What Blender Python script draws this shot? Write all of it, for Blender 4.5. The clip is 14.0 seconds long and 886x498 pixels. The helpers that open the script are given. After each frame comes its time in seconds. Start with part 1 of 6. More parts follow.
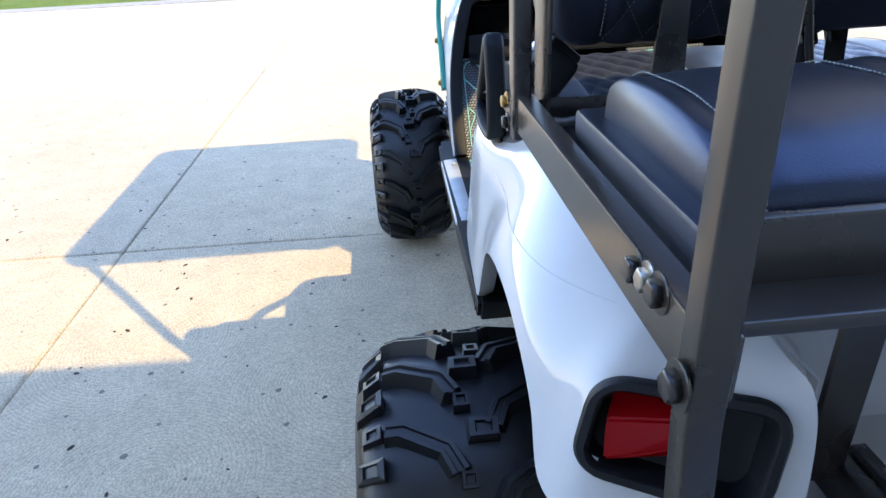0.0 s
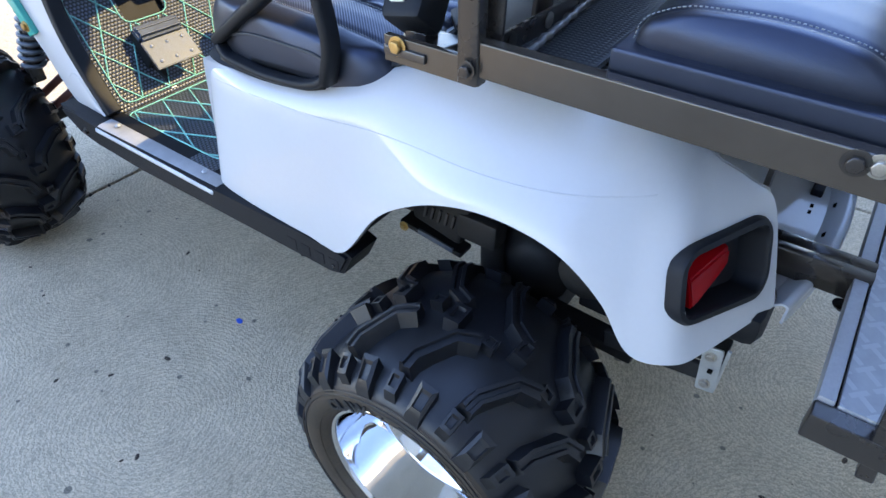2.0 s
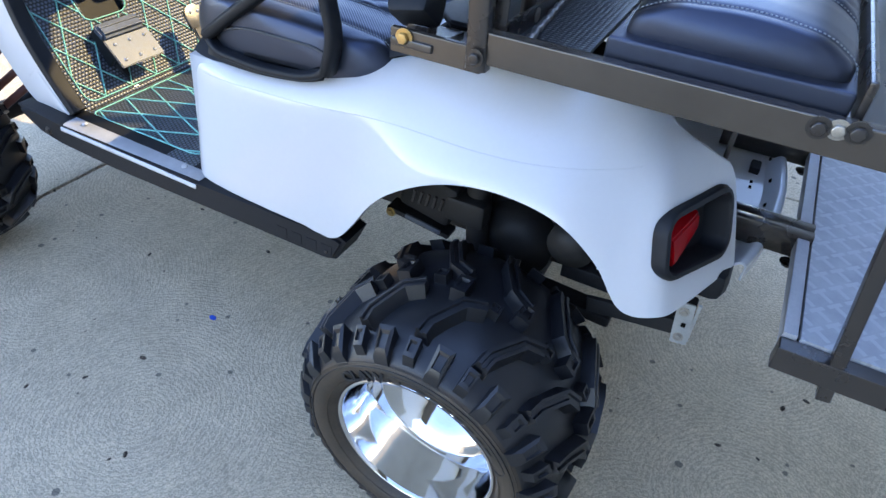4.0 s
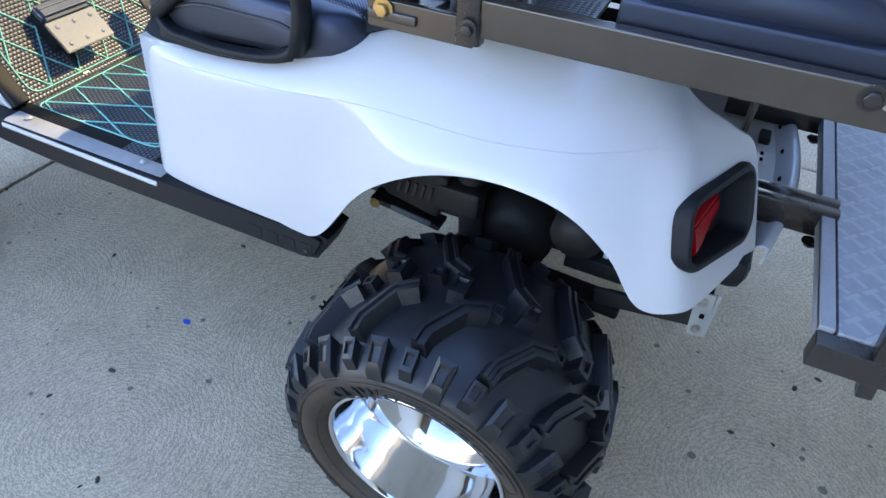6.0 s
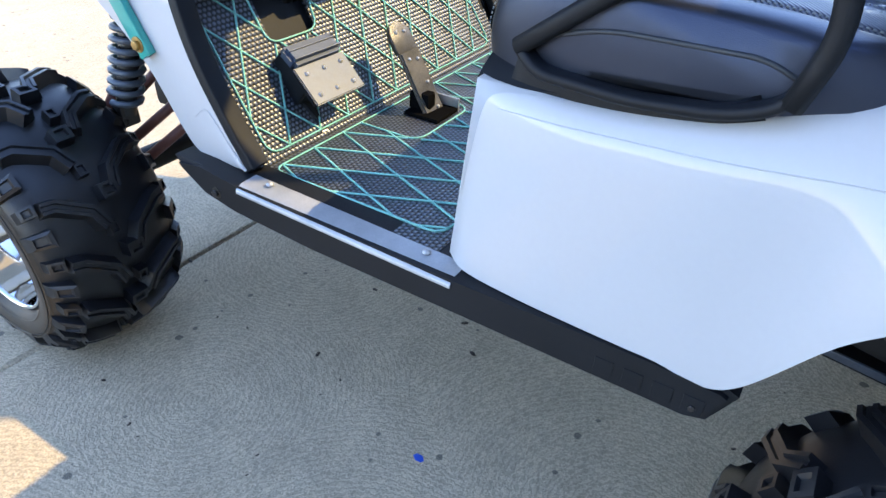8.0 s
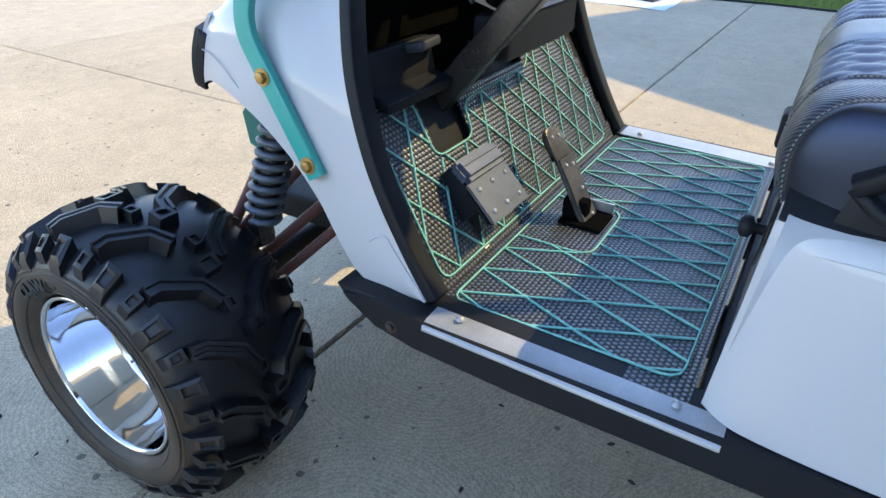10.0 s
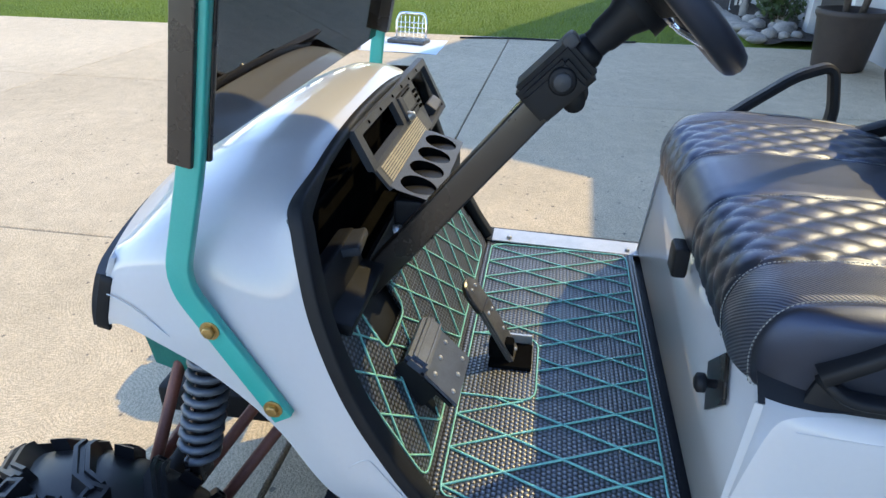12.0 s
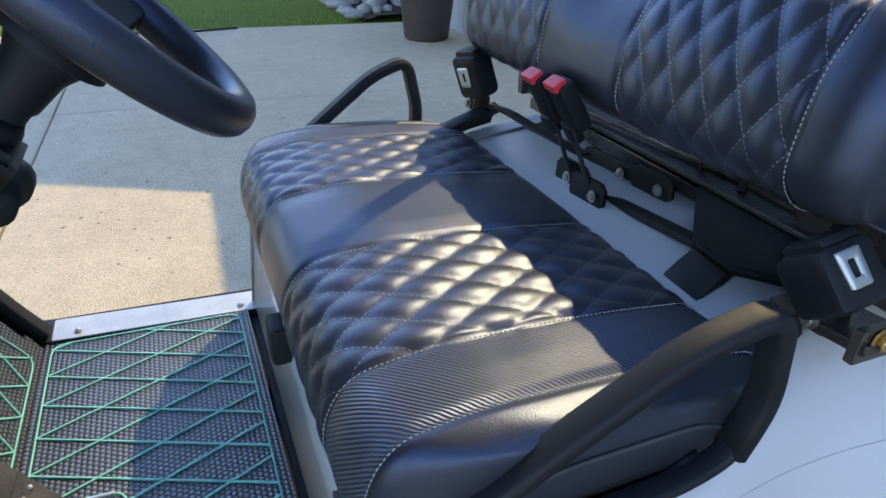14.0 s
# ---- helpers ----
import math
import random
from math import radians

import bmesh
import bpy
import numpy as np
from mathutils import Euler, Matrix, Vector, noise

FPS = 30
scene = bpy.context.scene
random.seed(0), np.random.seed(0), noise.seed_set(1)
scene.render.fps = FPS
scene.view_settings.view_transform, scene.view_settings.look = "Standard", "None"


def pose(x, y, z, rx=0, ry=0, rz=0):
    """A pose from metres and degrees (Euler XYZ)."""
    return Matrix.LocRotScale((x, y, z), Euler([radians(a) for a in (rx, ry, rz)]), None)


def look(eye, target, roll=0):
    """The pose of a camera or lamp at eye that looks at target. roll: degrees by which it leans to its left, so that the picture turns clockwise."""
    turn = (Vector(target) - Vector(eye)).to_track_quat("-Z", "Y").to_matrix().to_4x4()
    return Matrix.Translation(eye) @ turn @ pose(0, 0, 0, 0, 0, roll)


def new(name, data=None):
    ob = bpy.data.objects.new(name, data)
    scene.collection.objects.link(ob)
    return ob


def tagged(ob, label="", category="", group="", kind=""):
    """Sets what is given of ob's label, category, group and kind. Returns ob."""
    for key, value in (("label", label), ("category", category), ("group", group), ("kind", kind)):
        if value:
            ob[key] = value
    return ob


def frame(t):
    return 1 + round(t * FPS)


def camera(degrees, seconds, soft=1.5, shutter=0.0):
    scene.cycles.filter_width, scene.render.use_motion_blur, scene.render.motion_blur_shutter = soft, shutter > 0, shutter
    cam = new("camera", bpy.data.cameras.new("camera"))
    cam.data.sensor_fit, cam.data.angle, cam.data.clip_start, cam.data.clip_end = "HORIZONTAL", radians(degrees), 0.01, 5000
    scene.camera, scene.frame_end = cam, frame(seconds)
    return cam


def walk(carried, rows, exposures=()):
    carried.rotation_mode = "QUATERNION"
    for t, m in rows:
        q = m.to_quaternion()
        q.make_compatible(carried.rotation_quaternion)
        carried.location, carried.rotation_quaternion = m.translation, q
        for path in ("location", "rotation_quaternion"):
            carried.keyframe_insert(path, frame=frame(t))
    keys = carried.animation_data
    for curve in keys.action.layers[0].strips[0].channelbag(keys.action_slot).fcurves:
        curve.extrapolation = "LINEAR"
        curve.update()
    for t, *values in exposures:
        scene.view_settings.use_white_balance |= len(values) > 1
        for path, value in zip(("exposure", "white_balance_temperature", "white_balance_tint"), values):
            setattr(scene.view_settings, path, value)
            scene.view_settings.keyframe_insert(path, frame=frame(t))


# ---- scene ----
cam = camera(68.8, 14.0)

PATH = [
    (0, (-0.666, -0.8, 1.166), (-0.544, 0.969, 0.243), -2.9),
    (0.5, (-0.873, -0.684, 1.236), (-0.146, 0.908, 0.268), -3.6),
    (1, (-1.013, -0.573, 1.228), (-0.059, 0.747, 0.067), -4.6),
    (1.5, (-1.084, -0.457, 1.264), (-0.03, 0.741, 0.058), -3.2),
    (1.7, (-1.115, -0.431, 1.262), (-0.005, 0.655, 0.001), -2.9),
    (2, (-1.194, -0.38, 1.276), (0.074, 0.483, -0.006), 1.1),
    (2.5, (-1.31, -0.324, 1.269), (0.005, 0.357, -0.076), 3.4),
    (2.7, (-1.329, -0.331, 1.271), (0.071, 0.33, 0.005), 5.4),
    (5, (-1.356, -0.294, 1.285), (0.062, 0.346, 0.029), 4.3),
    (5.5, (-1.342, -0.29, 1.286), (0.022, 0.353, -0.028), 3.1),
    (6, (-1.26, -0.24, 1.239), (0.135, 0.33, -0.076), 3.9),
    (6.5, (-1.086, -0.124, 1.167), (0.191, 0.448, -0.263), -1.2),
    (7, (-1.062, 0.001, 1.118), (0.258, 0.715, -0.204), -0.5),
    (7.5, (-1.105, 0.182, 1.075), (0.278, 0.884, -0.188), 1.0),
    (8, (-1.141, 0.316, 1.029), (0.25, 1.175, -0.124), 1.8),
    (8.5, (-1.164, 0.37, 1.02), (0.254, 1.326, -0.018), 0.7),
    (9, (-1.185, 0.424, 1.012), (0.265, 1.38, 0.02), 1.6),
    (9.2, (-1.19, 0.456, 1.024), (0.276, 1.402, 0.046), 1.7),
    (11.3, (-1.142, 1.028, 1.111), (0.471, 1.608, 0.08), -0.8),
    (11.5, (-1.139, 1.022, 1.166), (0.544, 1.507, 0.199), -0.7),
    (12, (-1.139, 0.992, 1.285), (0.607, 1.27, 0.35), 0.7),
    (12.2, (-1.135, 0.961, 1.326), (0.661, 1.185, 0.477), -0.5),
    (12.5, (-1.092, 0.931, 1.341), (0.745, 1.191, 0.594), -2.1),
    (12.8, (-1.011, 0.837, 1.354), (0.847, 1.045, 0.644), -2.4),
    (13, (-0.978, 0.762, 1.351), (0.877, 0.92, 0.62), -1.8),
    (13.2, (-0.933, 0.712, 1.346), (0.880, 0.788, 0.505), -2.5),
    (13.5, (-0.877, 0.696, 1.328), (0.9, 0.56, 0.42), -1.3),
    (14, (-0.801, 0.807, 1.281), (0.809, 0.114, 0.317), 2.0),
]
walk(cam, [(t, look(eye, target, roll)) for t, eye, target, roll in PATH], [(0, 2.0, 6300, 18), (0.5, 1.85, 6200, 17), (2.5, 2.1, 6350, 19), (8, 1.95, 6300, 18), (9, 1.65, 6300, 16), (11.5, 1.4, 6300, 14), (12.5, 1.4, 6300, 14), (14, 1.4, 6250, 15)])

# ---- light ----
SUN = Vector((0.72, -0.70, 1.0)).normalized()
world = bpy.data.worlds.new("sky")
scene.world = world
world.use_nodes = True
wn = world.node_tree.nodes
sky = wn.new("ShaderNodeTexSky")
sky.sky_type = "NISHITA"
sky.sun_disc = False
sky.air_density, sky.ozone_density, sky.dust_density = 1.0, 2.6, 0.0
sky.sun_elevation = math.asin(SUN.z)
sky.sun_rotation = math.atan2(SUN.x, SUN.y)
tone = wn.new("ShaderNodeMix")
tone.data_type, tone.blend_type = "RGBA", "MULTIPLY"
tone.inputs[0].default_value, tone.inputs[7].default_value = 1.0, (1.05, 1.0, 0.95, 1)
world.node_tree.links.new(sky.outputs[0], tone.inputs[6])
world.node_tree.links.new(tone.outputs[2], wn["Background"].inputs[0])
wn["Background"].inputs[1].default_value = 0.208
sun_data = bpy.data.lights.new("sun", "SUN")
sun_data.energy, sun_data.angle, sun_data.color = 1.75, radians(0.55), (1.0, 0.77, 0.34)
sun = new("sun", sun_data)
sun.matrix_world = look(SUN * 30, (0, 0, 0))


# ---- materials ----
def nodes(name):
    m = bpy.data.materials.new(name)
    m.use_nodes = True
    return m, m.node_tree.nodes, m.node_tree.links, m.node_tree.nodes["Principled BSDF"]


def coords(n, l, scale=1.0, source="Object"):
    tc, mp = n.new("ShaderNodeTexCoord"), n.new("ShaderNodeMapping")
    mp.inputs["Scale"].default_value = scale if isinstance(scale, tuple) else (scale,) * 3
    l.new(tc.outputs[source], mp.inputs["Vector"])
    return mp.outputs[0]


def noise_tex(n, l, vec, scale, detail=4.0, rough=0.6):
    t = n.new("ShaderNodeTexNoise")
    t.inputs["Scale"].default_value, t.inputs["Detail"].default_value, t.inputs["Roughness"].default_value = scale, detail, rough
    l.new(vec, t.inputs["Vector"])
    return t.outputs["Fac"]


def ramp(n, l, fac, stops):
    r = n.new("ShaderNodeValToRGB")
    while len(r.color_ramp.elements) < len(stops):
        r.color_ramp.elements.new(0.5)
    for e, (p, c) in zip(r.color_ramp.elements, stops):
        e.position = p
        e.color = (*c, 1) if isinstance(c, tuple) else (c, c, c, 1)
    l.new(fac, r.inputs[0])
    return r.outputs[0]


def op(n, l, kind, a, b=None, clamp=False):
    m = n.new("ShaderNodeMath")
    m.operation, m.use_clamp = kind, clamp
    for k, v in enumerate((a, b)):
        if v is None:
            continue
        if isinstance(v, (int, float)):
            m.inputs[k].default_value = v
        else:
            l.new(v, m.inputs[k])
    return m.outputs[0]


def mix(n, l, fac, a, b, kind="MIX"):
    m = n.new("ShaderNodeMix")
    m.data_type, m.blend_type = "RGBA", kind
    for sock, v in ((m.inputs[0], fac), (m.inputs[6], a), (m.inputs[7], b)):
        if isinstance(v, (int, float)):
            sock.default_value = v
        elif isinstance(v, tuple):
            sock.default_value = (*v, 1)
        else:
            l.new(v, sock)
    return m.outputs[2]


def bump(n, l, b, height, strength, dist, before=None):
    k = n.new("ShaderNodeBump")
    k.inputs["Strength"].default_value, k.inputs["Distance"].default_value = strength, dist
    l.new(height, k.inputs["Height"])
    if before:
        l.new(before, k.inputs["Normal"])
    l.new(k.outputs[0], b.inputs["Normal"])
    return k.outputs[0]


def surface(name, dark, light, rough=(0.4, 0.6), metal=0.0, scale=9.0, grain=180.0, relief=0.15, dist=0.001, coat=0.0, spec=0.5):
    """A worn surface: two colours mixed by coarse and fine noise, uneven gloss, fine relief."""
    m, n, l, b = nodes(name)
    v = coords(n, l)
    coarse, fine = noise_tex(n, l, v, scale), noise_tex(n, l, v, grain, 3.0)
    both = op(n, l, "ADD", op(n, l, "MULTIPLY", coarse, 0.65), op(n, l, "MULTIPLY", fine, 0.35))
    l.new(ramp(n, l, both, [(0.3, dark), (0.7, light)]), b.inputs["Base Color"])
    l.new(op(n, l, "MULTIPLY_ADD", coarse, rough[1] - rough[0]), b.inputs["Roughness"])
    b.inputs["Roughness"].links[0].from_node.inputs[2].default_value = rough[0]
    b.inputs["Metallic"].default_value, b.inputs["Coat Weight"].default_value = metal, coat
    b.inputs["Coat Roughness"].default_value, b.inputs["Specular IOR Level"].default_value = 0.04, spec
    if relief:
        bump(n, l, b, fine, relief, dist)
    return m


PAINT = surface("white_paint", (0.535, 0.54, 0.55), (0.565, 0.57, 0.58), (0.30, 0.42), 0, 3.0, 120.0, 0.0, coat=0.7, spec=0.2)
PAINT.node_tree.nodes["Principled BSDF"].inputs["Coat IOR"].default_value = 1.5
PLASTIC = surface("black_plastic", (0.006, 0.007, 0.009), (0.012, 0.0135, 0.017), (0.46, 0.66), 0, 12.0, 700.0, 0.35, 0.0006, spec=0.30)
STEEL = surface("black_coated_steel", (0.022, 0.018, 0.016), (0.036, 0.030, 0.026), (0.22, 0.34), 0, 10.0, 900.0, 0.12, 0.0004, coat=0.0, spec=0.75)
# black rail steel; warm bounce from sunlit concrete is mixed into its brown base
RAILSTEEL = surface("bounce_brown_black_steel", (0.044, 0.034, 0.025), (0.066, 0.052, 0.039), (0.18, 0.28), 0, 10.0, 900.0, 0.08, 0.0004, spec=0.9)
DARKIRON = surface("dirty_black_iron", (0.006, 0.006, 0.007), (0.024, 0.022, 0.020), (0.5, 0.8), 0.2, 18.0, 250.0, 0.4, 0.001)
RUBBER = surface("tyre_rubber", (0.0055, 0.006, 0.0078), (0.014, 0.014, 0.0158), (0.28, 0.50), 0, 14.0, 500.0, 0.3, 0.0006, spec=0.6)
DUSTRUB = surface("dusty_tyre_sidewall", (0.017, 0.0145, 0.012), (0.082, 0.059, 0.038), (0.42, 0.66), 0, 11.0, 300.0, 0.3, 0.0006)
CHROME = surface("polished_aluminium", (0.78, 0.79, 0.80), (0.88, 0.88, 0.88), (0.03, 0.09), 1.0, 7.0, 60.0, 0.05, 0.0006)
ALU = surface("brushed_aluminium", (0.34, 0.35, 0.36), (0.56, 0.565, 0.575), (0.34, 0.50), 0.35, 12.0, 400.0, 0.15, 0.0004)
ZINC = surface("galvanised_steel", (0.42, 0.44, 0.45), (0.62, 0.63, 0.62), (0.35, 0.55), 0.8, 30.0, 300.0, 0.2, 0.0005)
BOLT = surface("zinc_bolt", (0.35, 0.33, 0.30), (0.6, 0.56, 0.5), (0.25, 0.4), 0.9, 60.0, 500.0, 0.2, 0.0004)
BRASS = surface("yellow_zinc_bolt", (0.42, 0.27, 0.09), (0.62, 0.43, 0.18), (0.3, 0.45), 0.85, 60.0, 500.0, 0.2, 0.0004)
TEAL = surface("turquoise_paint", (0.03, 0.36, 0.31), (0.05, 0.44, 0.38), (0.25, 0.4), 0, 8.0, 500.0, 0.08, 0.0004, coat=0.4)
TOWER = surface("dark_teal_paint", (0.012, 0.12, 0.095), (0.03, 0.20, 0.16), (0.35, 0.5), 0, 14.0, 300.0, 0.2, 0.0005)
TEALINE = surface("turquoise_rubber", (0.17, 0.52, 0.46), (0.28, 0.64, 0.57), (0.45, 0.6), 0, 20.0, 400.0, 0.1, 0.0003)
REDOX = surface("red_oxide_tube", (0.13, 0.038, 0.024), (0.24, 0.085, 0.055), (0.4, 0.6), 0, 20.0, 300.0, 0.3, 0.0006)
GREYPANEL = surface("weathered_grey_plastic", (0.022, 0.026, 0.034), (0.060, 0.067, 0.083), (0.45, 0.65), 0, 7.0, 300.0, 0.4, 0.0008)
PALEPANEL = surface("pale_grey_plate", (0.30, 0.305, 0.32), (0.42, 0.42, 0.43), (0.4, 0.6), 0.1, 9.0, 200.0, 0.2, 0.0006)
BUCKLERED = surface("red_button", (0.55, 0.02, 0.03), (0.68, 0.05, 0.06), (0.3, 0.4), 0, 40.0, 300.0, 0.05, 0.0003)
WEB = surface("black_webbing", (0.012, 0.012, 0.013), (0.025, 0.025, 0.027), (0.7, 0.85), 0, 40.0, 900.0, 0.6, 0.0006)
PEDAL = surface("scuffed_pedal_rubber", (0.042, 0.056, 0.086), (0.088, 0.115, 0.170), (0.38, 0.52), 0.1, 22.0, 300.0, 0.35, 0.0008)
SIDING = surface("vinyl_siding", (0.38, 0.39, 0.40), (0.46, 0.46, 0.46), (0.5, 0.65), 0, 2.0, 60.0, 0.2, 0.001)
SHINGLE = surface("grey_shingle", (0.10, 0.10, 0.10), (0.2, 0.19, 0.18), (0.8, 0.95), 0, 3.0, 40.0, 0.6, 0.004)
STONE = surface("garden_stone", (0.17, 0.16, 0.15), (0.40, 0.37, 0.33), (0.7, 0.9), 0, 9.0, 60.0, 0.6, 0.004)
SOIL = surface("dark_mulch", (0.02, 0.015, 0.011), (0.075, 0.055, 0.04), (0.85, 1.0), 0, 9.0, 60.0, 1.0, 0.012)
POTCLAY = surface("brown_planter", (0.022, 0.015, 0.012), (0.05, 0.034, 0.026), (0.45, 0.65), 0, 6.0, 90.0, 0.3, 0.002)
BARK = surface("tree_bark", (0.035, 0.026, 0.02), (0.12, 0.09, 0.065), (0.8, 0.95), 0, 5.0, 40.0, 1.0, 0.02)
LEAF = surface("green_leaf", (0.028, 0.055, 0.014), (0.085, 0.13, 0.035), (0.5, 0.7), 0, 3.0, 20.0, 0.0)
DRYLEAF = surface("dry_leaf", (0.10, 0.075, 0.025), (0.22, 0.17, 0.07), (0.6, 0.8), 0, 3.0, 20.0, 0.0)
YUCCA = surface("yucca_leaf", (0.06, 0.10, 0.03), (0.16, 0.21, 0.07), (0.4, 0.6), 0, 8.0, 40.0, 0.0)
PAPER = surface("pale_blue_sheet", (0.58, 0.66, 0.78), (0.72, 0.78, 0.86), (0.6, 0.8), 0, 6.0, 90.0, 0.3, 0.002)
SLATE = surface("dark_slate", (0.03, 0.032, 0.036), (0.06, 0.062, 0.066), (0.6, 0.8), 0, 20.0, 90.0, 0.3, 0.001)
CREAM = surface("off_white_enamel", (0.62, 0.61, 0.58), (0.74, 0.73, 0.70), (0.4, 0.6), 0, 20.0, 90.0, 0.1, 0.001)
SCUFF = surface("scuffed_black_metal", (0.045, 0.045, 0.045), (0.16, 0.155, 0.15), (0.25, 0.42), 0.3, 22.0, 300.0, 0.35, 0.0008)
RIBTONE = surface("bleached_rib_plastic", (0.26, 0.24, 0.18), (0.46, 0.43, 0.33), (0.5, 0.7), 0, 30.0, 300.0, 0.2, 0.0005)
SPRING = surface("blue_grey_spring_steel", (0.07, 0.085, 0.105), (0.14, 0.16, 0.19), (0.3, 0.45), 0.3, 25.0, 300.0, 0.2, 0.0005)
DUSTBLACK = surface("dusty_black_plastic", (0.026, 0.030, 0.036), (0.055, 0.060, 0.068), (0.45, 0.65), 0, 12.0, 500.0, 0.3, 0.0006)
# glossless black for small black parts, and as painted shade inside recesses
VOID = surface("matt_black_and_recess_shade", (0.004, 0.004, 0.004), (0.008, 0.008, 0.008), (0.8, 0.95), 0, 20.0, 200.0, 0.1, 0.0005, spec=0.0)
def make_ribbed():
    """Black rubber with fine crossing ribs."""
    m, n, l, b = nodes("ribbed_black_rubber")
    v = coords(n, l)
    sep = n.new("ShaderNodeSeparateXYZ")
    l.new(v, sep.inputs[0])
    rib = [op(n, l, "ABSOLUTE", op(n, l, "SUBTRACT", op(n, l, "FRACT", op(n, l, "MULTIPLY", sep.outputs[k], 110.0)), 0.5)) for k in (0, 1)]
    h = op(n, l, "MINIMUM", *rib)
    # groove shade painted in: base colour drops to near black where height is low
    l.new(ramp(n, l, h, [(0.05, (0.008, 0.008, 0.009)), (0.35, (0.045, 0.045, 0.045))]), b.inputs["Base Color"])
    b.inputs["Roughness"].default_value = 0.45
    bump(n, l, b, h, 0.8, 0.002)
    return m


RIBRUB = make_ribbed()
DOORDARK = surface("dark_door_paint", (0.035, 0.03, 0.028), (0.06, 0.05, 0.045), (0.4, 0.55), 0, 6.0, 120.0, 0.1, 0.001)
BLUEBIT = surface("blue_paint_chip", (0.01, 0.06, 0.42), (0.03, 0.12, 0.62), (0.4, 0.6), 0, 60.0, 400.0, 0.2, 0.0005)


def make_leather(name, quilt=False, carbon=False):
    """Black vinyl; uv holds metres across and along the cushion, so that thread follows the quilting."""
    m, n, l, b = nodes(name)
    uv = n.new("ShaderNodeUVMap")
    uv.uv_map = "cloth"
    sep = n.new("ShaderNodeSeparateXYZ")
    l.new(uv.outputs[0], sep.inputs[0])
    v = coords(n, l)
    coarse, grain = noise_tex(n, l, v, 5.0), n.new("ShaderNodeTexVoronoi")
    grain.inputs["Scale"].default_value = 700.0
    l.new(v, grain.inputs["Vector"])
    colour = ramp(n, l, coarse, [(0.3, (0.017, 0.018, 0.022)), (0.75, (0.030, 0.032, 0.037))])
    b.inputs["Roughness"].default_value = 0.36
    b.inputs["Specular IOR Level"].default_value = 0.92
    b.inputs["Specular Tint"].default_value = (0.43, 0.55, 0.93, 1)
    height, strength, dist = grain.outputs["Distance"], 0.25, 0.0005
    if quilt:
        a = op(n, l, "DIVIDE", sep.outputs[0], QX)
        c = op(n, l, "DIVIDE", sep.outputs[1], QS)
        near = []
        for k in ("ADD", "SUBTRACT"):
            f = op(n, l, "FRACT", op(n, l, k, a, c))
            d = op(n, l, "ABSOLUTE", op(n, l, "SUBTRACT", f, 0.5))
            on = op(n, l, "GREATER_THAN", d, 0.488)
            dash = op(n, l, "GREATER_THAN", op(n, l, "FRACT", op(n, l, "MULTIPLY", sep.outputs[1], 170.0)), 0.38)
            near.append(op(n, l, "MULTIPLY", on, dash))
        thread = op(n, l, "MAXIMUM", *near)
        colour = mix(n, l, thread, colour, (0.17, 0.18, 0.19))
    if carbon:
        w = n.new("ShaderNodeTexWave")
        w.wave_type, w.bands_direction = "BANDS", "DIAGONAL"
        w.inputs["Scale"].default_value = 100.0
        l.new(uv.outputs[0], w.inputs["Vector"])
        colour = mix(n, l, w.outputs["Fac"], (0.014, 0.015, 0.018), (0.085, 0.090, 0.105))
        height, strength, dist = w.outputs["Fac"], 0.5, 0.0012
    l.new(colour, b.inputs["Base Color"])
    bump(n, l, b, height, strength, dist)
    return m


QX, QS = 0.056, 0.092
LEATHER, QUILT, CARBON = make_leather("black_vinyl"), make_leather("quilted_black_vinyl", quilt=True), make_leather("ribbed_carbon_vinyl", carbon=True)


def make_mat():
    """Honeycomb rubber of a car mat; sun glint on the cells is coloured in as grey."""
    m, n, l, b = nodes("honeycomb_rubber")
    v = coords(n, l, 1.0, "UV")
    sep = n.new("ShaderNodeSeparateXYZ")
    l.new(v, sep.inputs[0])
    # staggered rows of round cells
    ys = op(n, l, "MULTIPLY", sep.outputs[1], 118.0)
    xs = op(n, l, "ADD", op(n, l, "MULTIPLY", sep.outputs[0], 100.0), op(n, l, "MULTIPLY", op(n, l, "FLOOR", ys), 0.5))
    fx = op(n, l, "SUBTRACT", op(n, l, "FRACT", xs), 0.5)
    fy = op(n, l, "SUBTRACT", op(n, l, "FRACT", ys), 0.5)
    d = op(n, l, "SQRT", op(n, l, "ADD", op(n, l, "MULTIPLY", fx, fx), op(n, l, "MULTIPLY", fy, fy)))
    # pale cell tops carry sun glint, black gaps carry shade, both as base colour
    cell = ramp(n, l, d, [(0.27, (0.125, 0.145, 0.19)), (0.45, (0.006, 0.006, 0.007))])
    l.new(mix(n, l, 0.5, cell, ramp(n, l, noise_tex(n, l, v, 14.0), [(0.3, 0.5), (0.7, 1.0)]), "MULTIPLY"), b.inputs["Base Color"])
    b.inputs["Roughness"].default_value = 0.34
    b.inputs["Specular IOR Level"].default_value = 0.7
    bump(n, l, b, op(n, l, "SUBTRACT", 1.0, d), 0.9, 0.003)
    return m


MAT = make_mat()


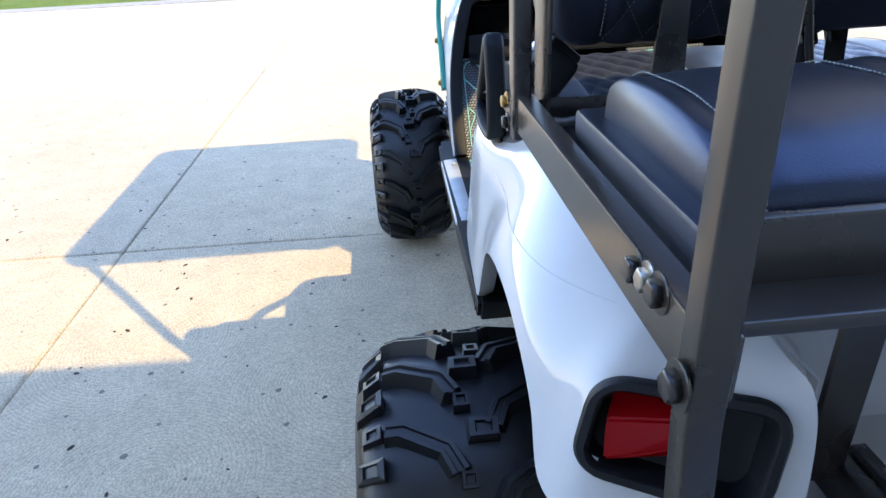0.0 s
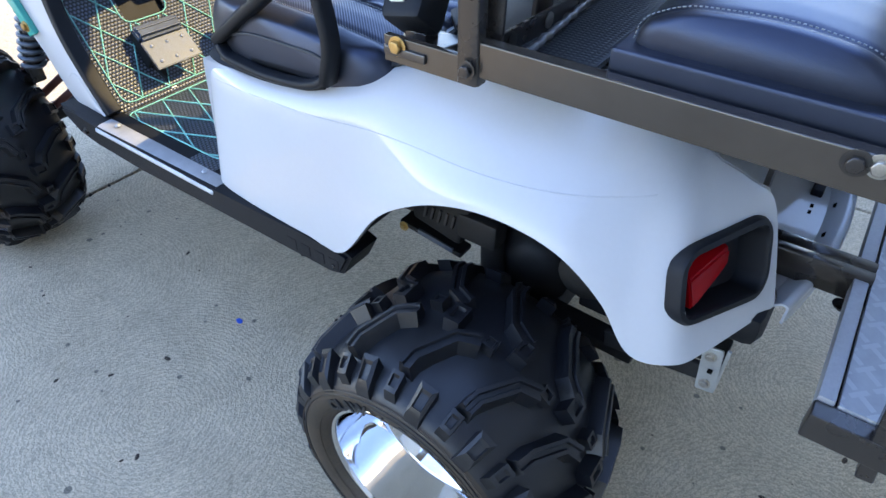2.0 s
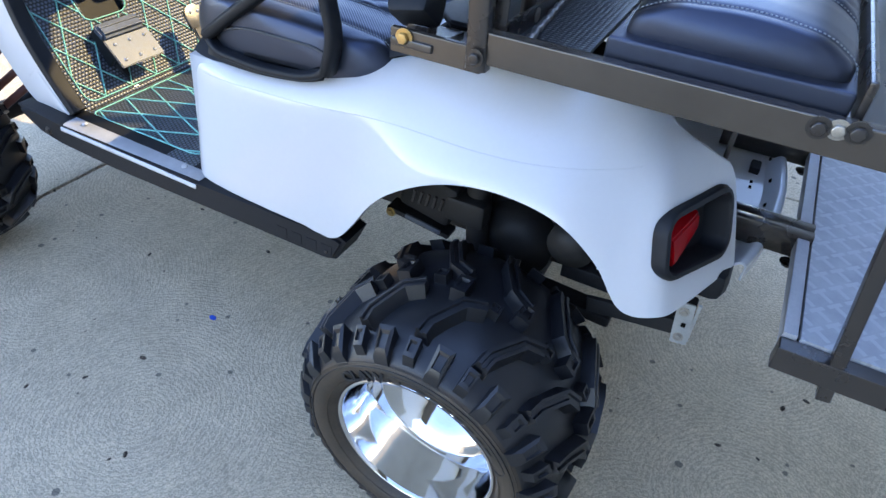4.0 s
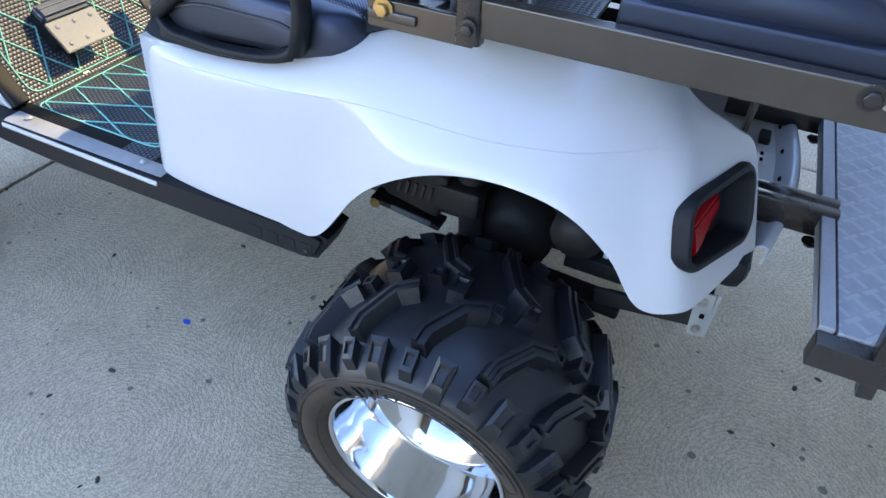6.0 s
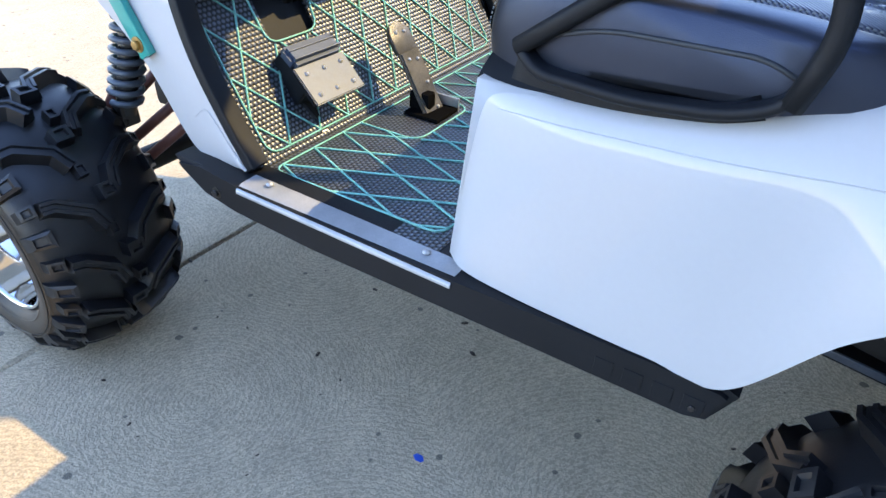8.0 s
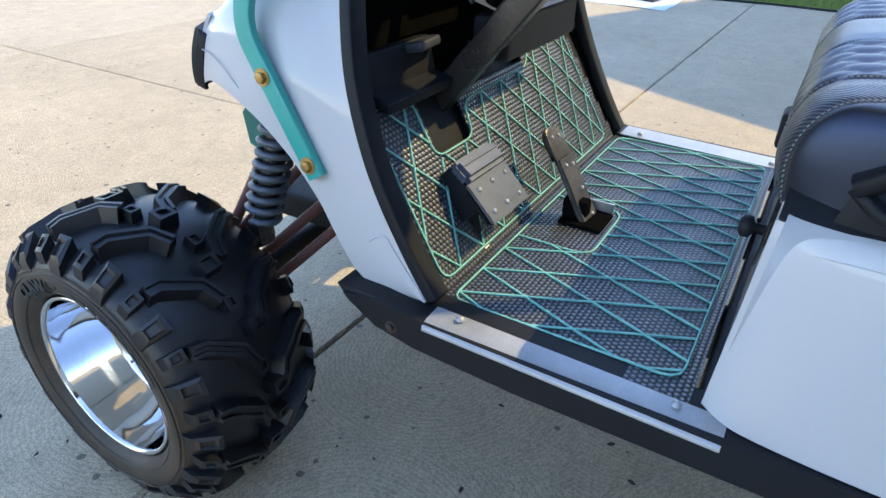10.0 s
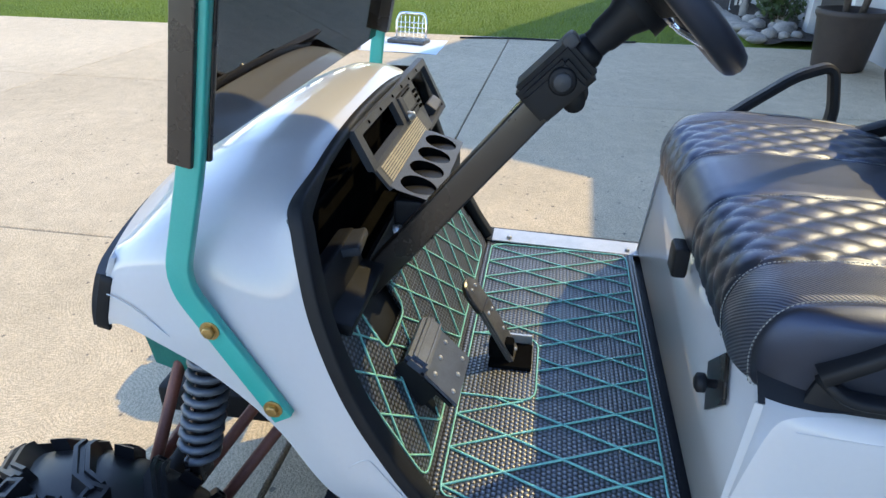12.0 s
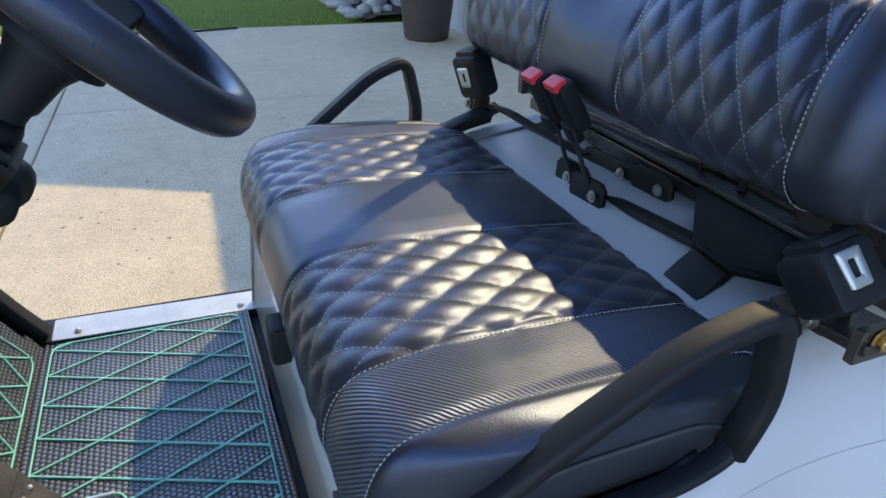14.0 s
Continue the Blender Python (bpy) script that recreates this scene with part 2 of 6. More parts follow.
def make_concrete(name, dark, light):
    """Swirl-broomed driveway concrete with dark specks and stains."""
    m, n, l, b = nodes(name)
    v = coords(n, l)
    coarse, mid, fine = noise_tex(n, l, v, 0.7, 5.0), noise_tex(n, l, v, 9.0, 4.0), noise_tex(n, l, v, 260.0, 2.0)
    cells = n.new("ShaderNodeTexVoronoi")
    cells.feature = "F1"
    cells.inputs["Scale"].default_value = 1.7
    l.new(v, cells.inputs["Vector"])
    # arcs round the middle of each cell
    arcs = n.new("ShaderNodeTexWave")
    arcs.wave_type, arcs.rings_direction = "RINGS", "Z"
    arcs.inputs["Scale"].default_value, arcs.inputs["Distortion"].default_value = 27.0, 8.0
    arcs.inputs["Detail"].default_value, arcs.inputs["Detail Scale"].default_value = 3.0, 5.0
    away = n.new("ShaderNodeVectorMath")
    away.operation = "SUBTRACT"
    l.new(v, away.inputs[0])
    l.new(cells.outputs["Position"], away.inputs[1])
    l.new(away.outputs[0], arcs.inputs["Vector"])
    base = ramp(n, l, coarse, [(0.3, dark), (0.7, light)])
    base = mix(n, l, 0.30, base, ramp(n, l, mid, [(0.35, 0.55), (0.65, 1.0)]), "MULTIPLY")
    base = mix(n, l, 0.42, base, ramp(n, l, arcs.outputs["Fac"], [(0.10, 0.40), (0.6, 1.0)]), "MULTIPLY")
    base = mix(n, l, 0.50, base, ramp(n, l, fine, [(0.3, 0.4), (0.7, 1.0)]), "MULTIPLY")
    base = mix(n, l, 0.45, base, ramp(n, l, noise_tex(n, l, v, 70.0, 3.0, 0.7), [(0.32, 0.5), (0.6, 1.0)]), "MULTIPLY")
    info = n.new("ShaderNodeObjectInfo")
    base = mix(n, l, 1.0, base, ramp(n, l, info.outputs["Random"], [(0.0, (0.90, 0.91, 0.94)), (1.0, (1.0, 1.0, 0.98))]), "MULTIPLY")
    spots = n.new("ShaderNodeTexVoronoi")
    spots.inputs["Scale"].default_value = 15.0
    l.new(v, spots.inputs["Vector"])
    size = op(n, l, "MULTIPLY", spots.outputs["Color"], 0.20)
    wob = op(n, l, "ADD", spots.outputs["Distance"], op(n, l, "MULTIPLY", noise_tex(n, l, v, 90.0), 0.12))
    dot = op(n, l, "LESS_THAN", wob, op(n, l, "SUBTRACT", size, -0.030))
    base = mix(n, l, op(n, l, "MULTIPLY", dot, 0.75), base, (0.085, 0.078, 0.07))
    l.new(base, b.inputs["Base Color"])
    b.inputs["Roughness"].default_value = 0.88
    hh = op(n, l, "ADD", op(n, l, "MULTIPLY", arcs.outputs["Fac"], 0.6), op(n, l, "MULTIPLY", fine, 0.6))
    bump(n, l, b, hh, 0.6, 0.0028)
    return m


CONCRETE = make_concrete("broomed_concrete", (0.70, 0.57, 0.385), (0.88, 0.72, 0.50))
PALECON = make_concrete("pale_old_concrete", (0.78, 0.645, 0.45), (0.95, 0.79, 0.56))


def make_ground():
    m, n, l, b = nodes("lawn_ground")
    v = coords(n, l)
    near = ramp(n, l, noise_tex(n, l, v, 0.35, 6.0, 0.7), [(0.3, (0.11, 0.175, 0.014)), (0.55, (0.175, 0.25, 0.022)), (0.8, (0.26, 0.31, 0.05))])
    dry = ramp(n, l, noise_tex(n, l, v, 0.16, 6.0, 0.7), [(0.35, (0.12, 0.16, 0.02)), (0.5, (0.24, 0.22, 0.045)), (0.7, (0.34, 0.25, 0.09))])
    sep = n.new("ShaderNodeSeparateXYZ")
    l.new(v, sep.inputs[0])
    far = op(n, l, "MULTIPLY", op(n, l, "SUBTRACT", sep.outputs[0], 16.0), 0.15, True)
    c = mix(n, l, far, near, dry)
    c = mix(n, l, 0.55, c, ramp(n, l, noise_tex(n, l, v, 45.0, 4.0, 0.75), [(0.25, 0.35), (0.7, 1.0)]), "MULTIPLY")
    l.new(c, b.inputs["Base Color"])
    b.inputs["Roughness"].default_value = 0.9
    b.inputs["Specular IOR Level"].default_value = 0.2
    bump(n, l, b, noise_tex(n, l, v, 60.0, 4.0, 0.7), 1.0, 0.04)
    return m


GROUND = make_ground()


def make_glass(name, tint, rough=0.0, mirror=0.08):
    """A thin tinted pane: what passes is tinted, a little is mirrored."""
    m, n, l, b = nodes(name)
    n.remove(b)
    tr, gl, mx = n.new("ShaderNodeBsdfTransparent"), n.new("ShaderNodeBsdfGlossy"), n.new("ShaderNodeMixShader")
    tr.inputs[0].default_value = (*tint, 1)
    gl.inputs["Roughness"].default_value = rough
    fr = n.new("ShaderNodeFresnel")
    fr.inputs["IOR"].default_value = 1.55
    l.new(op(n, l, "MULTIPLY", fr.outputs[0], mirror, True), mx.inputs[0])
    l.new(tr.outputs[0], mx.inputs[1])
    l.new(gl.outputs[0], mx.inputs[2])
    l.new(mx.outputs[0], n["Material Output"].inputs[0])
    return m


TINT = make_glass("smoked_acrylic", (0.095, 0.086, 0.082), 0.01, 0.27)


def make_water():
    m, n, l, b = nodes("pond_water")
    b.inputs["Base Color"].default_value = (0.05, 0.07, 0.105, 1)
    b.inputs["Roughness"].default_value = 0.08
    b.inputs["IOR"].default_value = 1.04
    b.inputs["Specular Tint"].default_value = (0.42, 0.52, 0.68, 1)
    v = coords(n, l, (0.4, 1.6, 1.0))
    bump(n, l, b, noise_tex(n, l, v, 2.2, 3.0), 0.12, 0.03)
    return m


WATER = make_water()


def make_lens():
    m, n, l, b = nodes("red_lens")
    b.inputs["Base Color"].default_value = (0.34, 0.002, 0.005, 1)
    b.inputs["Roughness"].default_value = 0.25
    b.inputs["Specular IOR Level"].default_value = 0.25
    w = n.new("ShaderNodeTexWave")
    w.inputs["Scale"].default_value = 60.0
    l.new(coords(n, l), w.inputs["Vector"])
    bump(n, l, b, w.outputs["Fac"], 0.10, 0.0004)
    return m


LENS = make_lens()


def make_tread():
    """Pale grey raised-bar plate."""
    m, n, l, b = nodes("raised_bar_plate")
    v = coords(n, l)
    hs = []
    for ang, off in ((45, 0.0), (-45, 0.5)):
        mp = n.new("ShaderNodeMapping")
        mp.inputs["Rotation"].default_value = (0, 0, radians(ang))
        mp.inputs["Location"].default_value = (off * 0.03, 0, 0)
        l.new(v, mp.inputs["Vector"])
        s = n.new("ShaderNodeSeparateXYZ")
        l.new(mp.outputs[0], s.inputs[0])
        fx = op(n, l, "ABSOLUTE", op(n, l, "SUBTRACT", op(n, l, "FRACT", op(n, l, "MULTIPLY", s.outputs[0], 28.0)), 0.5))
        fy = op(n, l, "ABSOLUTE", op(n, l, "SUBTRACT", op(n, l, "FRACT", op(n, l, "MULTIPLY", s.outputs[1], 28.0)), 0.5))
        hs.append(op(n, l, "MULTIPLY", op(n, l, "LESS_THAN", fx, 0.38), op(n, l, "LESS_THAN", fy, 0.11)))
    h = op(n, l, "MAXIMUM", *hs)
    l.new(mix(n, l, h, ramp(n, l, noise_tex(n, l, v, 20.0), [(0.3, (0.27, 0.28, 0.30)), (0.7, (0.36, 0.37, 0.39))]), (0.39, 0.40, 0.42)), b.inputs["Base Color"])
    b.inputs["Roughness"].default_value = 0.42
    bump(n, l, b, h, 0.6, 0.002)
    return m


TREAD = make_tread()


# ---- mesh helpers ----
def finish(name, bm, material, sharp=38.0):
    for e in bm.edges:
        e.smooth = len(e.link_faces) == 2 and e.calc_face_angle(0.0) < radians(sharp)
    for f in bm.faces:
        f.smooth = True
    me = bpy.data.meshes.new(name)
    normals = []
    if len(bm.faces) < 6000:
        # large faces rule the shading, so that rounded edges stay narrow
        bm.normal_update()
        for f in bm.faces:
            for lp in f.loops:
                seen, todo, total = {f}, [f], Vector()
                while todo:
                    g = todo.pop()
                    total += g.normal * g.calc_area()
                    for e in lp.vert.link_edges:
                        if e.smooth and g in e.link_faces:
                            for o in e.link_faces:
                                if o not in seen:
                                    seen.add(o)
                                    todo.append(o)
                normals.append(total.normalized() if total.length > 1e-12 else f.normal.copy())
    bm.to_mesh(me)
    bm.free()
    if normals:
        me.normals_split_custom_set(normals)
    for one in material if isinstance(material, (list, tuple)) else [material]:
        me.materials.append(one)
    return me


def part(name, bm, material, parent=None, label="", sharp=38.0):
    ob = new(name, finish(name, bm, material, sharp))
    if parent:
        ob.parent = parent
    return tagged(ob, label)


def thing(name, label, category, group="", kind="", at=(0, 0, 0)):
    ob = new(name)
    ob.empty_display_size = 0.1
    ob.location = at
    return tagged(ob, label, category, group, kind)


def box(bm, c, s, bevel=0.0, rot=(0, 0, 0), segs=2):
    m = pose(*c, *rot) @ Matrix.Diagonal((*s, 1))
    vs = bmesh.ops.create_cube(bm, size=1.0, matrix=m)["verts"]
    if bevel:
        es = list({e for v in vs for e in v.link_edges})
        bmesh.ops.bevel(bm, geom=es, offset=bevel, segments=segs, affect="EDGES", profile=0.5)
    return bm


def ring_faces(bm, rings, closed=True, caps=True):
    for a, b in zip(rings, rings[1:]):
        k = len(a)
        for i in range(k if closed else k - 1):
            j = (i + 1) % k
            bm.faces.new((a[i], a[j], b[j], b[i]))
    if caps and closed:
        bm.faces.new(list(reversed(rings[0])))
        bm.faces.new(rings[-1])


def fillet(pts, rad, n=5):
    """A polyline with its corners rounded."""
    pts = [Vector(p) for p in pts]
    out = [pts[0]]
    for a, b, c in zip(pts, pts[1:], pts[2:]):
        r = min(rad, (a - b).length * 0.48, (c - b).length * 0.48)
        p, q = b + (a - b).normalized() * r, b + (c - b).normalized() * r
        for i in range(n + 1):
            t = i / n
            out.append(p.lerp(b, t).lerp(b.lerp(q, t), t))
    return out + [pts[-1]]


def sweep(bm, pts, section, up=(0, 0, 1), loop=False):
    """A 2D section (list of pairs) swept along points; up: the way of the section's second axis."""
    pts = [Vector(p) for p in pts]
    rings, n, ref = [], len(pts), Vector(up)
    for i, p in enumerate(pts):
        a = pts[(i - 1) % n] if loop or i else p
        b = pts[(i + 1) % n] if loop or i < n - 1 else p
        d = (b - a).normalized()
        side = d.cross(ref)
        if side.length < 1e-4:
            side = d.cross(Vector((0, 1, 0.01)))
        side.normalize()
        u = side.cross(d).normalized()
        ref = u if up == "free" else ref
        rings.append([bm.verts.new(p + side * x + u * y) for x, y in section])
    if loop:
        rings.append(rings[0])
    ring_faces(bm, rings, True, not loop)
    return bm


def disc(r, n=10, ry=None):
    return [(r * math.cos(2 * math.pi * i / n), (ry or r) * math.sin(2 * math.pi * i / n)) for i in range(n)]


def rect(w, h, c=0.0):
    a, b = w / 2, h / 2
    if not c:
        return [(a, -b), (a, b), (-a, b), (-a, -b)]
    return [(a, -b + c), (a, b - c), (a - c, b), (-a + c, b), (-a, b - c), (-a, -b + c), (-a + c, -b), (a - c, -b)]


def lathe(bm, profile, seg=48, m=None, ends=False):
    """Pairs of radius and height turned round the local z axis."""
    m = m or Matrix()
    rings = [[bm.verts.new(m @ Vector((r * math.cos(2 * math.pi * i / seg), r * math.sin(2 * math.pi * i / seg), h))) for i in range(seg)] for r, h in profile]
    ring_faces(bm, rings, True, ends)
    return bm


def sheet(bm, fn, nu, nv, thick=0.0, uvfn=None, flip=False):
    """A grid fn(u, v) with u, v in 0..1; thick: gives it a back and edges."""
    g = [[Vector(fn(i / nu, j / nv)) for j in range(nv + 1)] for i in range(nu + 1)]
    layer = bm.loops.layers.uv.verify() if uvfn else None

    def lay(points, back):
        vs = [[bm.verts.new(p) for p in row] for row in points]
        for i in range(nu):
            for j in range(nv):
                q = [vs[i][j], vs[i + 1][j], vs[i + 1][j + 1], vs[i][j + 1]]
                f = bm.faces.new(q[::-1] if back != flip else q)
                if layer:
                    spot = {vs[a][b]: (a / nu, b / nv) for a in (i, i + 1) for b in (j, j + 1)}
                    for lp in f.loops:
                        lp[layer].uv = uvfn(*spot[lp.vert])
        return vs

    front = lay(g, False)
    if thick:
        off = []
        for i in range(nu + 1):
            row = []
            for j in range(nv + 1):
                du = g[min(i + 1, nu)][j] - g[max(i - 1, 0)][j]
                dv = g[i][min(j + 1, nv)] - g[i][max(j - 1, 0)]
                nn = du.cross(dv)
                nn = nn.normalized() if nn.length > 1e-12 else Vector((0, 0, 1))
                row.append(g[i][j] - nn * thick * (-1 if flip else 1))
            off.append(row)
        back = lay(off, True)
        for i in range(nu):
            for j in (0, nv):
                bm.faces.new((front[i][j], front[i + 1][j], back[i + 1][j], back[i][j]))
        for j in range(nv):
            for i in (0, nu):
                bm.faces.new((front[i][j], front[i][j + 1], back[i][j + 1], back[i][j]))
        bmesh.ops.recalc_face_normals(bm, faces=bm.faces)
    return bm


def along(table, u):
    """A smooth curve through evenly spaced rows of a small table, u in 0..1."""
    n = len(table) - 1
    s = min(max(u, 0.0), 1.0) * n
    i = min(int(s), n - 1)
    t = s - i
    p = [table[max(i - 1, 0)], table[i], table[i + 1], table[min(i + 2, n)]]
    if not isinstance(p[0], tuple):
        p = [(q,) for q in p]
    out = [0.5 * (2 * b + (c - a) * t + (2 * a - 5 * b + 4 * c - d) * t * t + (3 * b - a - 3 * c + d) * t ** 3) for a, b, c, d in zip(*p)]
    return out if len(out) > 1 else out[0]


def solid(bm, outline, fn, h0, h1):
    """A flat outline made solid: fn(x, y, h) gives the place."""
    lo = [bm.verts.new(fn(x, y, h0)) for x, y in outline]
    hi = [bm.verts.new(fn(x, y, h1)) for x, y in outline]
    ring_faces(bm, [lo, hi])
    return bm


def hexbolt(name, at, axis, r, material, parent, label=""):
    bm = bmesh.new()
    q = Vector(axis).to_track_quat("Z", "Y").to_matrix().to_4x4()
    m = Matrix.Translation(at) @ q
    lathe(bm, [(r * 1.5, 0), (r * 1.5, r * 0.25)], 16, m, True)
    lathe(bm, [(r, r * 0.2), (r, r * 0.85), (r * 0.8, r * 1.0)], 6, m, True)
    return part(name, bm, material, parent, label, 20)


# ---- the ground, the pond and the house ----
def shore(y):
    """Near and far bank of the pond."""
    near = 13.7 + max(0.0, 4.0 - y) * 0.32
    far = 16.9 + max(0.0, 8.0 - y) * 0.24 + max(0.0, 3.5 - y) * 0.36
    return near, far


def make_ground_sheet():
    xs = [-900, -300, -100, -40, -16, -8, -4, 0, 4, 6.5, 8, 10, 11, 12] + [12.6 + 0.35 * k for k in range(46)] + [30, 34, 40, 50, 70, 110, 200, 400, 900]
    ys = [-900, -300, -100, -50, -30] + [-22 + 1.0 * k for k in range(52)] + [34, 40, 50, 70, 100, 200, 400, 900]
    bm = bmesh.new()

    def height(x, y):
        a, b = shore(y)
        dip = max(0.0, min((x - a + 0.25) / 0.6, 1.0)) * max(0.0, min((b + 0.25 - x) / 0.6, 1.0))
        west = max(0.0, min((y - 3.0) / 3.0, 1.0))
        rise = 0.010 * max(0.0, min(x - b, 60.0)) + 0.45 * west * max(0.0, min((x - b) / 1.6, 1.0))
        rough = 0.035 * noise.noise(Vector((x * 0.5, y * 0.5, 0))) if 6.8 < x < 60 else 0.0
        return -0.03 - 0.42 * dip + rise + rough * (1 - dip)

    rows = [[bm.verts.new((x, y, height(x, y))) for y in ys] for x in xs]
    for r, q in zip(rows, rows[1:]):
        for j in range(len(ys) - 1):
            bm.faces.new((r[j], q[j], q[j + 1], r[j + 1]))
    tagged(part("ground", bm, GROUND), "mown green lawn turning dry and tan beyond the pond", "ground", kind="structure")


make_ground_sheet()

bm = bmesh.new()
sheet(bm, lambda u, v: (shore(-60 + 180 * v)[0] - 0.35 + u * (shore(-60 + 180 * v)[1] - shore(-60 + 180 * v)[0] + 0.7), -60 + 180 * v, -0.17), 4, 180)
tagged(part("water", bm, WATER), "still grey-blue pond reflecting the sky", "water", kind="structure")

# driveway of cast slabs with sawn joints; the slabs lean by about a degree to the cart
LEAN = -0.021
XJ, YJ = [-21.0, -17.5, -13.5, -10.0, -7.3, -4.55, -1.80, 1.09, 3.73, 6.42], [-2.6, 1.60, 5.17, 8.4, 11.0]
driveway = thing("driveway", "pale broomed concrete driveway with straight joints", "driveway", kind="structure")
for x0, x1 in zip(XJ, XJ[1:]):
    for y0, y1 in zip(YJ, YJ[1:]):
        bm = bmesh.new()
        g = 0.0035
        out = [(x0 + g, y0 + g), (x1 - g, y0 + g), (x1 - g, y1 - g), (x0 + g, y1 - g)]
        turn = lambda x, y, z: (x - LEAN * (y - 1.6) * 0.6, y + LEAN * x, z)
        rings = []
        for inset, z in ((0.0, -0.09), (0.0, -0.012), (0.006, 0.0)):
            cx, cy = (x0 + x1) / 2, (y0 + y1) / 2
            rings.append([bm.verts.new(turn(x + (inset if x < cx else -inset), y + (inset if y < cy else -inset), z)) for x, y in out])
        ring_faces(bm, rings)
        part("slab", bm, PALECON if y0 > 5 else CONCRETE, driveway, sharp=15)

bm = bmesh.new()
box(bm, (-7.3, 4.0, -0.075), (27.6, 14.2, 0.06), 0)
part("joint_bed", bm, SOIL, driveway, "dark dirt in the joints")

# street edge far ahead
bm = bmesh.new()
box(bm, (-7.5, 11.5, -0.04), (29, 0.5, 0.09), 0.02)
tagged(part("kerb", bm, STONE), "weathered grey stone kerb at the driveway end", "kerb", kind="structure")

# house: front wall along x, gable over its eastern part, eaves towards the driveway
WALL_Y, EAVE_Y, EAVE_Z, PITCH = -2.05, -1.42, 3.06, 0.957
GX0, GX1 = 4.42, 7.94
house = thing("house", "pale sided house with a steep gable", "house", kind="structure")


def roofline(x):
    if x < GX0:
        return EAVE_Z
    return EAVE_Z + PITCH * (x - GX0) if x < GX1 else EAVE_Z + PITCH * (GX1 - GX0) - PITCH * (x - GX1)


bm = bmesh.new()
tops = [(-9.0, EAVE_Z), (GX0, EAVE_Z), (GX1, roofline(GX1)), (13.05, roofline(13.05)), (13.05, -0.1), (-9.0, -0.1)]
solid(bm, tops, lambda x, z, h: (x, WALL_Y - h, z - 0.03 if z > 0 else z), 0.03, 0.25)
part("wall", bm, SIDING, house)
bm = bmesh.new()
solid(bm, [(-9.0, 0), (13.05, 0), (13.05, 0.2), (-9.0, 0.2)], lambda x, y, h: (x, WALL_Y - 9 - y, h), -0.1, 1.4)
solid(bm, [(0, 0.25), (0, 9.2), (0.2, 9.2), (0.2, 0.25)], lambda x, y, h: (-9.0 + x, WALL_Y - y, h), -0.1, 3.0)
solid(bm, [(0, 0.25), (0, 9.2), (0.2, 9.2), (0.2, 0.25)], lambda x, y, h: (12.85 + x, WALL_Y - y, h), -0.1, 1.35)
part("rear_wall", bm, SIDING, house)


def slab_roof(x0, z0, x1, z1, y0=EAVE_Y, y1=-12.0, t=0.16):
    b = bmesh.new()
    solid(b, [(x0, z0), (x1, z1), (x1, z1 - t), (x0, z0 - t)], lambda x, z, h: (x, h, z), y1, y0)
    return b


bm = bmesh.new()
solid(bm, [(-9.3, -12.0), (GX0, -12.0), (GX0, EAVE_Y), (-9.3, EAVE_Y + 0.50)], lambda x, y, h: (x, y, h), EAVE_Z - 0.16, EAVE_Z)
part("roof", bm, SHINGLE, house)
part("roof", slab_roof(GX0, EAVE_Z, GX1, roofline(GX1)), SHINGLE, house)
part("roof", slab_roof(GX1, roofline(GX1), 13.15, roofline(13.15)), SHINGLE, house)
# lap boards on the stretch of wall that faces the flower bed
lap = bmesh.new()
solid(lap, [(0, 0), (0.022, 0), (0.004, 0.118), (0, 0.118)], lambda y, z, h: (h, WALL_Y - 0.03 + y, z), 7.6, 12.9)
lap_me = finish("siding_board", lap, SIDING, 20)
for k in range(14):
    ob = new("siding_board", lap_me)
    ob.parent, ob.location = house, (0, 0, -0.02 + 0.118 * k)
bm = bmesh.new()
box(bm, (12.97, WALL_Y + 0.0, 0.7), (0.14, 0.10, 1.5), 0.006)
part("corner_board", bm, CREAM, house)
for x in (7.48, 6.35):
    bm = bmesh.new()
    box(bm, (x, WALL_Y + 0.02, 1.3), (0.16, 0.16, 2.7), 0.01)
    part("door_post", bm, CREAM, house)
bm = bmesh.new()
box(bm, (6.91, WALL_Y - 0.005, 1.1), (0.92, 0.06, 2.14), 0.008)
part("front_door", bm, DOORDARK, house)


# ---- the golf cart ----
cart = thing("golf_cart", "white lifted golf cart with black trim parked on the driveway", "golf cart")


def both(name, fn, material, label="", sharp=38.0):
    """A part on each side: fn(bm, side) with side -1 for the driver's side and 1 for the other."""
    obs = []
    for side in (-1, 1):
        b = bmesh.new()
        fn(b, side)
        if side == 1:
            bmesh.ops.recalc_face_normals(b, faces=b.faces)
        obs.append(part(name, b, material, cart, label, sharp))
    return obs


# rear body: plan line along the flank and round the rear corner, bottom edge with the wheel arch
PLAN = [(-0.470, 0.720), (-0.497, 0.680), (-0.510, 0.600), (-0.517, 0.500), (-0.522, 0.400), (-0.524, 0.310), (-0.526, 0.220), (-0.532, 0.130), (-0.536, 0.040), (-0.536, -0.050), (-0.534, -0.130), (-0.530, -0.200), (-0.526, -0.248), (-0.500, -0.303), (-0.448, -0.330), (-0.394, -0.352), (-0.342, -0.373), (-0.297, -0.391)]
ZBOT = [0.472, 0.471, 0.471, 0.471, 0.472, 0.474, 0.596, 0.666, 0.702, 0.708, 0.688, 0.634, 0.566, 0.562, 0.562, 0.563, 0.565, 0.568]
ZTOP = [0.735, 0.738, 0.744, 0.753, 0.772, 0.803, 0.837, 0.861, 0.873, 0.875, 0.867, 0.854, 0.833, 0.808, 0.788, 0.773, 0.758, 0.746]
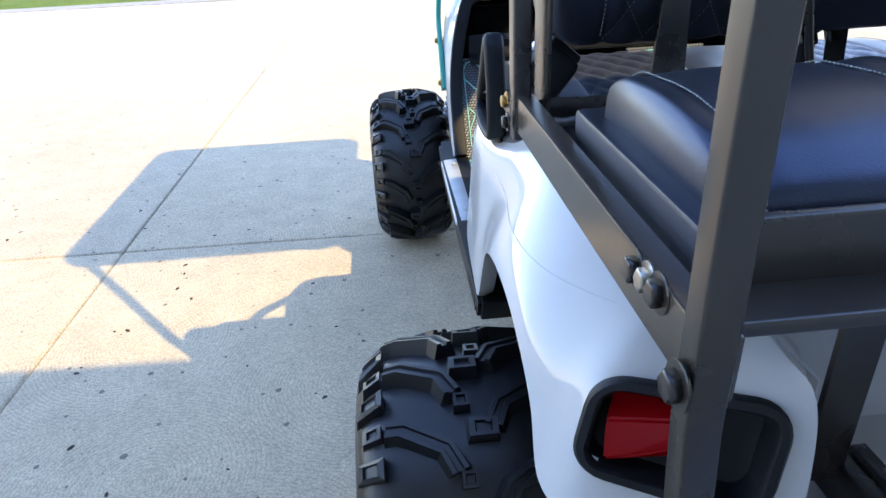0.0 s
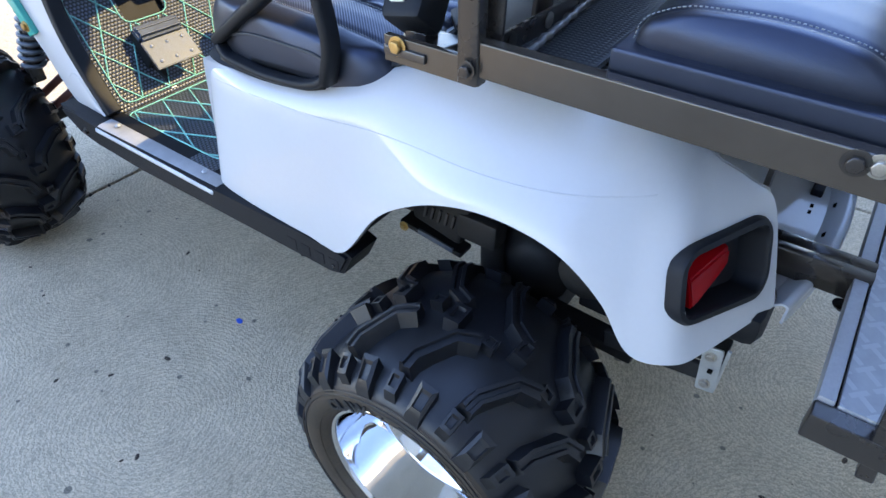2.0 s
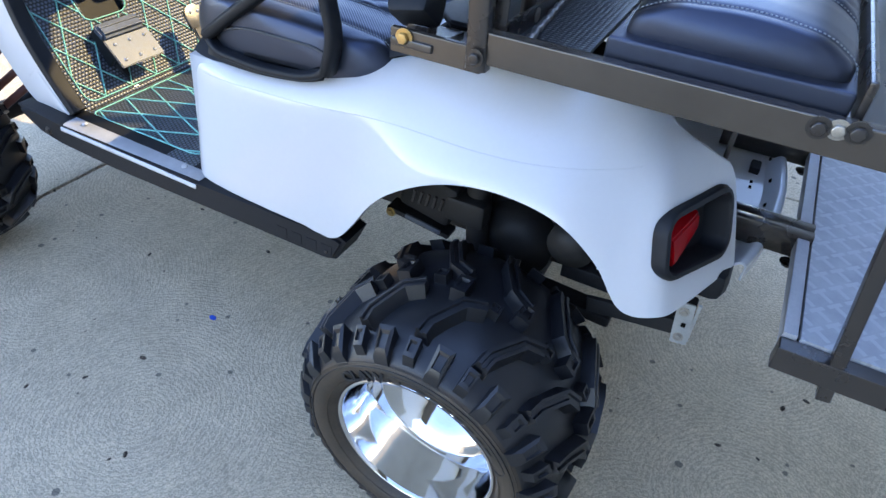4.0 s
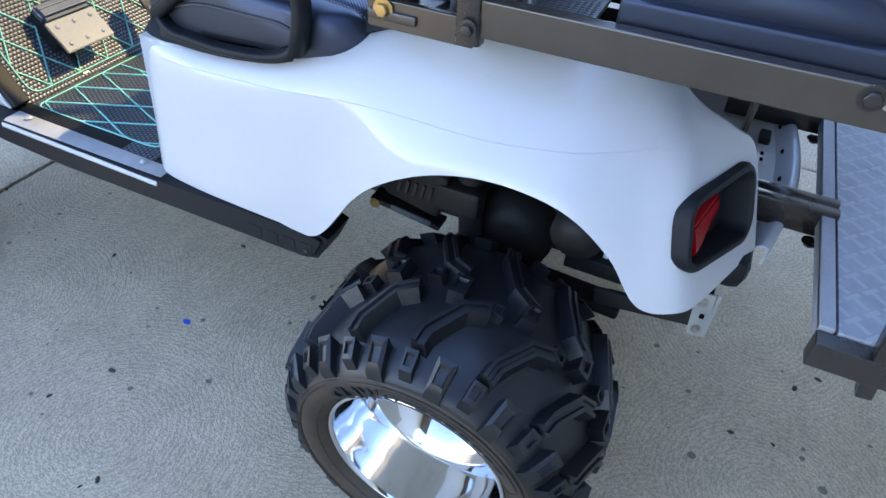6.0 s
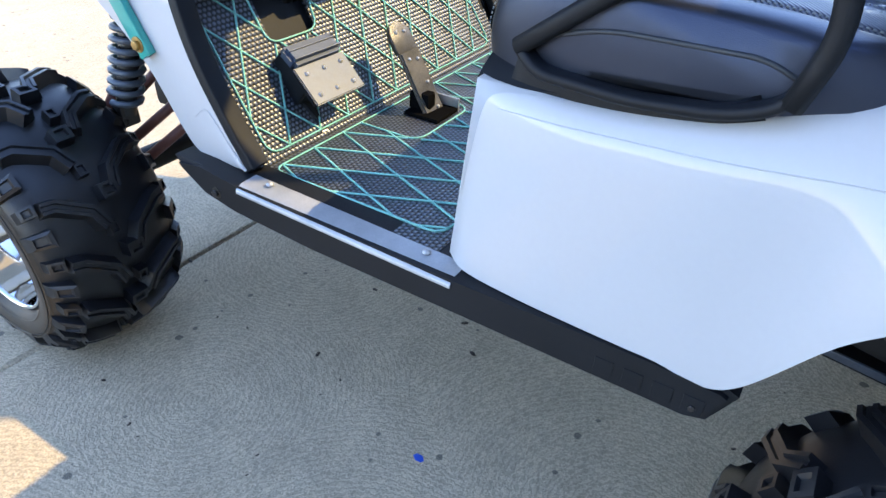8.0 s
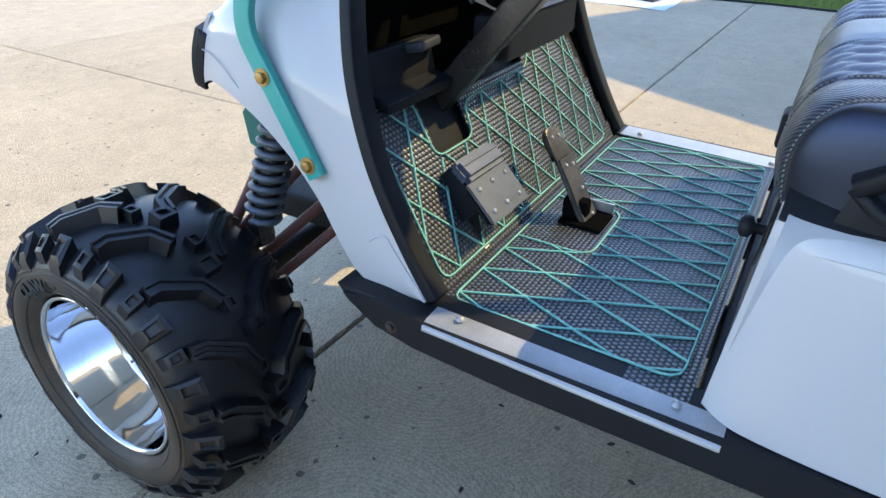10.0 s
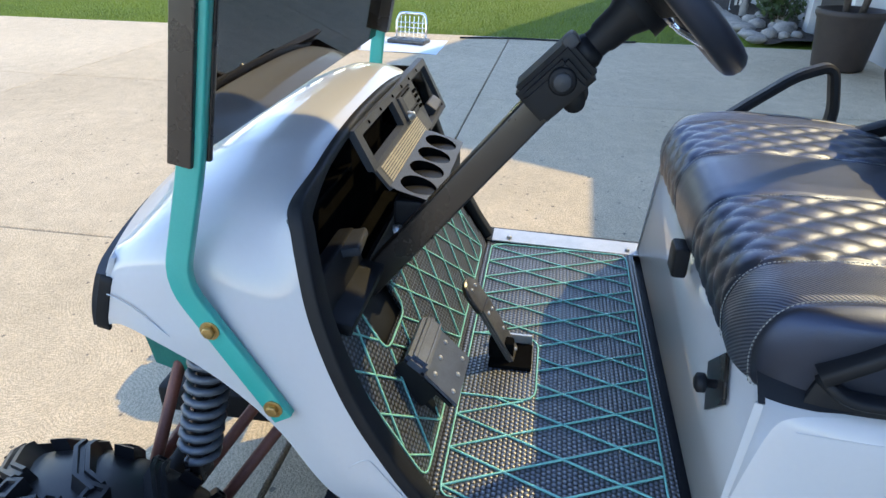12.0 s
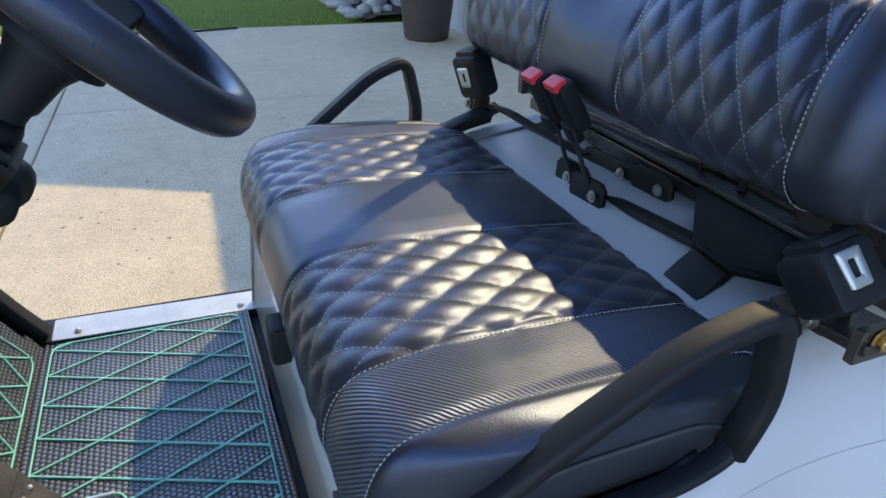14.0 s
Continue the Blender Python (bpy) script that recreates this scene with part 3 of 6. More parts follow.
CREST = [(-0.450, 0.700), (-0.462, 0.665), (-0.464, 0.600), (-0.460, 0.500), (-0.450, 0.400), (-0.433, 0.310), (-0.411, 0.220), (-0.390, 0.130), (-0.373, 0.040), (-0.362, -0.045), (-0.355, -0.115), (-0.351, -0.170), (-0.345, -0.211), (-0.335, -0.241), (-0.320, -0.265), (-0.306, -0.288), (-0.295, -0.310), (-0.284, -0.332)]
TL_C = Vector((-0.4005, -0.3215, 0.668))
TL_R = Vector((0.168, -0.073, -0.012)).normalized()
TL_U = Vector((-0.016, 0.044, 0.092))
TL_U = (TL_U - TL_R * TL_U.dot(TL_R)).normalized()
TL_N = TL_R.cross(TL_U).normalized()


def flank(u, v):
    x, y = along(PLAN, u)
    zb, zt = along(ZBOT, u), along(ZTOP, u)
    cx, cy = along(CREST, u)
    z = zb + (zt - zb) * (0.35 * v + 0.65 * math.sin(v * math.pi / 2))
    foot = 0.225 + 0.5 * zb
    share, lo, hi = (z - foot) / (zt - foot), 0.0, 1.0
    for _ in range(24):
        mid = (lo + hi) / 2
        lo, hi = (mid, hi) if 0.35 * mid + 0.65 * math.sin(mid * math.pi / 2) < share else (lo, mid)
    a = lo * math.pi / 2
    back = min(1.0, max(0.0, (u - 0.58) / 0.24))
    back = back * back * (3 - 2 * back)
    fore = min(1.0, max(0.0, (0.50 - u) / 0.40))
    fore = fore * fore * (3 - 2 * fore)
    over = (1 - math.cos(a)) ** (1.6 + 1.0 * back + 4.4 * fore)
    over += 0.42 * fore * (max(0.0, min(1.0, share)) - over)
    front = max(0.0, min(1.0, (0.14 - u) / 0.14))
    over += (max(0.0, min(1.0, share)) - over) * front
    crown = min(1.0, max(0.0, (u - 0.20) / 0.24)) * min(1.0, max(0.0, (0.92 - u) / 0.38))
    crown = crown * crown * (3 - 2 * crown)
    p = max(0.0, (z - zb) / (zt - zb))
    over += 0.75 * crown * (p ** 1.35 - over)
    lean, full = back * (z - 0.60), back * (zt - 0.60)
    return Vector((x + 0.211 * lean + (cx - x - 0.211 * full) * over, y + 0.322 * lean + (cy - y - 0.322 * full) * over, z))


def rear_flank(b, side):
    sheet(b, lambda u, v: flank(u, v), 150, 26)
    if side == -1:
        for f in list(b.faces):
            d = f.calc_center_median() - TL_C
            across = d.dot(TL_R) - 0.10 * d.dot(TL_U)
            rise = d.dot(TL_U) / (1.0 + 0.9 * across)
            if (abs(across) / 0.093) ** 3.6 + (abs(rise) / 0.055) ** 3.6 < 1 and abs(d.dot(TL_N)) < 0.08:
                b.faces.remove(f)
    # rolled lip along the bottom edge and shelf along the top
    for v0, steps in ((0.0, ((0.012, -0.002), (0.030, 0.006))), (1.0, ((0.012, 0.001), (0.05, 0.001)))):
        prev = None
        for i in range(151):
            p = flank(i / 150, v0)
            x1, y1 = along(PLAN, min(i / 150 + 0.01, 1))
            x0, y0 = along(PLAN, max(i / 150 - 0.01, 0))
            t = Vector((x1 - x0, y1 - y0, 0)).normalized()
            inw = Vector((-t.y, t.x, 0))
            row = [b.verts.new(p)] + [b.verts.new(p + inw * d + Vector((0, 0, h))) for d, h in steps]
            if prev:
                for a, c, d, e in zip(prev, row, row[1:], prev[1:]):
                    b.faces.new((a, c, d, e))
            prev = row
    if side == 1:
        for v in b.verts:
            v.co.x = -v.co.x
    bmesh.ops.remove_doubles(b, verts=b.verts, dist=0.0004)
    bmesh.ops.recalc_face_normals(b, faces=b.faces)


both("rear_fender", rear_flank, PAINT, "glossy white rear fender")

# fine seam pressed along the flank
bm = bmesh.new()
pts = []
for i in range(60):
    u = 0.075 + 0.62 * i / 59
    lo, hi = 0.0, 1.0
    for _ in range(20):
        mid = (lo + hi) / 2
        lo, hi = (mid, hi) if flank(u, mid).z < 0.716 + 0.060 * i / 59 else (lo, mid)
    pts.append(flank(u, lo) + Vector((-0.0003, 0, 0)))
sweep(bm, pts, disc(0.0007, 6))
part("seam", bm, PAINT, cart)

# seat box: front panel, deck behind the seat, rear well
bm = bmesh.new()
solid(bm, [(0.715, 0.470), (0.690, 0.745), (0.44, 0.745), (0.44, 0.470)], lambda y, z, h: (h, y, z), -0.468, 0.468)
part("seat_box", bm, PAINT, cart, "white seat base panel")
bm = bmesh.new()
sheet(bm, lambda u, v: (-0.40 + 0.80 * u, 0.42 - 0.46 * v, 0.80 + 0.055 * min(1, v * 1.6) - 0.02 * (2 * u - 1) ** 4), 24, 14, 0.01)
part("deck", bm, PAINT, cart, "white body deck behind the front seat")
bm = bmesh.new()
sheet(bm, lambda u, v: (-0.34 + 0.68 * u, -0.185 + 0.03 * v - 0.02 * math.sin(math.pi * u), 0.44 + 0.43 * v), 20, 8, 0.008)
for side in (-1, 1):
    sheet(bm, lambda u, v: (-side * (along(CREST, 0.60 + 0.40 * u)[0] + 0.012), along(CREST, 0.60 + 0.40 * u)[1], 0.50 + (along(ZTOP, 0.60 + 0.40 * u) - 0.504) * v), 24, 8, 0.004)
part("rear_well", bm, PAINT, cart, "white rear body well")


def lip_y(x):
    return -0.459 + 0.46 * x * x


# rear floor with a raised curved lip that has three drain holes
bm = bmesh.new()
FLOOR = [(0.0, 0.548), (0.84, 0.548), (0.87, 0.550), (0.95, 0.566), (0.975, 0.569), (1.0, 0.566), (1.0, 0.552), (1.0, 0.535)]


def rear_floor(u, v):
    f, z = along(FLOOR, v)
    x = -0.298 + 0.596 * u
    return (x, -0.185 + (lip_y(x) + 0.185) * f, z)


sheet(bm, rear_floor, 30, 42, 0.004)
part("rear_floor", bm, PAINT, cart, "white rear floor with a curved lip")
for x in (0.165, 0.06, -0.051):
    bm = bmesh.new()
    lathe(bm, [(0.0085, -0.004), (0.0085, 0.0012), (0.0004, 0.0012)], 16, pose(x, -0.185 + (lip_y(x) + 0.185) * 0.91, 0.5585, 36, 0, 0) @ Matrix.Diagonal((1.3, 0.8, 1, 1)))
    part("drain_hole", bm, VOID, cart, "dark drain hole")
bm = bmesh.new()
box(bm, (0.105, -0.392, 0.558), (0.044, 0.022, 0.018), 0.004)
part("floor_latch", bm, PLASTIC, cart, "small black floor latch")
for x in (0.045, 0.02):
    bm = bmesh.new()
    box(bm, (x, -0.393, 0.5525), (0.012, 0.006, 0.002), 0.0005)
    part("slot", bm, VOID, cart)
for side in (-1, 1):
    bm = bmesh.new()
    box(bm, (side * 0.232, -0.322, 0.765), (0.046, 0.009, 0.34), 0.002)
    part("strap", bm, STEEL, cart, "flat black steel strap")


def frame_rail(b, side):
    box(b, (side * 0.19, 0.47, 0.40), (0.06, 1.62, 0.08), 0.006)
    box(b, (side * 0.335, -0.24, 0.462), (0.045, 0.26, 0.034), 0.004)


both("chassis_rail", frame_rail, DARKIRON)
bm = bmesh.new()
box(bm, (0, 0.55, 0.43), (0.92, 0.36, 0.05), 0.01)
box(bm, (0, 0.98, 0.445), (0.98, 0.44, 0.03), 0.004)
part("floor_pan", bm, PLASTIC, cart)
bm = bmesh.new()
box(bm, (-0.27, 0.10, 0.60), (0.05, 0.26, 0.07), 0.015, (14, 0, 0))
box(bm, (-0.355, 0.185, 0.535), (0.05, 0.12, 0.10), 0.012, (12, 0, 0))
box(bm, (-0.362, 0.205, 0.466), (0.040, 0.15, 0.012), 0.003, (8, 0, 0))
part("underframe", bm, DARKIRON, cart)
# motor block and battery tray that close the view under the arches
bm = bmesh.new()
box(bm, (0, 0.03, 0.575), (0.60, 0.40, 0.24), 0.03)
lathe(bm, [(0.02, -0.15), (0.08, -0.14), (0.085, 0.10), (0.06, 0.13), (0.02, 0.14)], 24, pose(-0.20, 0.0, 0.47, 0, 90, 0), True)
part("motor_block", bm, DARKIRON, cart, "grimy black drive motor and tray")
hexbolt("bolt", (-0.383, 0.268, 0.470), (-1, 0, 0), 0.007, BRASS, cart)
bm = bmesh.new()
box(bm, (-0.384, 0.190, 0.470), (0.006, 0.085, 0.011), 0.002, (8, 0, 0))
part("label_plate", bm, SPRING, cart, "blue-grey plate on the bracket")
for k in range(5):
    bm = bmesh.new()
    box(bm, (-0.382, 0.150 + 0.016 * k, 0.532), (0.006, 0.006, 0.030), 0.001, (12, 0, 0))
    part("slot_rib", bm, STEEL, cart)


def inner_arch(b, side):
    sheet(b, lambda u, v: (side * (0.505 - 0.30 * v), 0.28 * math.cos(math.pi * (0.25 + 0.48 * u)), 0.46 + 0.270 * math.sin(math.pi * (0.25 + 0.48 * u))), 18, 3, 0.006)


both("wheel_well", inner_arch, DARKIRON)


def rocker(b, side):
    prof = [(1.275, 0.487), (1.255, 0.464), (1.20, 0.431), (1.13, 0.417), (0.95, 0.415), (0.65, 0.413), (0.345, 0.402), (0.318, 0.410), (0.292, 0.464), (0.31, 0.472), (0.40, 0.470), (0.50, 0.469), (0.68, 0.469), (1.11, 0.479), (1.20, 0.488)]
    solid(b, prof, lambda y, z, h: (side * (h - 0.02 * max(0, y - 1.12)), y, z), 0.440, 0.524)
    es = [e for e in b.edges if abs(abs(e.verts[0].co.x) - abs(e.verts[1].co.x)) < 0.02 and abs(e.verts[0].co.x) > 0.5]
    bmesh.ops.bevel(b, geom=es, offset=0.008, segments=2, affect="EDGES")


both("rocker_panel", rocker, PLASTIC, "black plastic rocker panel")
# raised marks near the rocker's tail
for k in range(4):
    bm = bmesh.new()
    box(bm, (-0.5238, 0.45 - 0.038 * k, 0.432), (0.003, 0.026, 0.026), 0.001)
    part("raised_mark", bm, PLASTIC, cart)
hexbolt("bolt", (-0.522, 1.166, 0.448), (-1, 0, 0), 0.007, STEEL, cart)
hexbolt("bolt", (-0.523, 0.336, 0.428), (-1, 0, 0), 0.005, STEEL, cart)


def sill(b, side):
    inner = 0.479 if side == -1 else 0.438
    prof = [(inner, 0.4745), (0.512, 0.4735), (0.526, 0.468), (0.5276, 0.460), (0.5252, 0.460), (0.5225, 0.466), (0.510, 0.4705), (inner, 0.4715)]
    solid(b, prof, lambda x, z, h: (side * x, h, z + 0.012 * (h - 0.68) / 0.42 - 0.004), 0.683, 1.108)


both("sill_plate", sill, ALU, "worn aluminium step plate")
for side in (-1, 1):
    for y, z in ((1.062, 0.4835), (0.745, 0.474)):
        bm = bmesh.new()
        lathe(bm, [(0.007, 0), (0.007, 0.002), (0.004, 0.005), (0.0005, 0.0055)], 12, Matrix.Translation((-0.492 if side == -1 else 0.458, y, z)))
        part("rivet", bm, ALU, cart)

# tail light: black bezel with a deep bowl and a red wedge lens
def tl(x, y, h):
    return TL_C + TL_R * x + TL_U * y + TL_N * h


def rounded(w, h, r, n=6, cx=0.0, cy=0.0):
    out = []
    for sx, sy, a0 in ((1, 1, 0), (-1, 1, 90), (-1, -1, 180), (1, -1, 270)):
        for i in range(n + 1):
            a = radians(a0 + 90 * i / n)
            out.append((cx + sx * (w / 2 - r) + r * math.cos(a), cy + sy * (h / 2 - r) + r * math.sin(a)))
    return out


def tail_light(mirror):
    b = bmesh.new()
    rings = []
    for w, h, r, d in ((0.200, 0.122, 0.040, -0.016), (0.202, 0.124, 0.040, 0.003), (0.195, 0.117, 0.037, 0.009), (0.178, 0.100, 0.024, 0.010), (0.171, 0.093, 0.022, 0.005), (0.162, 0.085, 0.02, -0.036), (0.13, 0.06, 0.02, -0.042)):
        rings.append([b.verts.new(tl(x + 0.10 * y, y * (1.0 + 0.9 * x), d)) for x, y in rounded(w, h, r)])
    ring_faces(b, rings, True, False)
    b.faces.new(rings[-1])
    lens = bmesh.new()
    corner = [(-0.070, -0.036, 0.004), (0.030, 0.000, -0.014), (0.032, 0.026, -0.012), (-0.074, 0.010, 0.004), (-0.070, 0.036, -0.030), (0.030, 0.036, -0.030), (-0.068, -0.036, -0.036), (0.028, -0.022, -0.036)]
    bmesh.ops.convex_hull(lens, input=[lens.verts.new(tl(*p)) for p in corner])
    bmesh.ops.recalc_face_normals(lens, faces=lens.faces)
    bmesh.ops.bevel(lens, geom=lens.edges[:], offset=0.003, segments=2, affect="EDGES")
    for q in (b, lens):
        if mirror:
            for v in q.verts:
                v.co.x = -v.co.x
        bmesh.ops.recalc_face_normals(q, faces=q.faces)
    holder = part("tail_light", b, PLASTIC, cart, "black tail light bowl with a red lens")
    part("lens", lens, LENS, holder, "red plastic lens")


tail_light(False)
tail_light(True)
bm = bmesh.new()
box(bm, (-0.305, -0.368, 0.542), (0.115, 0.07, 0.065), 0.022)
part("bumper_corner", bm, PLASTIC, cart, "black rubber bumper corner")
bm = bmesh.new()
solid(bm, rounded(0.030, 0.092, 0.004), lambda x, y, h: (-0.400 + h + 0.15 * x, -0.355 - x + 0.10 * y, 0.477 + y), -0.003, 0.003)
part("hitch_plate", bm, ZINC, cart, "galvanised bracket plate with two bolts")
bm = bmesh.new()
box(bm, (-0.393, -0.372, 0.480), (0.006, 0.006, 0.088), 0.001)
part("hitch_edge", bm, ZINC, cart)
for z in (0.447, 0.507):
    hexbolt("bolt", (-0.403, -0.353 + 0.10 * (z - 0.477), z), (-1, 0, 0), 0.0065, BOLT, cart)
bm = bmesh.new()
box(bm, (-0.4035, -0.357, 0.477), (0.002, 0.008, 0.010), 0.0008)
part("slot", bm, VOID, cart)
bm = bmesh.new()
box(bm, (-0.392, -0.265, 0.448), (0.012, 0.17, 0.034), 0.003, (-8, 0, 0))
part("hitch_bar", bm, DARKIRON, cart, "thin black iron bar")

# front cowl: two flanks and the hood, moulded in one
LOW = [(1.130, 0.483), (1.250, 0.489), (1.335, 0.612), (1.400, 0.682), (1.470, 0.728), (1.560, 0.750), (1.617, 0.728)]
HIGH = [(1.128, 0.486), (1.175, 0.560), (1.235, 0.675), (1.278, 0.790), (1.298, 0.876), (1.311, 0.924), (1.342, 0.951), (1.395, 0.958), (1.455, 0.938), (1.518, 0.898), (1.572, 0.850)]


def cowl_point(u, v):
    l, h = along(LOW, u), along(HIGH, u)
    y, z = l[0] + (h[0] - l[0]) * v, l[1] + (h[1] - l[1]) * v
    nose = max(0.0, (y - 1.42) / 0.20)
    turn = min(1.0, max(0.0, (u - 0.15) * 2.4))
    x = -0.480 - 0.005 * math.sin(math.pi * v) + 0.050 * nose ** 2 + 0.058 * v ** 2.4 * turn * turn * (3 - 2 * turn) * (1 - 0.75 * max(0.0, (u - 0.6) / 0.4))
    return Vector((x, y, z))


def hood_point(t, s):
    e = cowl_point(0.5 + 0.5 * t, 1.0)
    rise = 0.016 + 0.034 * (1 - t) ** 2
    return Vector((-e.x * s, e.y + (0.006 + 0.066 * t) * (1 - s * s), e.z + rise * (1 - abs(s) ** 2.4)))


bm = bmesh.new()
sheet(bm, cowl_point, 60, 18)
sheet(bm, lambda u, v: Vector((-1, 1, 1)) * cowl_point(u, v), 60, 18)
sheet(bm, lambda u, v: hood_point(v, 2 * u - 1), 56, 30)
bmesh.ops.remove_doubles(bm, verts=bm.verts, dist=0.0003)
bmesh.ops.recalc_face_normals(bm, faces=bm.faces)
fold = [v for v in bm.verts if not v.is_boundary and v.co.y > 1.275 and v.co.z > 0.76 and min((v.co - Vector((sx * -e.x, e.y, e.z))).length for sx in (1, -1) for e in [cowl_point(0.5 + 0.5 * k / 12, 1.0) for k in range(13)]) < 0.15]
for _ in range(70):
    bmesh.ops.smooth_vert(bm, verts=fold, factor=0.5, use_axis_x=True, use_axis_y=True, use_axis_z=True)
bmesh.ops.solidify(bm, geom=bm.faces[:], thickness=0.005)
part("front_cowl", bm, PAINT, cart, "glossy white moulded front cowl and hood", 75)
for line in ([(0.02, 0.86), (0.06, 0.86), (0.10, 0.86), (0.135, 0.85), (0.15, 0.7), (0.165, 0.5)], [(0.99, 0.55), (0.90, 0.36), (0.80, 0.22), (0.70, 0.10)]):
    for side in (-1, 1):
        bm = bmesh.new()
        pts = fillet([cowl_point(u, v) for u, v in line], 0.02, 4)
        sweep(bm, [Vector((p.x * -side - side * -0.0004, p.y, p.z)) for p in pts], disc(0.0011, 6), up=(1, 0, 0))
        part("seam", bm, PAINT, cart)
bm = bmesh.new()


def bumper(u, v):
    s = 2 * u - 1
    e = cowl_point(1.0, v)
    near = min(1.0, (1 - abs(s)) * 14)
    return Vector((-e.x * s * 1.004, e.y - 0.006 + 0.071 * (1 - s * s) + 0.008 * math.sin(math.pi * min(1, v * 1.05 + 0.02)) * near, e.z + 0.016 * (1 - abs(s) ** 2.4) * v))


sheet(bm, lambda u, v: bumper(u, 0.78 + 0.22 * v) + Vector((0, -0.004, 0)), 56, 8, 0.006)
part("front_panel", bm, PAINT, cart, "white nose panel")
bm = bmesh.new()
sheet(bm, lambda u, v: bumper(u, 0.80 * v), 56, 12, 0.016)
part("front_bumper", bm, DUSTBLACK, cart, "black front bumper and lamp panel")
for side in (-1, 1):
    bm = bmesh.new()
    sweep(bm, [Vector((-side * (cowl_point(1.0, k / 12.5).x - 0.002), cowl_point(1.0, k / 12.5).y - 0.004, cowl_point(1.0, k / 12.5).z)) for k in range(11)], rect(0.008, 0.022, 0.002), up=(0, 1, 0))
    part("bumper_edge", bm, PLASTIC, cart)

# black edge trim of the cowl, from the sill up over the dash
bm = bmesh.new()
rim_line = [cowl_point(0.47 * k / 24, 1.0) + Vector((0.018, -0.009, 0)) for k in range(25)]
over = [hood_point(0, -0.95 + 1.9 * k / 28) + Vector((0, -0.009, -0.004)) for k in range(29)]
path = fillet(rim_line + over + [Vector((-p.x, p.y, p.z)) for p in reversed(rim_line)], 0.03, 4)
for _ in range(10):
    path = [path[0]] + [(a + 2 * b + c) / 4 for a, b, c in zip(path, path[1:], path[2:])] + [path[-1]]
rings = []
for i, p in enumerate(path):
    d = (path[min(i + 1, len(path) - 1)] - path[max(i - 1, 0)]).normalized()
    s = d.cross(Vector((0, -1, 0.25))).normalized()
    up = s.cross(d)
    thin = min(1.0, max(0.0, (0.44 - abs(p.x)) / 0.16))
    thin = thin * thin * (3 - 2 * thin)
    rings.append([bm.verts.new(p + s * a + up * c) for a, c in rect(0.038 - 0.022 * thin, 0.024 - 0.006 * thin, 0.004)])
ring_faces(bm, rings)
part("cowl_trim", bm, PLASTIC, cart, "black plastic cowl edge trim")
# inner cowl lining: back shell and sides blackened as recess shade, and toe board
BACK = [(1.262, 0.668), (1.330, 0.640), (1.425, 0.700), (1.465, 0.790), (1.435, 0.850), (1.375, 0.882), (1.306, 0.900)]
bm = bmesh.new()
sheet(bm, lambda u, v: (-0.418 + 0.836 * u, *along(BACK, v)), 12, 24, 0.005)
part("dash_shell", bm, VOID, cart, "inner dash shell blackened for recess shade")


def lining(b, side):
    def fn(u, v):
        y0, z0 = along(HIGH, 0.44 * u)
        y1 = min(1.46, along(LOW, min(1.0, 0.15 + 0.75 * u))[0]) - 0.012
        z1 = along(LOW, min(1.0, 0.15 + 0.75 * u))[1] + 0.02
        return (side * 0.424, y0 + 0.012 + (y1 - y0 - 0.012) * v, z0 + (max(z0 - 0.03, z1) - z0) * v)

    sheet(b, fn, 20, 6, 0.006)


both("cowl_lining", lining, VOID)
bm = bmesh.new()
sheet(bm, lambda u, v: (-0.470 + 0.94 * u, 1.128 + 0.150 * v, 0.458 + 0.275 * v), 8, 8, 0.012)
part("toe_board", bm, PLASTIC, cart)

# dash panel of the passenger half: frame, cubbies, ribbed tray and cup shelf
DX0, DX1 = -0.176, 0.405


def dash_frame():
    b = bmesh.new()
    xs = [DX0, DX0 + 0.025, 0.060, 0.085, 0.205, 0.235, DX1 - 0.02, DX1]
    f = lambda z: 1.258 + (z - 0.900) * 0.5
    zs = [0.900, 0.908, 0.954, 0.967]
    for i in range(len(xs) - 1):
        for j in range(len(zs) - 1):
            if (j == 1 and i in (1, 3, 5)) or (j == 0 and i == 5):
                continue
            x0, x1, z0, z1 = xs[i], xs[i + 1], zs[j], zs[j + 1]
            solid(b, [(x0, z0), (x1, z0), (x1, z1), (x0, z1)], lambda x, z, h: (x, f(z) + h, z), 0.0, 0.014)
    for x0, x1, z0, z1 in ((xs[4], xs[5], 0.862, 0.900), (xs[6], xs[7], 0.862, 0.900), (xs[4], xs[7], 0.854, 0.862)):
        solid(b, [(x0, z0), (x1, z0), (x1, z1), (x0, z1)], lambda x, z, h: (x, f(z) + h, z), 0.0, 0.014)
    bmesh.ops.remove_doubles(b, verts=b.verts, dist=0.0005)
    return b


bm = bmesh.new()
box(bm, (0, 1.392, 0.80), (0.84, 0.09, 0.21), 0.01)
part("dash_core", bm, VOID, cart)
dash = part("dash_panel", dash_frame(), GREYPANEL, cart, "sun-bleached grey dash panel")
# solid black blocks stand for the shade inside the cubbies
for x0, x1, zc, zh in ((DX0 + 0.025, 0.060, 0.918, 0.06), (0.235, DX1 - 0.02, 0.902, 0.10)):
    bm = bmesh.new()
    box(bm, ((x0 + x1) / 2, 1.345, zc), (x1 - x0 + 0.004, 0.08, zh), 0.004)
    part("cubby", bm, VOID, dash, "cubby depth drawn as a solid black block")
bm = bmesh.new()
box(bm, (0.145, 1.276, 0.927), (0.118, 0.02, 0.050), 0.004, (-27, 0, 0))
part("radio_plate", bm, GREYPANEL, dash, "scuffed grey instrument plate")


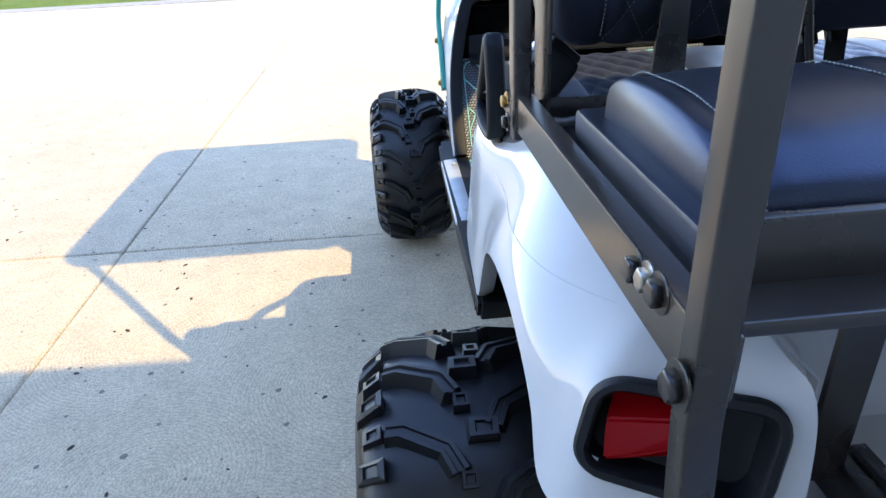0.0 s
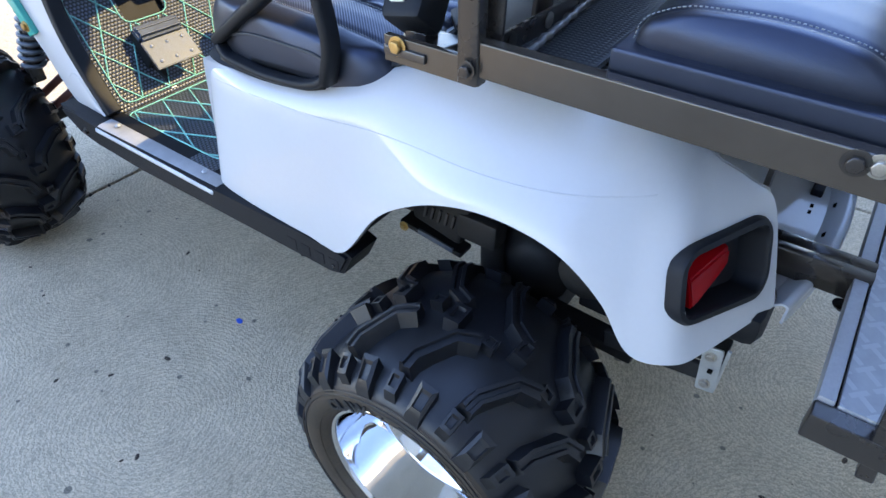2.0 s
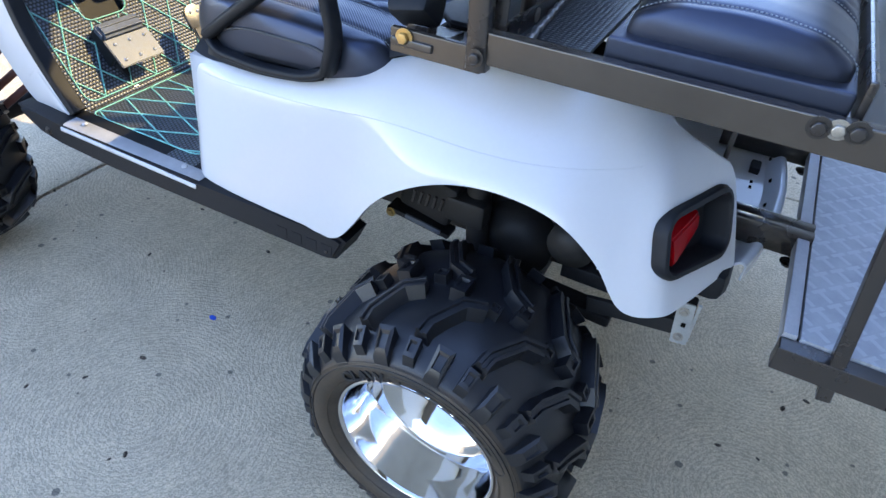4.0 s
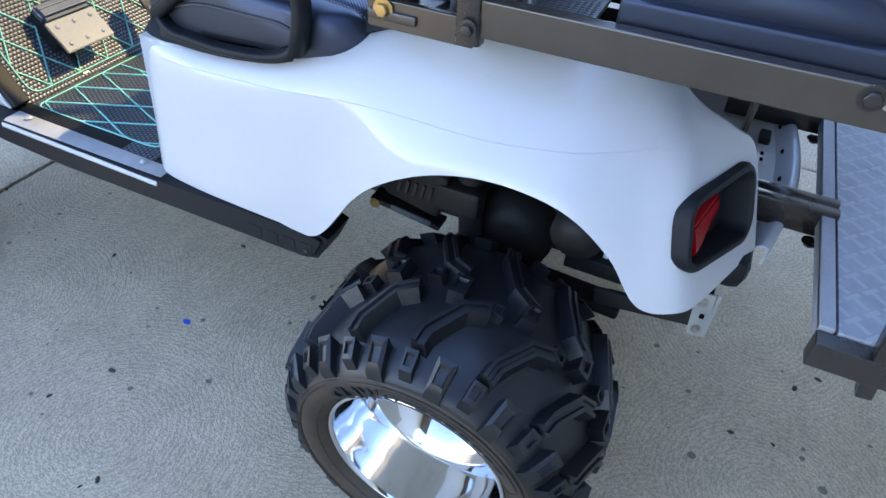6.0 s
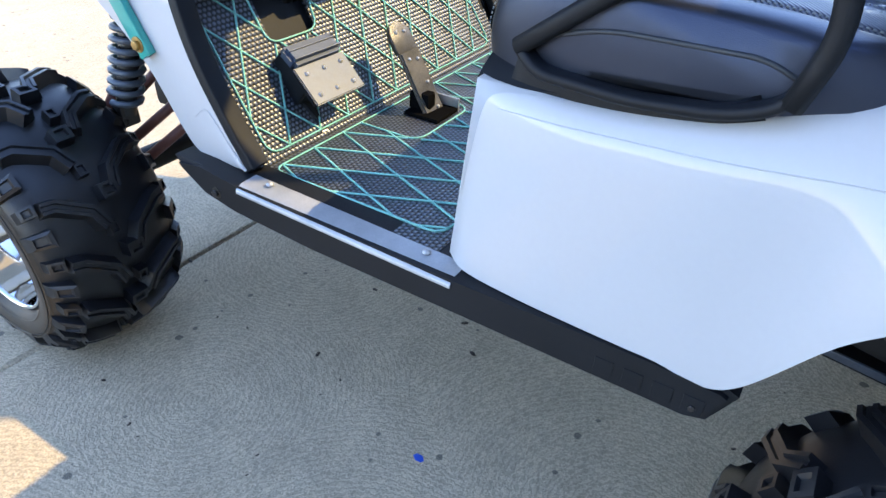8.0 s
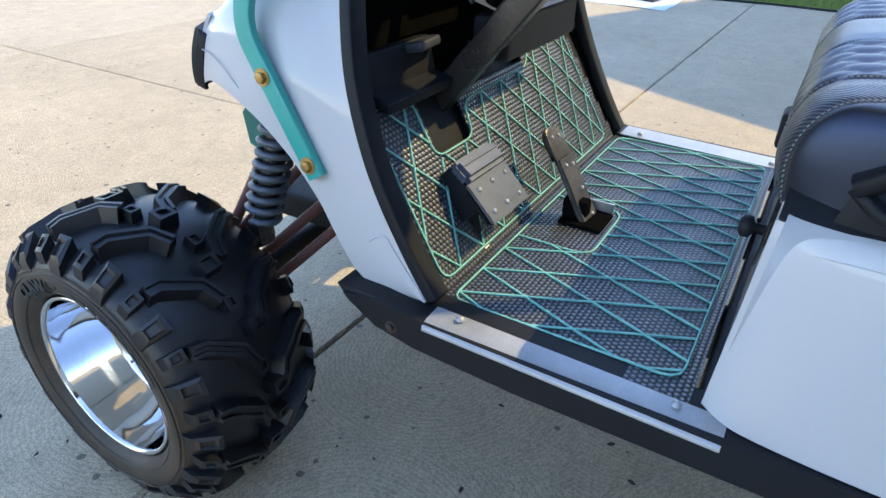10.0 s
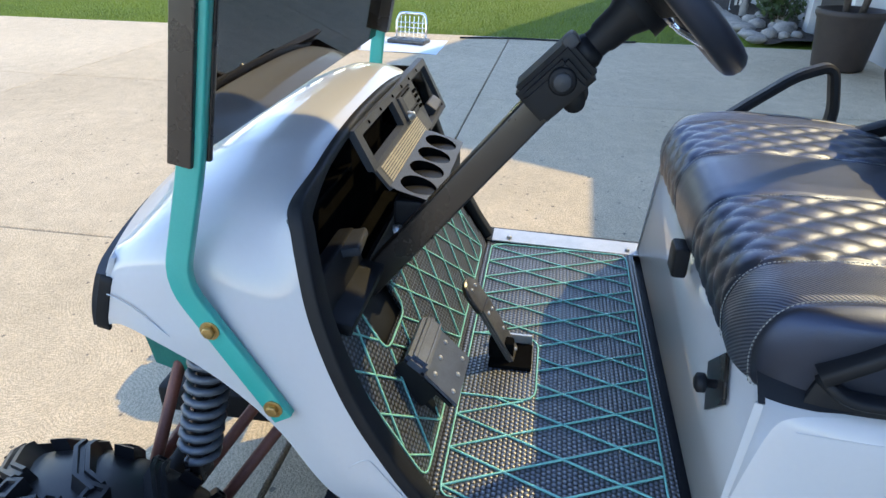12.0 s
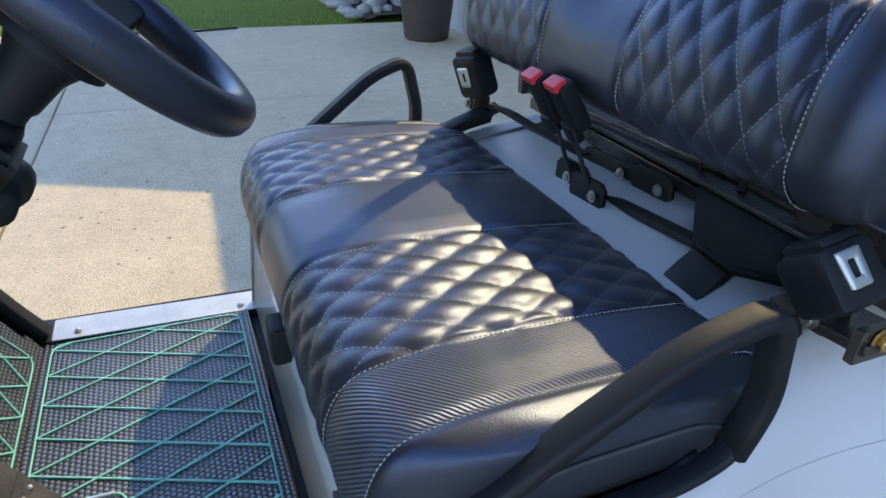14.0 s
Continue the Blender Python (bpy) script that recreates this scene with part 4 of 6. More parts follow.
def on_plate(x, z, h):
    """A place on the slanted instrument plate."""
    return (x, 1.267 + (z - 0.927) * 0.51 - h, z)


bm = bmesh.new()
box(bm, on_plate(0.143, 0.934, 0.0), (0.066, 0.004, 0.030), 0.001, (-27, 0, 0))
part("display", bm, SCUFF, dash, "scratched pale display")
bm = bmesh.new()
for z in (0.951, 0.917):
    box(bm, on_plate(0.143, z, 0.001), (0.072, 0.004, 0.003), 0.0008, (-27, 0, 0))
part("display_frame", bm, VOID, dash)
for i in range(2):
    for j in range(4):
        bm = bmesh.new()
        box(bm, on_plate(0.188 + 0.011 * i, 0.912 + 0.010 * j, 0.003), (0.007, 0.008, 0.006), 0.002, (-27, 0, 0))
        part("button", bm, VOID, dash)
bm = bmesh.new()
lathe(bm, [(0.010, 0), (0.010, 0.006), (0.006, 0.009), (0.006, 0.013), (0.0005, 0.014)], 18, Matrix.Translation(on_plate(0.098, 0.915, 0.0)) @ pose(0, 0, 0, 63))
part("ignition_lock", bm, ZINC, dash, "bright metal ignition lock")
for x in (-0.10, -0.02, 0.072, 0.15, 0.22, 0.30):
    bm = bmesh.new()
    lathe(bm, [(0.0032, 0), (0.0032, 0.0015), (0.0005, 0.002)], 10, Matrix.Translation((x, 1.2875, 0.9605)) @ pose(0, 0, 0, 63))
    part("screw", bm, VOID, dash)
bm = bmesh.new()
box(bm, (0.335, 1.256, 0.874), (0.085, 0.030, 0.022), 0.006, (35, 0, 0))
part("cubby_lip", bm, GREYPANEL, dash)
# slanted ribbed tray between the cubbies and the cups
bm = bmesh.new()
sheet(bm, lambda u, v: (DX0 + 0.005 + 0.372 * u, 1.258 - 0.026 * v, 0.902 - 0.032 * v), 2, 2, 0.006, flip=True)
part("tray", bm, DUSTBLACK, dash, "dusty black ribbed tray")
rib = bmesh.new()
box(rib, (0, 0, 0), (0.30, 0.0016, 0.003), 0.0004, (-40, 0, 0))
rib_me = finish("rib", rib, RIBTONE)
for k in range(8):
    ob = new("rib", rib_me)
    ob.parent = dash
    ob.location = (DX0 + 0.175, 1.2545 - 0.0030 * k, 0.8990 - 0.0037 * k)


liners = []


def cup_shelf():
    b = bmesh.new()
    top = lambda x, y, h: (x, 1.196 + y + h * 0.1, 0.864 + y * 0.28 + h)
    cups = [-0.130 + 0.077 * k for k in range(4)]
    n = 24
    x_edges = [-0.176] + [(a + c) / 2 for a, c in zip(cups, cups[1:])] + [0.148]
    for c, xa, xb in zip(cups, x_edges, x_edges[1:]):
        circ, sq, wall = [], [], []
        for i in range(n):
            a = 2 * math.pi * i / n
            dx, dy = math.cos(a), math.sin(a)
            circ.append(b.verts.new(top(c + 0.034 * dx, 0.031 * dy, 0)))
            wall.append(b.verts.new(top(c + 0.026 * dx, 0.024 * dy, -0.075)))
            s = min(((xb - c) / dx if dx > 1e-6 else (xa - c) / dx if dx < -1e-6 else 9), 0.040 / abs(dy) if abs(dy) > 1e-6 else 9)
            sq.append(b.verts.new(top(c + s * dx, s * dy, 0)))
        ring_faces(b, [sq, circ], True, False)
        for v in wall:
            b.verts.remove(v)
        w = bmesh.new()
        lathe(w, [(0.0342, 0.0005), (0.030, -0.075), (0.0005, -0.076)], 24)
        w.transform(Matrix.Translation(top(c, 0, 0)) @ Matrix.Diagonal((1, 0.9, 1, 1)) @ Matrix.Rotation(radians(15.6), 4, "X"))
        liners.append(w)
    return b


part("cup_shelf", cup_shelf(), GREYPANEL, dash, "grey shelf with four round cup holders", sharp=30)
# cup walls are near black so the shade sits in their colour
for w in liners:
    part("cup_liner", w, VOID, dash, "cup well with its shade coloured in black")
bm = bmesh.new()
box(bm, (-0.014, 1.197, 0.815), (0.318, 0.072, 0.074), 0.01)
part("shelf_box", bm, PLASTIC, dash)
# driver's side switch box
bm = bmesh.new()
box(bm, (-0.315, 1.292, 0.782), (0.19, 0.03, 0.075), 0.006, (-12, 0, 0))
box(bm, (-0.315, 1.262, 0.752), (0.19, 0.05, 0.02), 0.005, (12, 0, 0))
part("switch_panel", bm, PLASTIC, cart, "black switch panel under the dash")
bm = bmesh.new()
box(bm, (-0.262, 1.280, 0.812), (0.075, 0.045, 0.016), 0.005, (-12, 0, 6))
part("tray_lid", bm, GREYPANEL, cart, "pale grey tray edge")
bm = bmesh.new()
lathe(bm, [(0.012, 0), (0.012, 0.008), (0.008, 0.012), (0.001, 0.012)], 14, Matrix.Translation((-0.185, 1.225, 0.80)) @ pose(0, 0, 0, 70))
part("key_switch", bm, ZINC, cart)

# teal windscreen posts, black channels, smoked screen
POST = [(1.318, 0.650), (1.402, 0.793), (1.440, 0.858), (1.403, 1.020), (1.335, 1.340), (1.195, 2.000)]


def post(b, side):
    sweep(b, fillet([(side * 0.490, y, z) for y, z in POST[:3]] + [(side * 0.476 - 0.004, y + 0.002 + side * 0.010, z) for y, z in POST[3:]], 0.045, 5), rect(0.016, 0.032, 0.003), up=(0, 1, 0.3))


both("windscreen_post", post, TEAL, "turquoise painted windscreen post")


def channel(b, side):
    if side < 0:
        sweep(b, [(-0.488, 1.404, 1.018), (-0.488, 1.330, 1.370)], rect(0.014, 0.030, 0.002), up=(0, 1, 0.2))
        sweep(b, [(-0.468, 1.384, 1.018), (-0.468, 1.176, 2.000)], rect(0.010, 0.014, 0.002), up=(0, 1, 0.2))
    else:
        sweep(b, [(0.468, 1.412, 1.018), (0.468, 1.204, 2.000)], rect(0.036, 0.044, 0.002), up=(0, 1, 0.2))


both("screen_channel", channel, STEEL, "black windscreen channel")
for (y, z) in ((1.402, 0.791), (1.329, 0.669)):
    for side in (-1, 1):
        hexbolt("bolt", (side * 0.498, y, z), (side, 0, 0), 0.009, BRASS, cart)
bm = bmesh.new()
pa, pb = Vector((0, 1.421, 1.005)), Vector((0, 1.205, 1.99))
solid(bm, [(-0.458, 0), (0.452, 0), (0.452, 1), (-0.458, 1)], lambda x, t, h: pa.lerp(pb, t) + Vector((x, h, 0)), -0.0025, 0.0025)
screen = part("windscreen", bm, TINT, cart, "smoked brown acrylic windscreen")
bm = bmesh.new()
solid(bm, rounded(1.13, 1.40, 0.10, 8), lambda x, y, h: (x, 0.83 + y, h), 1.998, 2.042)
part("roof", bm, PLASTIC, cart, "black canopy roof")


def strut(b, side):
    sweep(b, [(side * 0.492, 0.056, 0.885), (side * 0.492, 0.068, 1.30), (side * 0.49, 0.19, 2.0)], rect(0.024, 0.034, 0.003), up=(0, 1, 0))


both("roof_strut", strut, STEEL, "black square roof strut")


def rail(b, side):
    box(b, (side * 0.488, -0.227, 0.921), (0.024, 0.575, 0.049), 0.003)
    if side < 0:
        box(b, (-0.478, 0.135, 0.892), (0.012, 0.16, 0.040), 0.002)


both("seat_rail", rail, RAILSTEEL, "black steel seat frame rail")
for (y, z, r, mt) in ((-0.407, 0.932, 0.010, STEEL), (-0.428, 0.935, 0.009, BOLT), (-0.449, 0.937, 0.010, STEEL), (0.054, 0.908, 0.009, STEEL), (0.188, 0.900, 0.010, BRASS)):
    hexbolt("bolt", (-0.499 if y < 0 else (-0.509 if y < 0.1 else -0.486), y, z), (-1, 0, 0), r, mt, cart)


def rear_post(b, side):
    sweep(b, [(side * 0.507, -0.574, 0.53), (side * 0.507, -0.546, 0.76), (side * 0.507, -0.530, 0.90), (side * 0.507, -0.526, 1.35)], rect(0.023, 0.021, 0.002), up=(0, 1, 0))


both("rear_post", rear_post, STEEL, "black square rear grab post")
bm = bmesh.new()
sweep(bm, [(-0.503, -0.530, 1.335), (0.503, -0.530, 1.335)], rect(0.04, 0.04, 0.004))
part("grab_bar", bm, STEEL, cart)
hexbolt("bolt", (-0.521, -0.532, 0.93), (-1, 0, 0), 0.010, STEEL, cart)
# rear foot platform
bm = bmesh.new()
box(bm, (0, -0.711, 0.599), (0.978, 0.398, 0.012), 0.002)
part("foot_plate", bm, TREAD, cart, "pale grey raised-bar foot plate")
bm = bmesh.new()
box(bm, (0, -0.4975, 0.6015), (0.978, 0.021, 0.012), 0.002)
box(bm, (0, -0.489, 0.591), (0.978, 0.004, 0.026), 0.001)
part("plate_edge", bm, PALEPANEL, cart, "smooth pale edge strip")
bm = bmesh.new()
for x in (-0.505, 0.505):
    box(bm, (x, -0.71, 0.578), (0.03, 0.45, 0.045), 0.003)
box(bm, (0, -0.510, 0.570), (1.03, 0.02, 0.036), 0.003)
box(bm, (0, -0.91, 0.585), (1.03, 0.03, 0.045), 0.003)
part("foot_frame", bm, STEEL, cart)
for x in (-0.19, 0.19):
    bm = bmesh.new()
    sweep(bm, [(x, -0.30, 0.590), (x, -0.512, 0.590)], [(0.026, -0.026), (0.026, 0.022), (0.022, 0.026), (0.007, 0.026), (0.004, 0.020), (-0.004, 0.020), (-0.007, 0.026), (-0.022, 0.026), (-0.026, 0.022), (-0.026, -0.026)])
    part("frame_stub", bm, STEEL, cart, "thick black box bar")
    hexbolt("bolt", (x - 0.03, -0.490, 0.556), (0, 0, -1), 0.010, STEEL, cart)


# ---- cushions ----
def cushion(name, x0, x1, prof, panels, label, puff=0.006, du=0.006, crown=None, place=lambda p: p, edge=0.055, low=0.55):
    """A sewn cushion: a closed side profile (pairs y, z) drawn along x, with panels (x from, kind)."""
    path = [Vector((0, y, z)) for y, z in prof]
    path = fillet(path, 0.05, 6)
    length = [0.0]
    for a, c in zip(path, path[1:]):
        length.append(length[-1] + (c - a).length)
    total, ns, nx = length[-1], int(length[-1] / du), int((x1 - x0) / du)

    def spot(s):
        k = next((i for i in range(len(length) - 1) if length[i + 1] >= s), len(length) - 2)
        f = (s - length[k]) / max(1e-9, length[k + 1] - length[k])
        return path[k].lerp(path[k + 1], min(1, f))

    base = [spot(total * j / ns) for j in range(ns + 1)]
    mid = sum(base, Vector()) / len(base)
    nrm = []
    for j in range(ns + 1):
        d = base[min(j + 1, ns)] - base[max(j - 1, 0)]
        nn = Vector((0, d.z, -d.y)).normalized()
        nrm.append(nn if nn.dot(base[j] - mid) > 0 else -nn)

    def kind_at(x):
        k = panels[0][1]
        for px, kd in panels:
            if x >= px:
                k = kd
        return k

    b = bmesh.new()
    layer = b.loops.layers.uv.new("cloth")
    grid = []
    for i in range(nx + 1):
        x = x0 + (x1 - x0) * i / nx
        e = min(x - x0, x1 - x) / edge
        shrink = math.sqrt(max(0.0, 1 - (1 - min(1, e)) ** 2)) * (1 - low) + low
        kd = kind_at(x)
        seam = min([abs(x - px) for px, _ in panels[1:]] + [1])
        row = []
        for j in range(ns + 1):
            s = total * j / ns
            h = -0.004 * math.exp(-(seam / 0.006) ** 2)
            if kd == "quilt":
                a, c = x / QX + s / QS, x / QX - s / QS
                h += puff * math.sqrt(abs(math.sin(math.pi * a) * math.sin(math.pi * c))) - 0.002
            else:
                h += puff * 0.45 * min(1.0, seam / 0.05) + 0.0008 * noise.noise(Vector((x * 14, s * 14, 1.7)))
            p = mid + (base[j] - mid) * shrink + nrm[j] * h
            p.x = x
            if crown:
                p = crown(p)
            row.append(b.verts.new(place(p)))
        grid.append(row)
    index = {"smooth": 0, "quilt": 1, "carbon": 2}
    for i in range(nx):
        xm = x0 + (x1 - x0) * (i + 0.5) / nx
        kd = index[kind_at(xm)]
        for j in range(ns):
            f = b.faces.new((grid[i][j], grid[i + 1][j], grid[i + 1][j + 1], grid[i][j + 1]))
            f.material_index = kd
            for lp, (a, c) in zip(f.loops, ((i, j), (i + 1, j), (i + 1, j + 1), (i, j + 1))):
                lp[layer].uv = (x0 + (x1 - x0) * a / nx, total * c / ns)
    for row in (grid[0], grid[-1]):
        b.faces.new(row)
    b.faces.new([r[0] for r in grid] + [r[-1] for r in reversed(grid)])
    bmesh.ops.recalc_face_normals(b, faces=b.faces)
    ob = part(name, b, [LEATHER, QUILT, CARBON], cart, label, 80)
    # stitched seams
    for px, _ in panels[1:]:
        for off in (-0.006,):
            t = bmesh.new()
            line = []
            for j in range(2, ns - 1):
                q = mid + (base[j] - mid) * 1.0 + nrm[j] * 0.0022
                q.x = px + off
                if crown:
                    q = crown(q)
                line.append(place(q))
            for k in range(0, len(line) - 1):
                a, c = line[k], line[k].lerp(line[k + 1], 0.55)
                sweep(t, [a, c], disc(0.0009, 4), up=(1, 0, 0))
            part("stitching", t, THREAD, ob, "pale stitched thread")
    return ob


THREAD = surface("pale_thread", (0.22, 0.24, 0.24), (0.34, 0.36, 0.36), (0.7, 0.8), 0, 40.0, 400.0, 0.0)
SEATP = [(-0.46, "smooth"), (-0.405, "carbon"), (-0.305, "quilt"), (-0.078, "smooth"), (0.135, "quilt"), (0.345, "carbon"), (0.42, "smooth")]
def round_ends(p):
    """The seat's front corners turn back in plan."""
    e = 0.11 - min(0.11, 0.462 - abs(p.x))
    fore = max(0.0, min(1.0, (p.y - 0.45) / 0.25))
    p.y -= 0.8 * (0.11 - math.sqrt(max(0.0, 0.0121 - e * e))) * fore
    return p


front_seat = cushion("seat", -0.462, 0.462, [(0.690, 0.735), (0.712, 0.735), (0.724, 0.800), (0.695, 0.860), (0.60, 0.874), (0.40, 0.868), (0.262, 0.852), (0.235, 0.800), (0.25, 0.735)], SEATP, "black vinyl seat with diamond quilting", crown=round_ends)


for side in (-1, 1):
    bm = bmesh.new()
    sweep(bm, fillet([(side * 0.4625, 0.60, 0.812), (side * 0.4635, 0.54, 0.829), (side * 0.4635, 0.38, 0.830), (side * 0.4625, 0.345, 0.815)], 0.03, 4), disc(0.0028, 8), up=(side, 0, 0))
    part("piping", bm, DUSTBLACK, front_seat, "raised piping along the seat side")

BACKP = [(-0.46, "smooth"), (-0.365, "quilt"), (-0.078, "smooth"), (0.135, "quilt"), (0.435, "smooth")]


def dip(p):
    lift = 0.036 * math.cos(math.pi * max(-1, min(1, (p.x) / 0.24)))
    if p.z > 1.08:
        p.z -= max(0.0, lift) * (p.z - 1.08) / 0.14
    return p


cushion("backrest", -0.446, 0.458, [(0.150, 0.992), (0.210, 0.994), (0.252, 1.036), (0.240, 1.140), (0.195, 1.215), (0.130, 1.222), (0.092, 1.17), (0.09, 1.05), (0.115, 0.992)], BACKP, "black quilted front backrest", crown=dip)
cushion("rear_seat", -0.448, 0.448, [(-0.150, 0.953), (-0.134, 0.962), (-0.138, 0.995), (-0.185, 1.020), (-0.30, 1.028), (-0.385, 1.016), (-0.424, 0.990), (-0.430, 0.966), (-0.41, 0.953)], [(-0.43, "smooth"), (-0.418, "smooth"), (-0.245, "quilt"), (-0.02, "smooth"), (0.10, "quilt"), (0.27, "smooth"), (0.418, "smooth")], "black quilted rear-facing seat", edge=0.032, low=0.80)
cushion("rear_backrest", -0.43, 0.43, [(0.075, 1.135), (0.03, 1.130), (-0.015, 1.15), (-0.02, 1.22), (0.0, 1.33), (0.04, 1.37), (0.075, 1.36), (0.085, 1.25), (0.085, 1.14)], [(-0.43, "smooth"), (-0.26, "quilt"), (-0.09, "smooth"), (0.09, "quilt"), (0.26, "smooth")], "black quilted rear backrest")
bm = bmesh.new()
box(bm, (0, -0.278, 0.949), (0.936, 0.315, 0.044), 0.006)
part("seat_pan", bm, LEATHER, cart, "black rear seat pan")
bm = bmesh.new()
box(bm, (0, -0.447, 0.958), (0.93, 0.012, 0.060), 0.004)
box(bm, (0, -0.470, 0.934), (0.95, 0.050, 0.012), 0.003)
part("seat_stop", bm, STEEL, cart)
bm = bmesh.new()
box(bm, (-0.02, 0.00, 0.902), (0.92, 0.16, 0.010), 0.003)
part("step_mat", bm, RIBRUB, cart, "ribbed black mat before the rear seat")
bm = bmesh.new()
sweep(bm, [(-0.475 + 0.0095 * k, 0.002 + 0.0009 * k + 0.0016 * math.sin(1.9 * k), 0.918 + 0.0014 * math.sin(1.3 * k)) for k in range(92)], disc(0.0062, 8))
part("mat_edge", bm, SCUFF, cart, "shiny rolled edge of the mat")
bm = bmesh.new()
box(bm, (-0.20, 0.030, 0.922), (0.54, 0.006, 0.034), 0.001, (0, 0, -3))
part("perforated_bar", bm, STEEL, cart, "black perforated bracket bar")
for k in range(5):
    hexbolt("bolt", (-0.42 + 0.10 * k, 0.036 - 0.005 * k, 0.924), (0, 1, 0), 0.008, BOLT if k % 2 else STEEL, cart)
for x in (-0.288, 0.288):
    bm = bmesh.new()
    solid(bm, [(-0.026, 0.905), (0.022, 0.905), (0.013, 1.16), (-0.013, 1.16)], lambda a, c, h: (x + a, 0.06 + h, c), -0.006, 0.006)
    part("back_bracket", bm, STEEL, cart, "tapered black backrest bracket")
for x in (-0.154, -0.069):
    bm = bmesh.new()
    sweep(bm, fillet([(x, 0.05, 0.905), (x - 0.020, 0.06, 0.96), (x - 0.060, 0.065, 1.16)], 0.03, 4), disc(0.006, 10), up=(1, 0, 0))
    part("back_rod", bm, STEEL, cart)
bm = bmesh.new()
box(bm, (0, 0.07, 0.880), (0.86, 0.02, 0.025), 0.003)
part("cross_member", bm, STEEL, cart)
for side in (-1, 1):
    bm = bmesh.new()
    solid(bm, [(0.030, 0.915), (0.085, 0.915), (0.092, 1.00), (0.088, 1.14), (0.026, 1.14)], lambda y, z, h: (side * h, y, z), 0.458, 0.466)
    part("strut_gusset", bm, STEEL, cart, "black steel gusset plate")

# hip rests: a bent tube over a moulded tray
LOOP = [(0.462, 0.610, 0.770), (0.450, 0.640, 0.792), (0.456, 0.545, 0.858), (0.466, 0.425, 0.935), (0.475, 0.345, 0.962), (0.473, 0.325, 0.860), (0.471, 0.345, 0.797), (0.470, 0.400, 0.775), (0.468, 0.500, 0.766)]


def hip_rest(b, side):
    def tip(x, y, z):
        # the passenger's loop leans outwards
        up = max(0.0, min(1.0, (z - 0.80) / 0.12))
        return (side * (x + (0.030 * up if side > 0 else 0.007)), y, z + 0.010 * up)

    top = [tip(*p) for p in LOOP[1:7]]
    sweep(b, fillet(top, 0.030, 6), rect(0.022, 0.034, 0.006), up=(side, 0, 0.01))
    rim_pts = [tip(*p) for p in LOOP[5:] + LOOP[:2]]
    sweep(b, fillet(rim_pts, 0.030, 6), rect(0.014, 0.026, 0.004), up=(side, 0, 0.01))


both("hip_rest", hip_rest, PLASTIC, "black moulded hip restraint loop")


def hip_tray(b, side):
    def fn(u, v):
        p = flank(0.005 + 0.37 * u, 1.0)
        x = p.x - 0.003 + (0.085 if u < 0.6 else 0.085 - 0.06 * (u - 0.6) / 0.4) * v
        return (-side * x, p.y - 0.004 * v, p.z + 0.004 + 0.028 * math.sin(math.pi * 0.5 * v) + 0.008 * math.sin(math.pi * v))

    sheet(b, fn, 40, 8, 0.02)


both("hip_tray", hip_tray, PLASTIC, "black moulded tray beside the seat")

def tray_lip(b, side):
    pts = [(side * (x - 0.002), y, z - 0.016) for x, y, z in [(0.464, 0.366, 0.792), LOOP[7], LOOP[8], LOOP[0], (0.455, 0.645, 0.778)]]
    sweep(b, fillet(pts, 0.03, 5), rect(0.044, 0.010, 0.003), up=(side, 0, 0.01))


both("tray_lip", tray_lip, PLASTIC, "black moulded lip under the hip loop")

# seat belts and their brackets
def buckle(x, y, z, tilt, red):
    b = bmesh.new()
    box(b, (x, y, z), (0.046, 0.032, 0.090), 0.009, (tilt, 0, 0))
    box(b, (x, y - 0.014, z - 0.045), (0.030, 0.020, 0.035), 0.006, (tilt, 0, 0))
    ob = part("belt_buckle", b, PLASTIC, cart, "black belt buckle with a red button" if red else "black belt buckle")
    if red:
        c = bmesh.new()
        q = Euler((radians(tilt), 0, 0)).to_matrix() @ Vector((0, 0.007, 0.044))
        box(c, (x + q.x, y + q.y, z + q.z), (0.034, 0.024, 0.014), 0.003, (tilt, 0, 0))
        part("button", c, BUCKLERED, ob, "red release button")


buckle(0.072, 0.262, 1.005, -32, True)
buckle(0.018, 0.254, 1.005, -32, True)


def retractor(x, y, z, turn, lean, size, face):
    b = bmesh.new()
    m = Matrix.Translation((x, y, z)) @ pose(0, 0, 0, -14, lean, turn)
    box(b, (0, 0, 0), size, 0.014)
    box(b, (0, -0.004, size[2] * 0.47), (size[0] * 0.8, size[1] * 0.7, 0.022), 0.006)
    b.transform(m)
    ob = part("belt_retractor", b, PLASTIC, cart, "black belt retractor")
    c = bmesh.new()
    o, i2 = rounded(0.026, 0.040, 0.003, 3), rounded(0.012, 0.020, 0.002, 3)
    wide = lambda p: p[0] * (1.0 + 8.0 * max(0.0, p[1]))
    f = lambda p, h: m @ (Vector((wide(p), size[1] / 2 + h, 0.004 + p[1])) if face == "front" else Vector((-size[0] / 2 - h, 0.006 - wide(p), 0.006 + p[1])))
    rings = [[c.verts.new(f(p, h)) for p in q] for q, h in ((o, -0.001), (o, 0.004), (i2, 0.004), (i2, -0.001))]
    ring_faces(c, rings, True, False)
    part("latch_plate", c, ZINC, ob, "metal belt tongue")
    g = bmesh.new()
    box(g, (x, y - 0.010, z - size[2] / 2 - 0.012), (0.034, 0.040, 0.030), 0.003)
    part("retractor_foot", g, STEEL, ob)
    hexbolt("bolt", (x, y + 0.012, z - size[2] / 2 - 0.012), (0, 1, 0), 0.008, BOLT, cart)


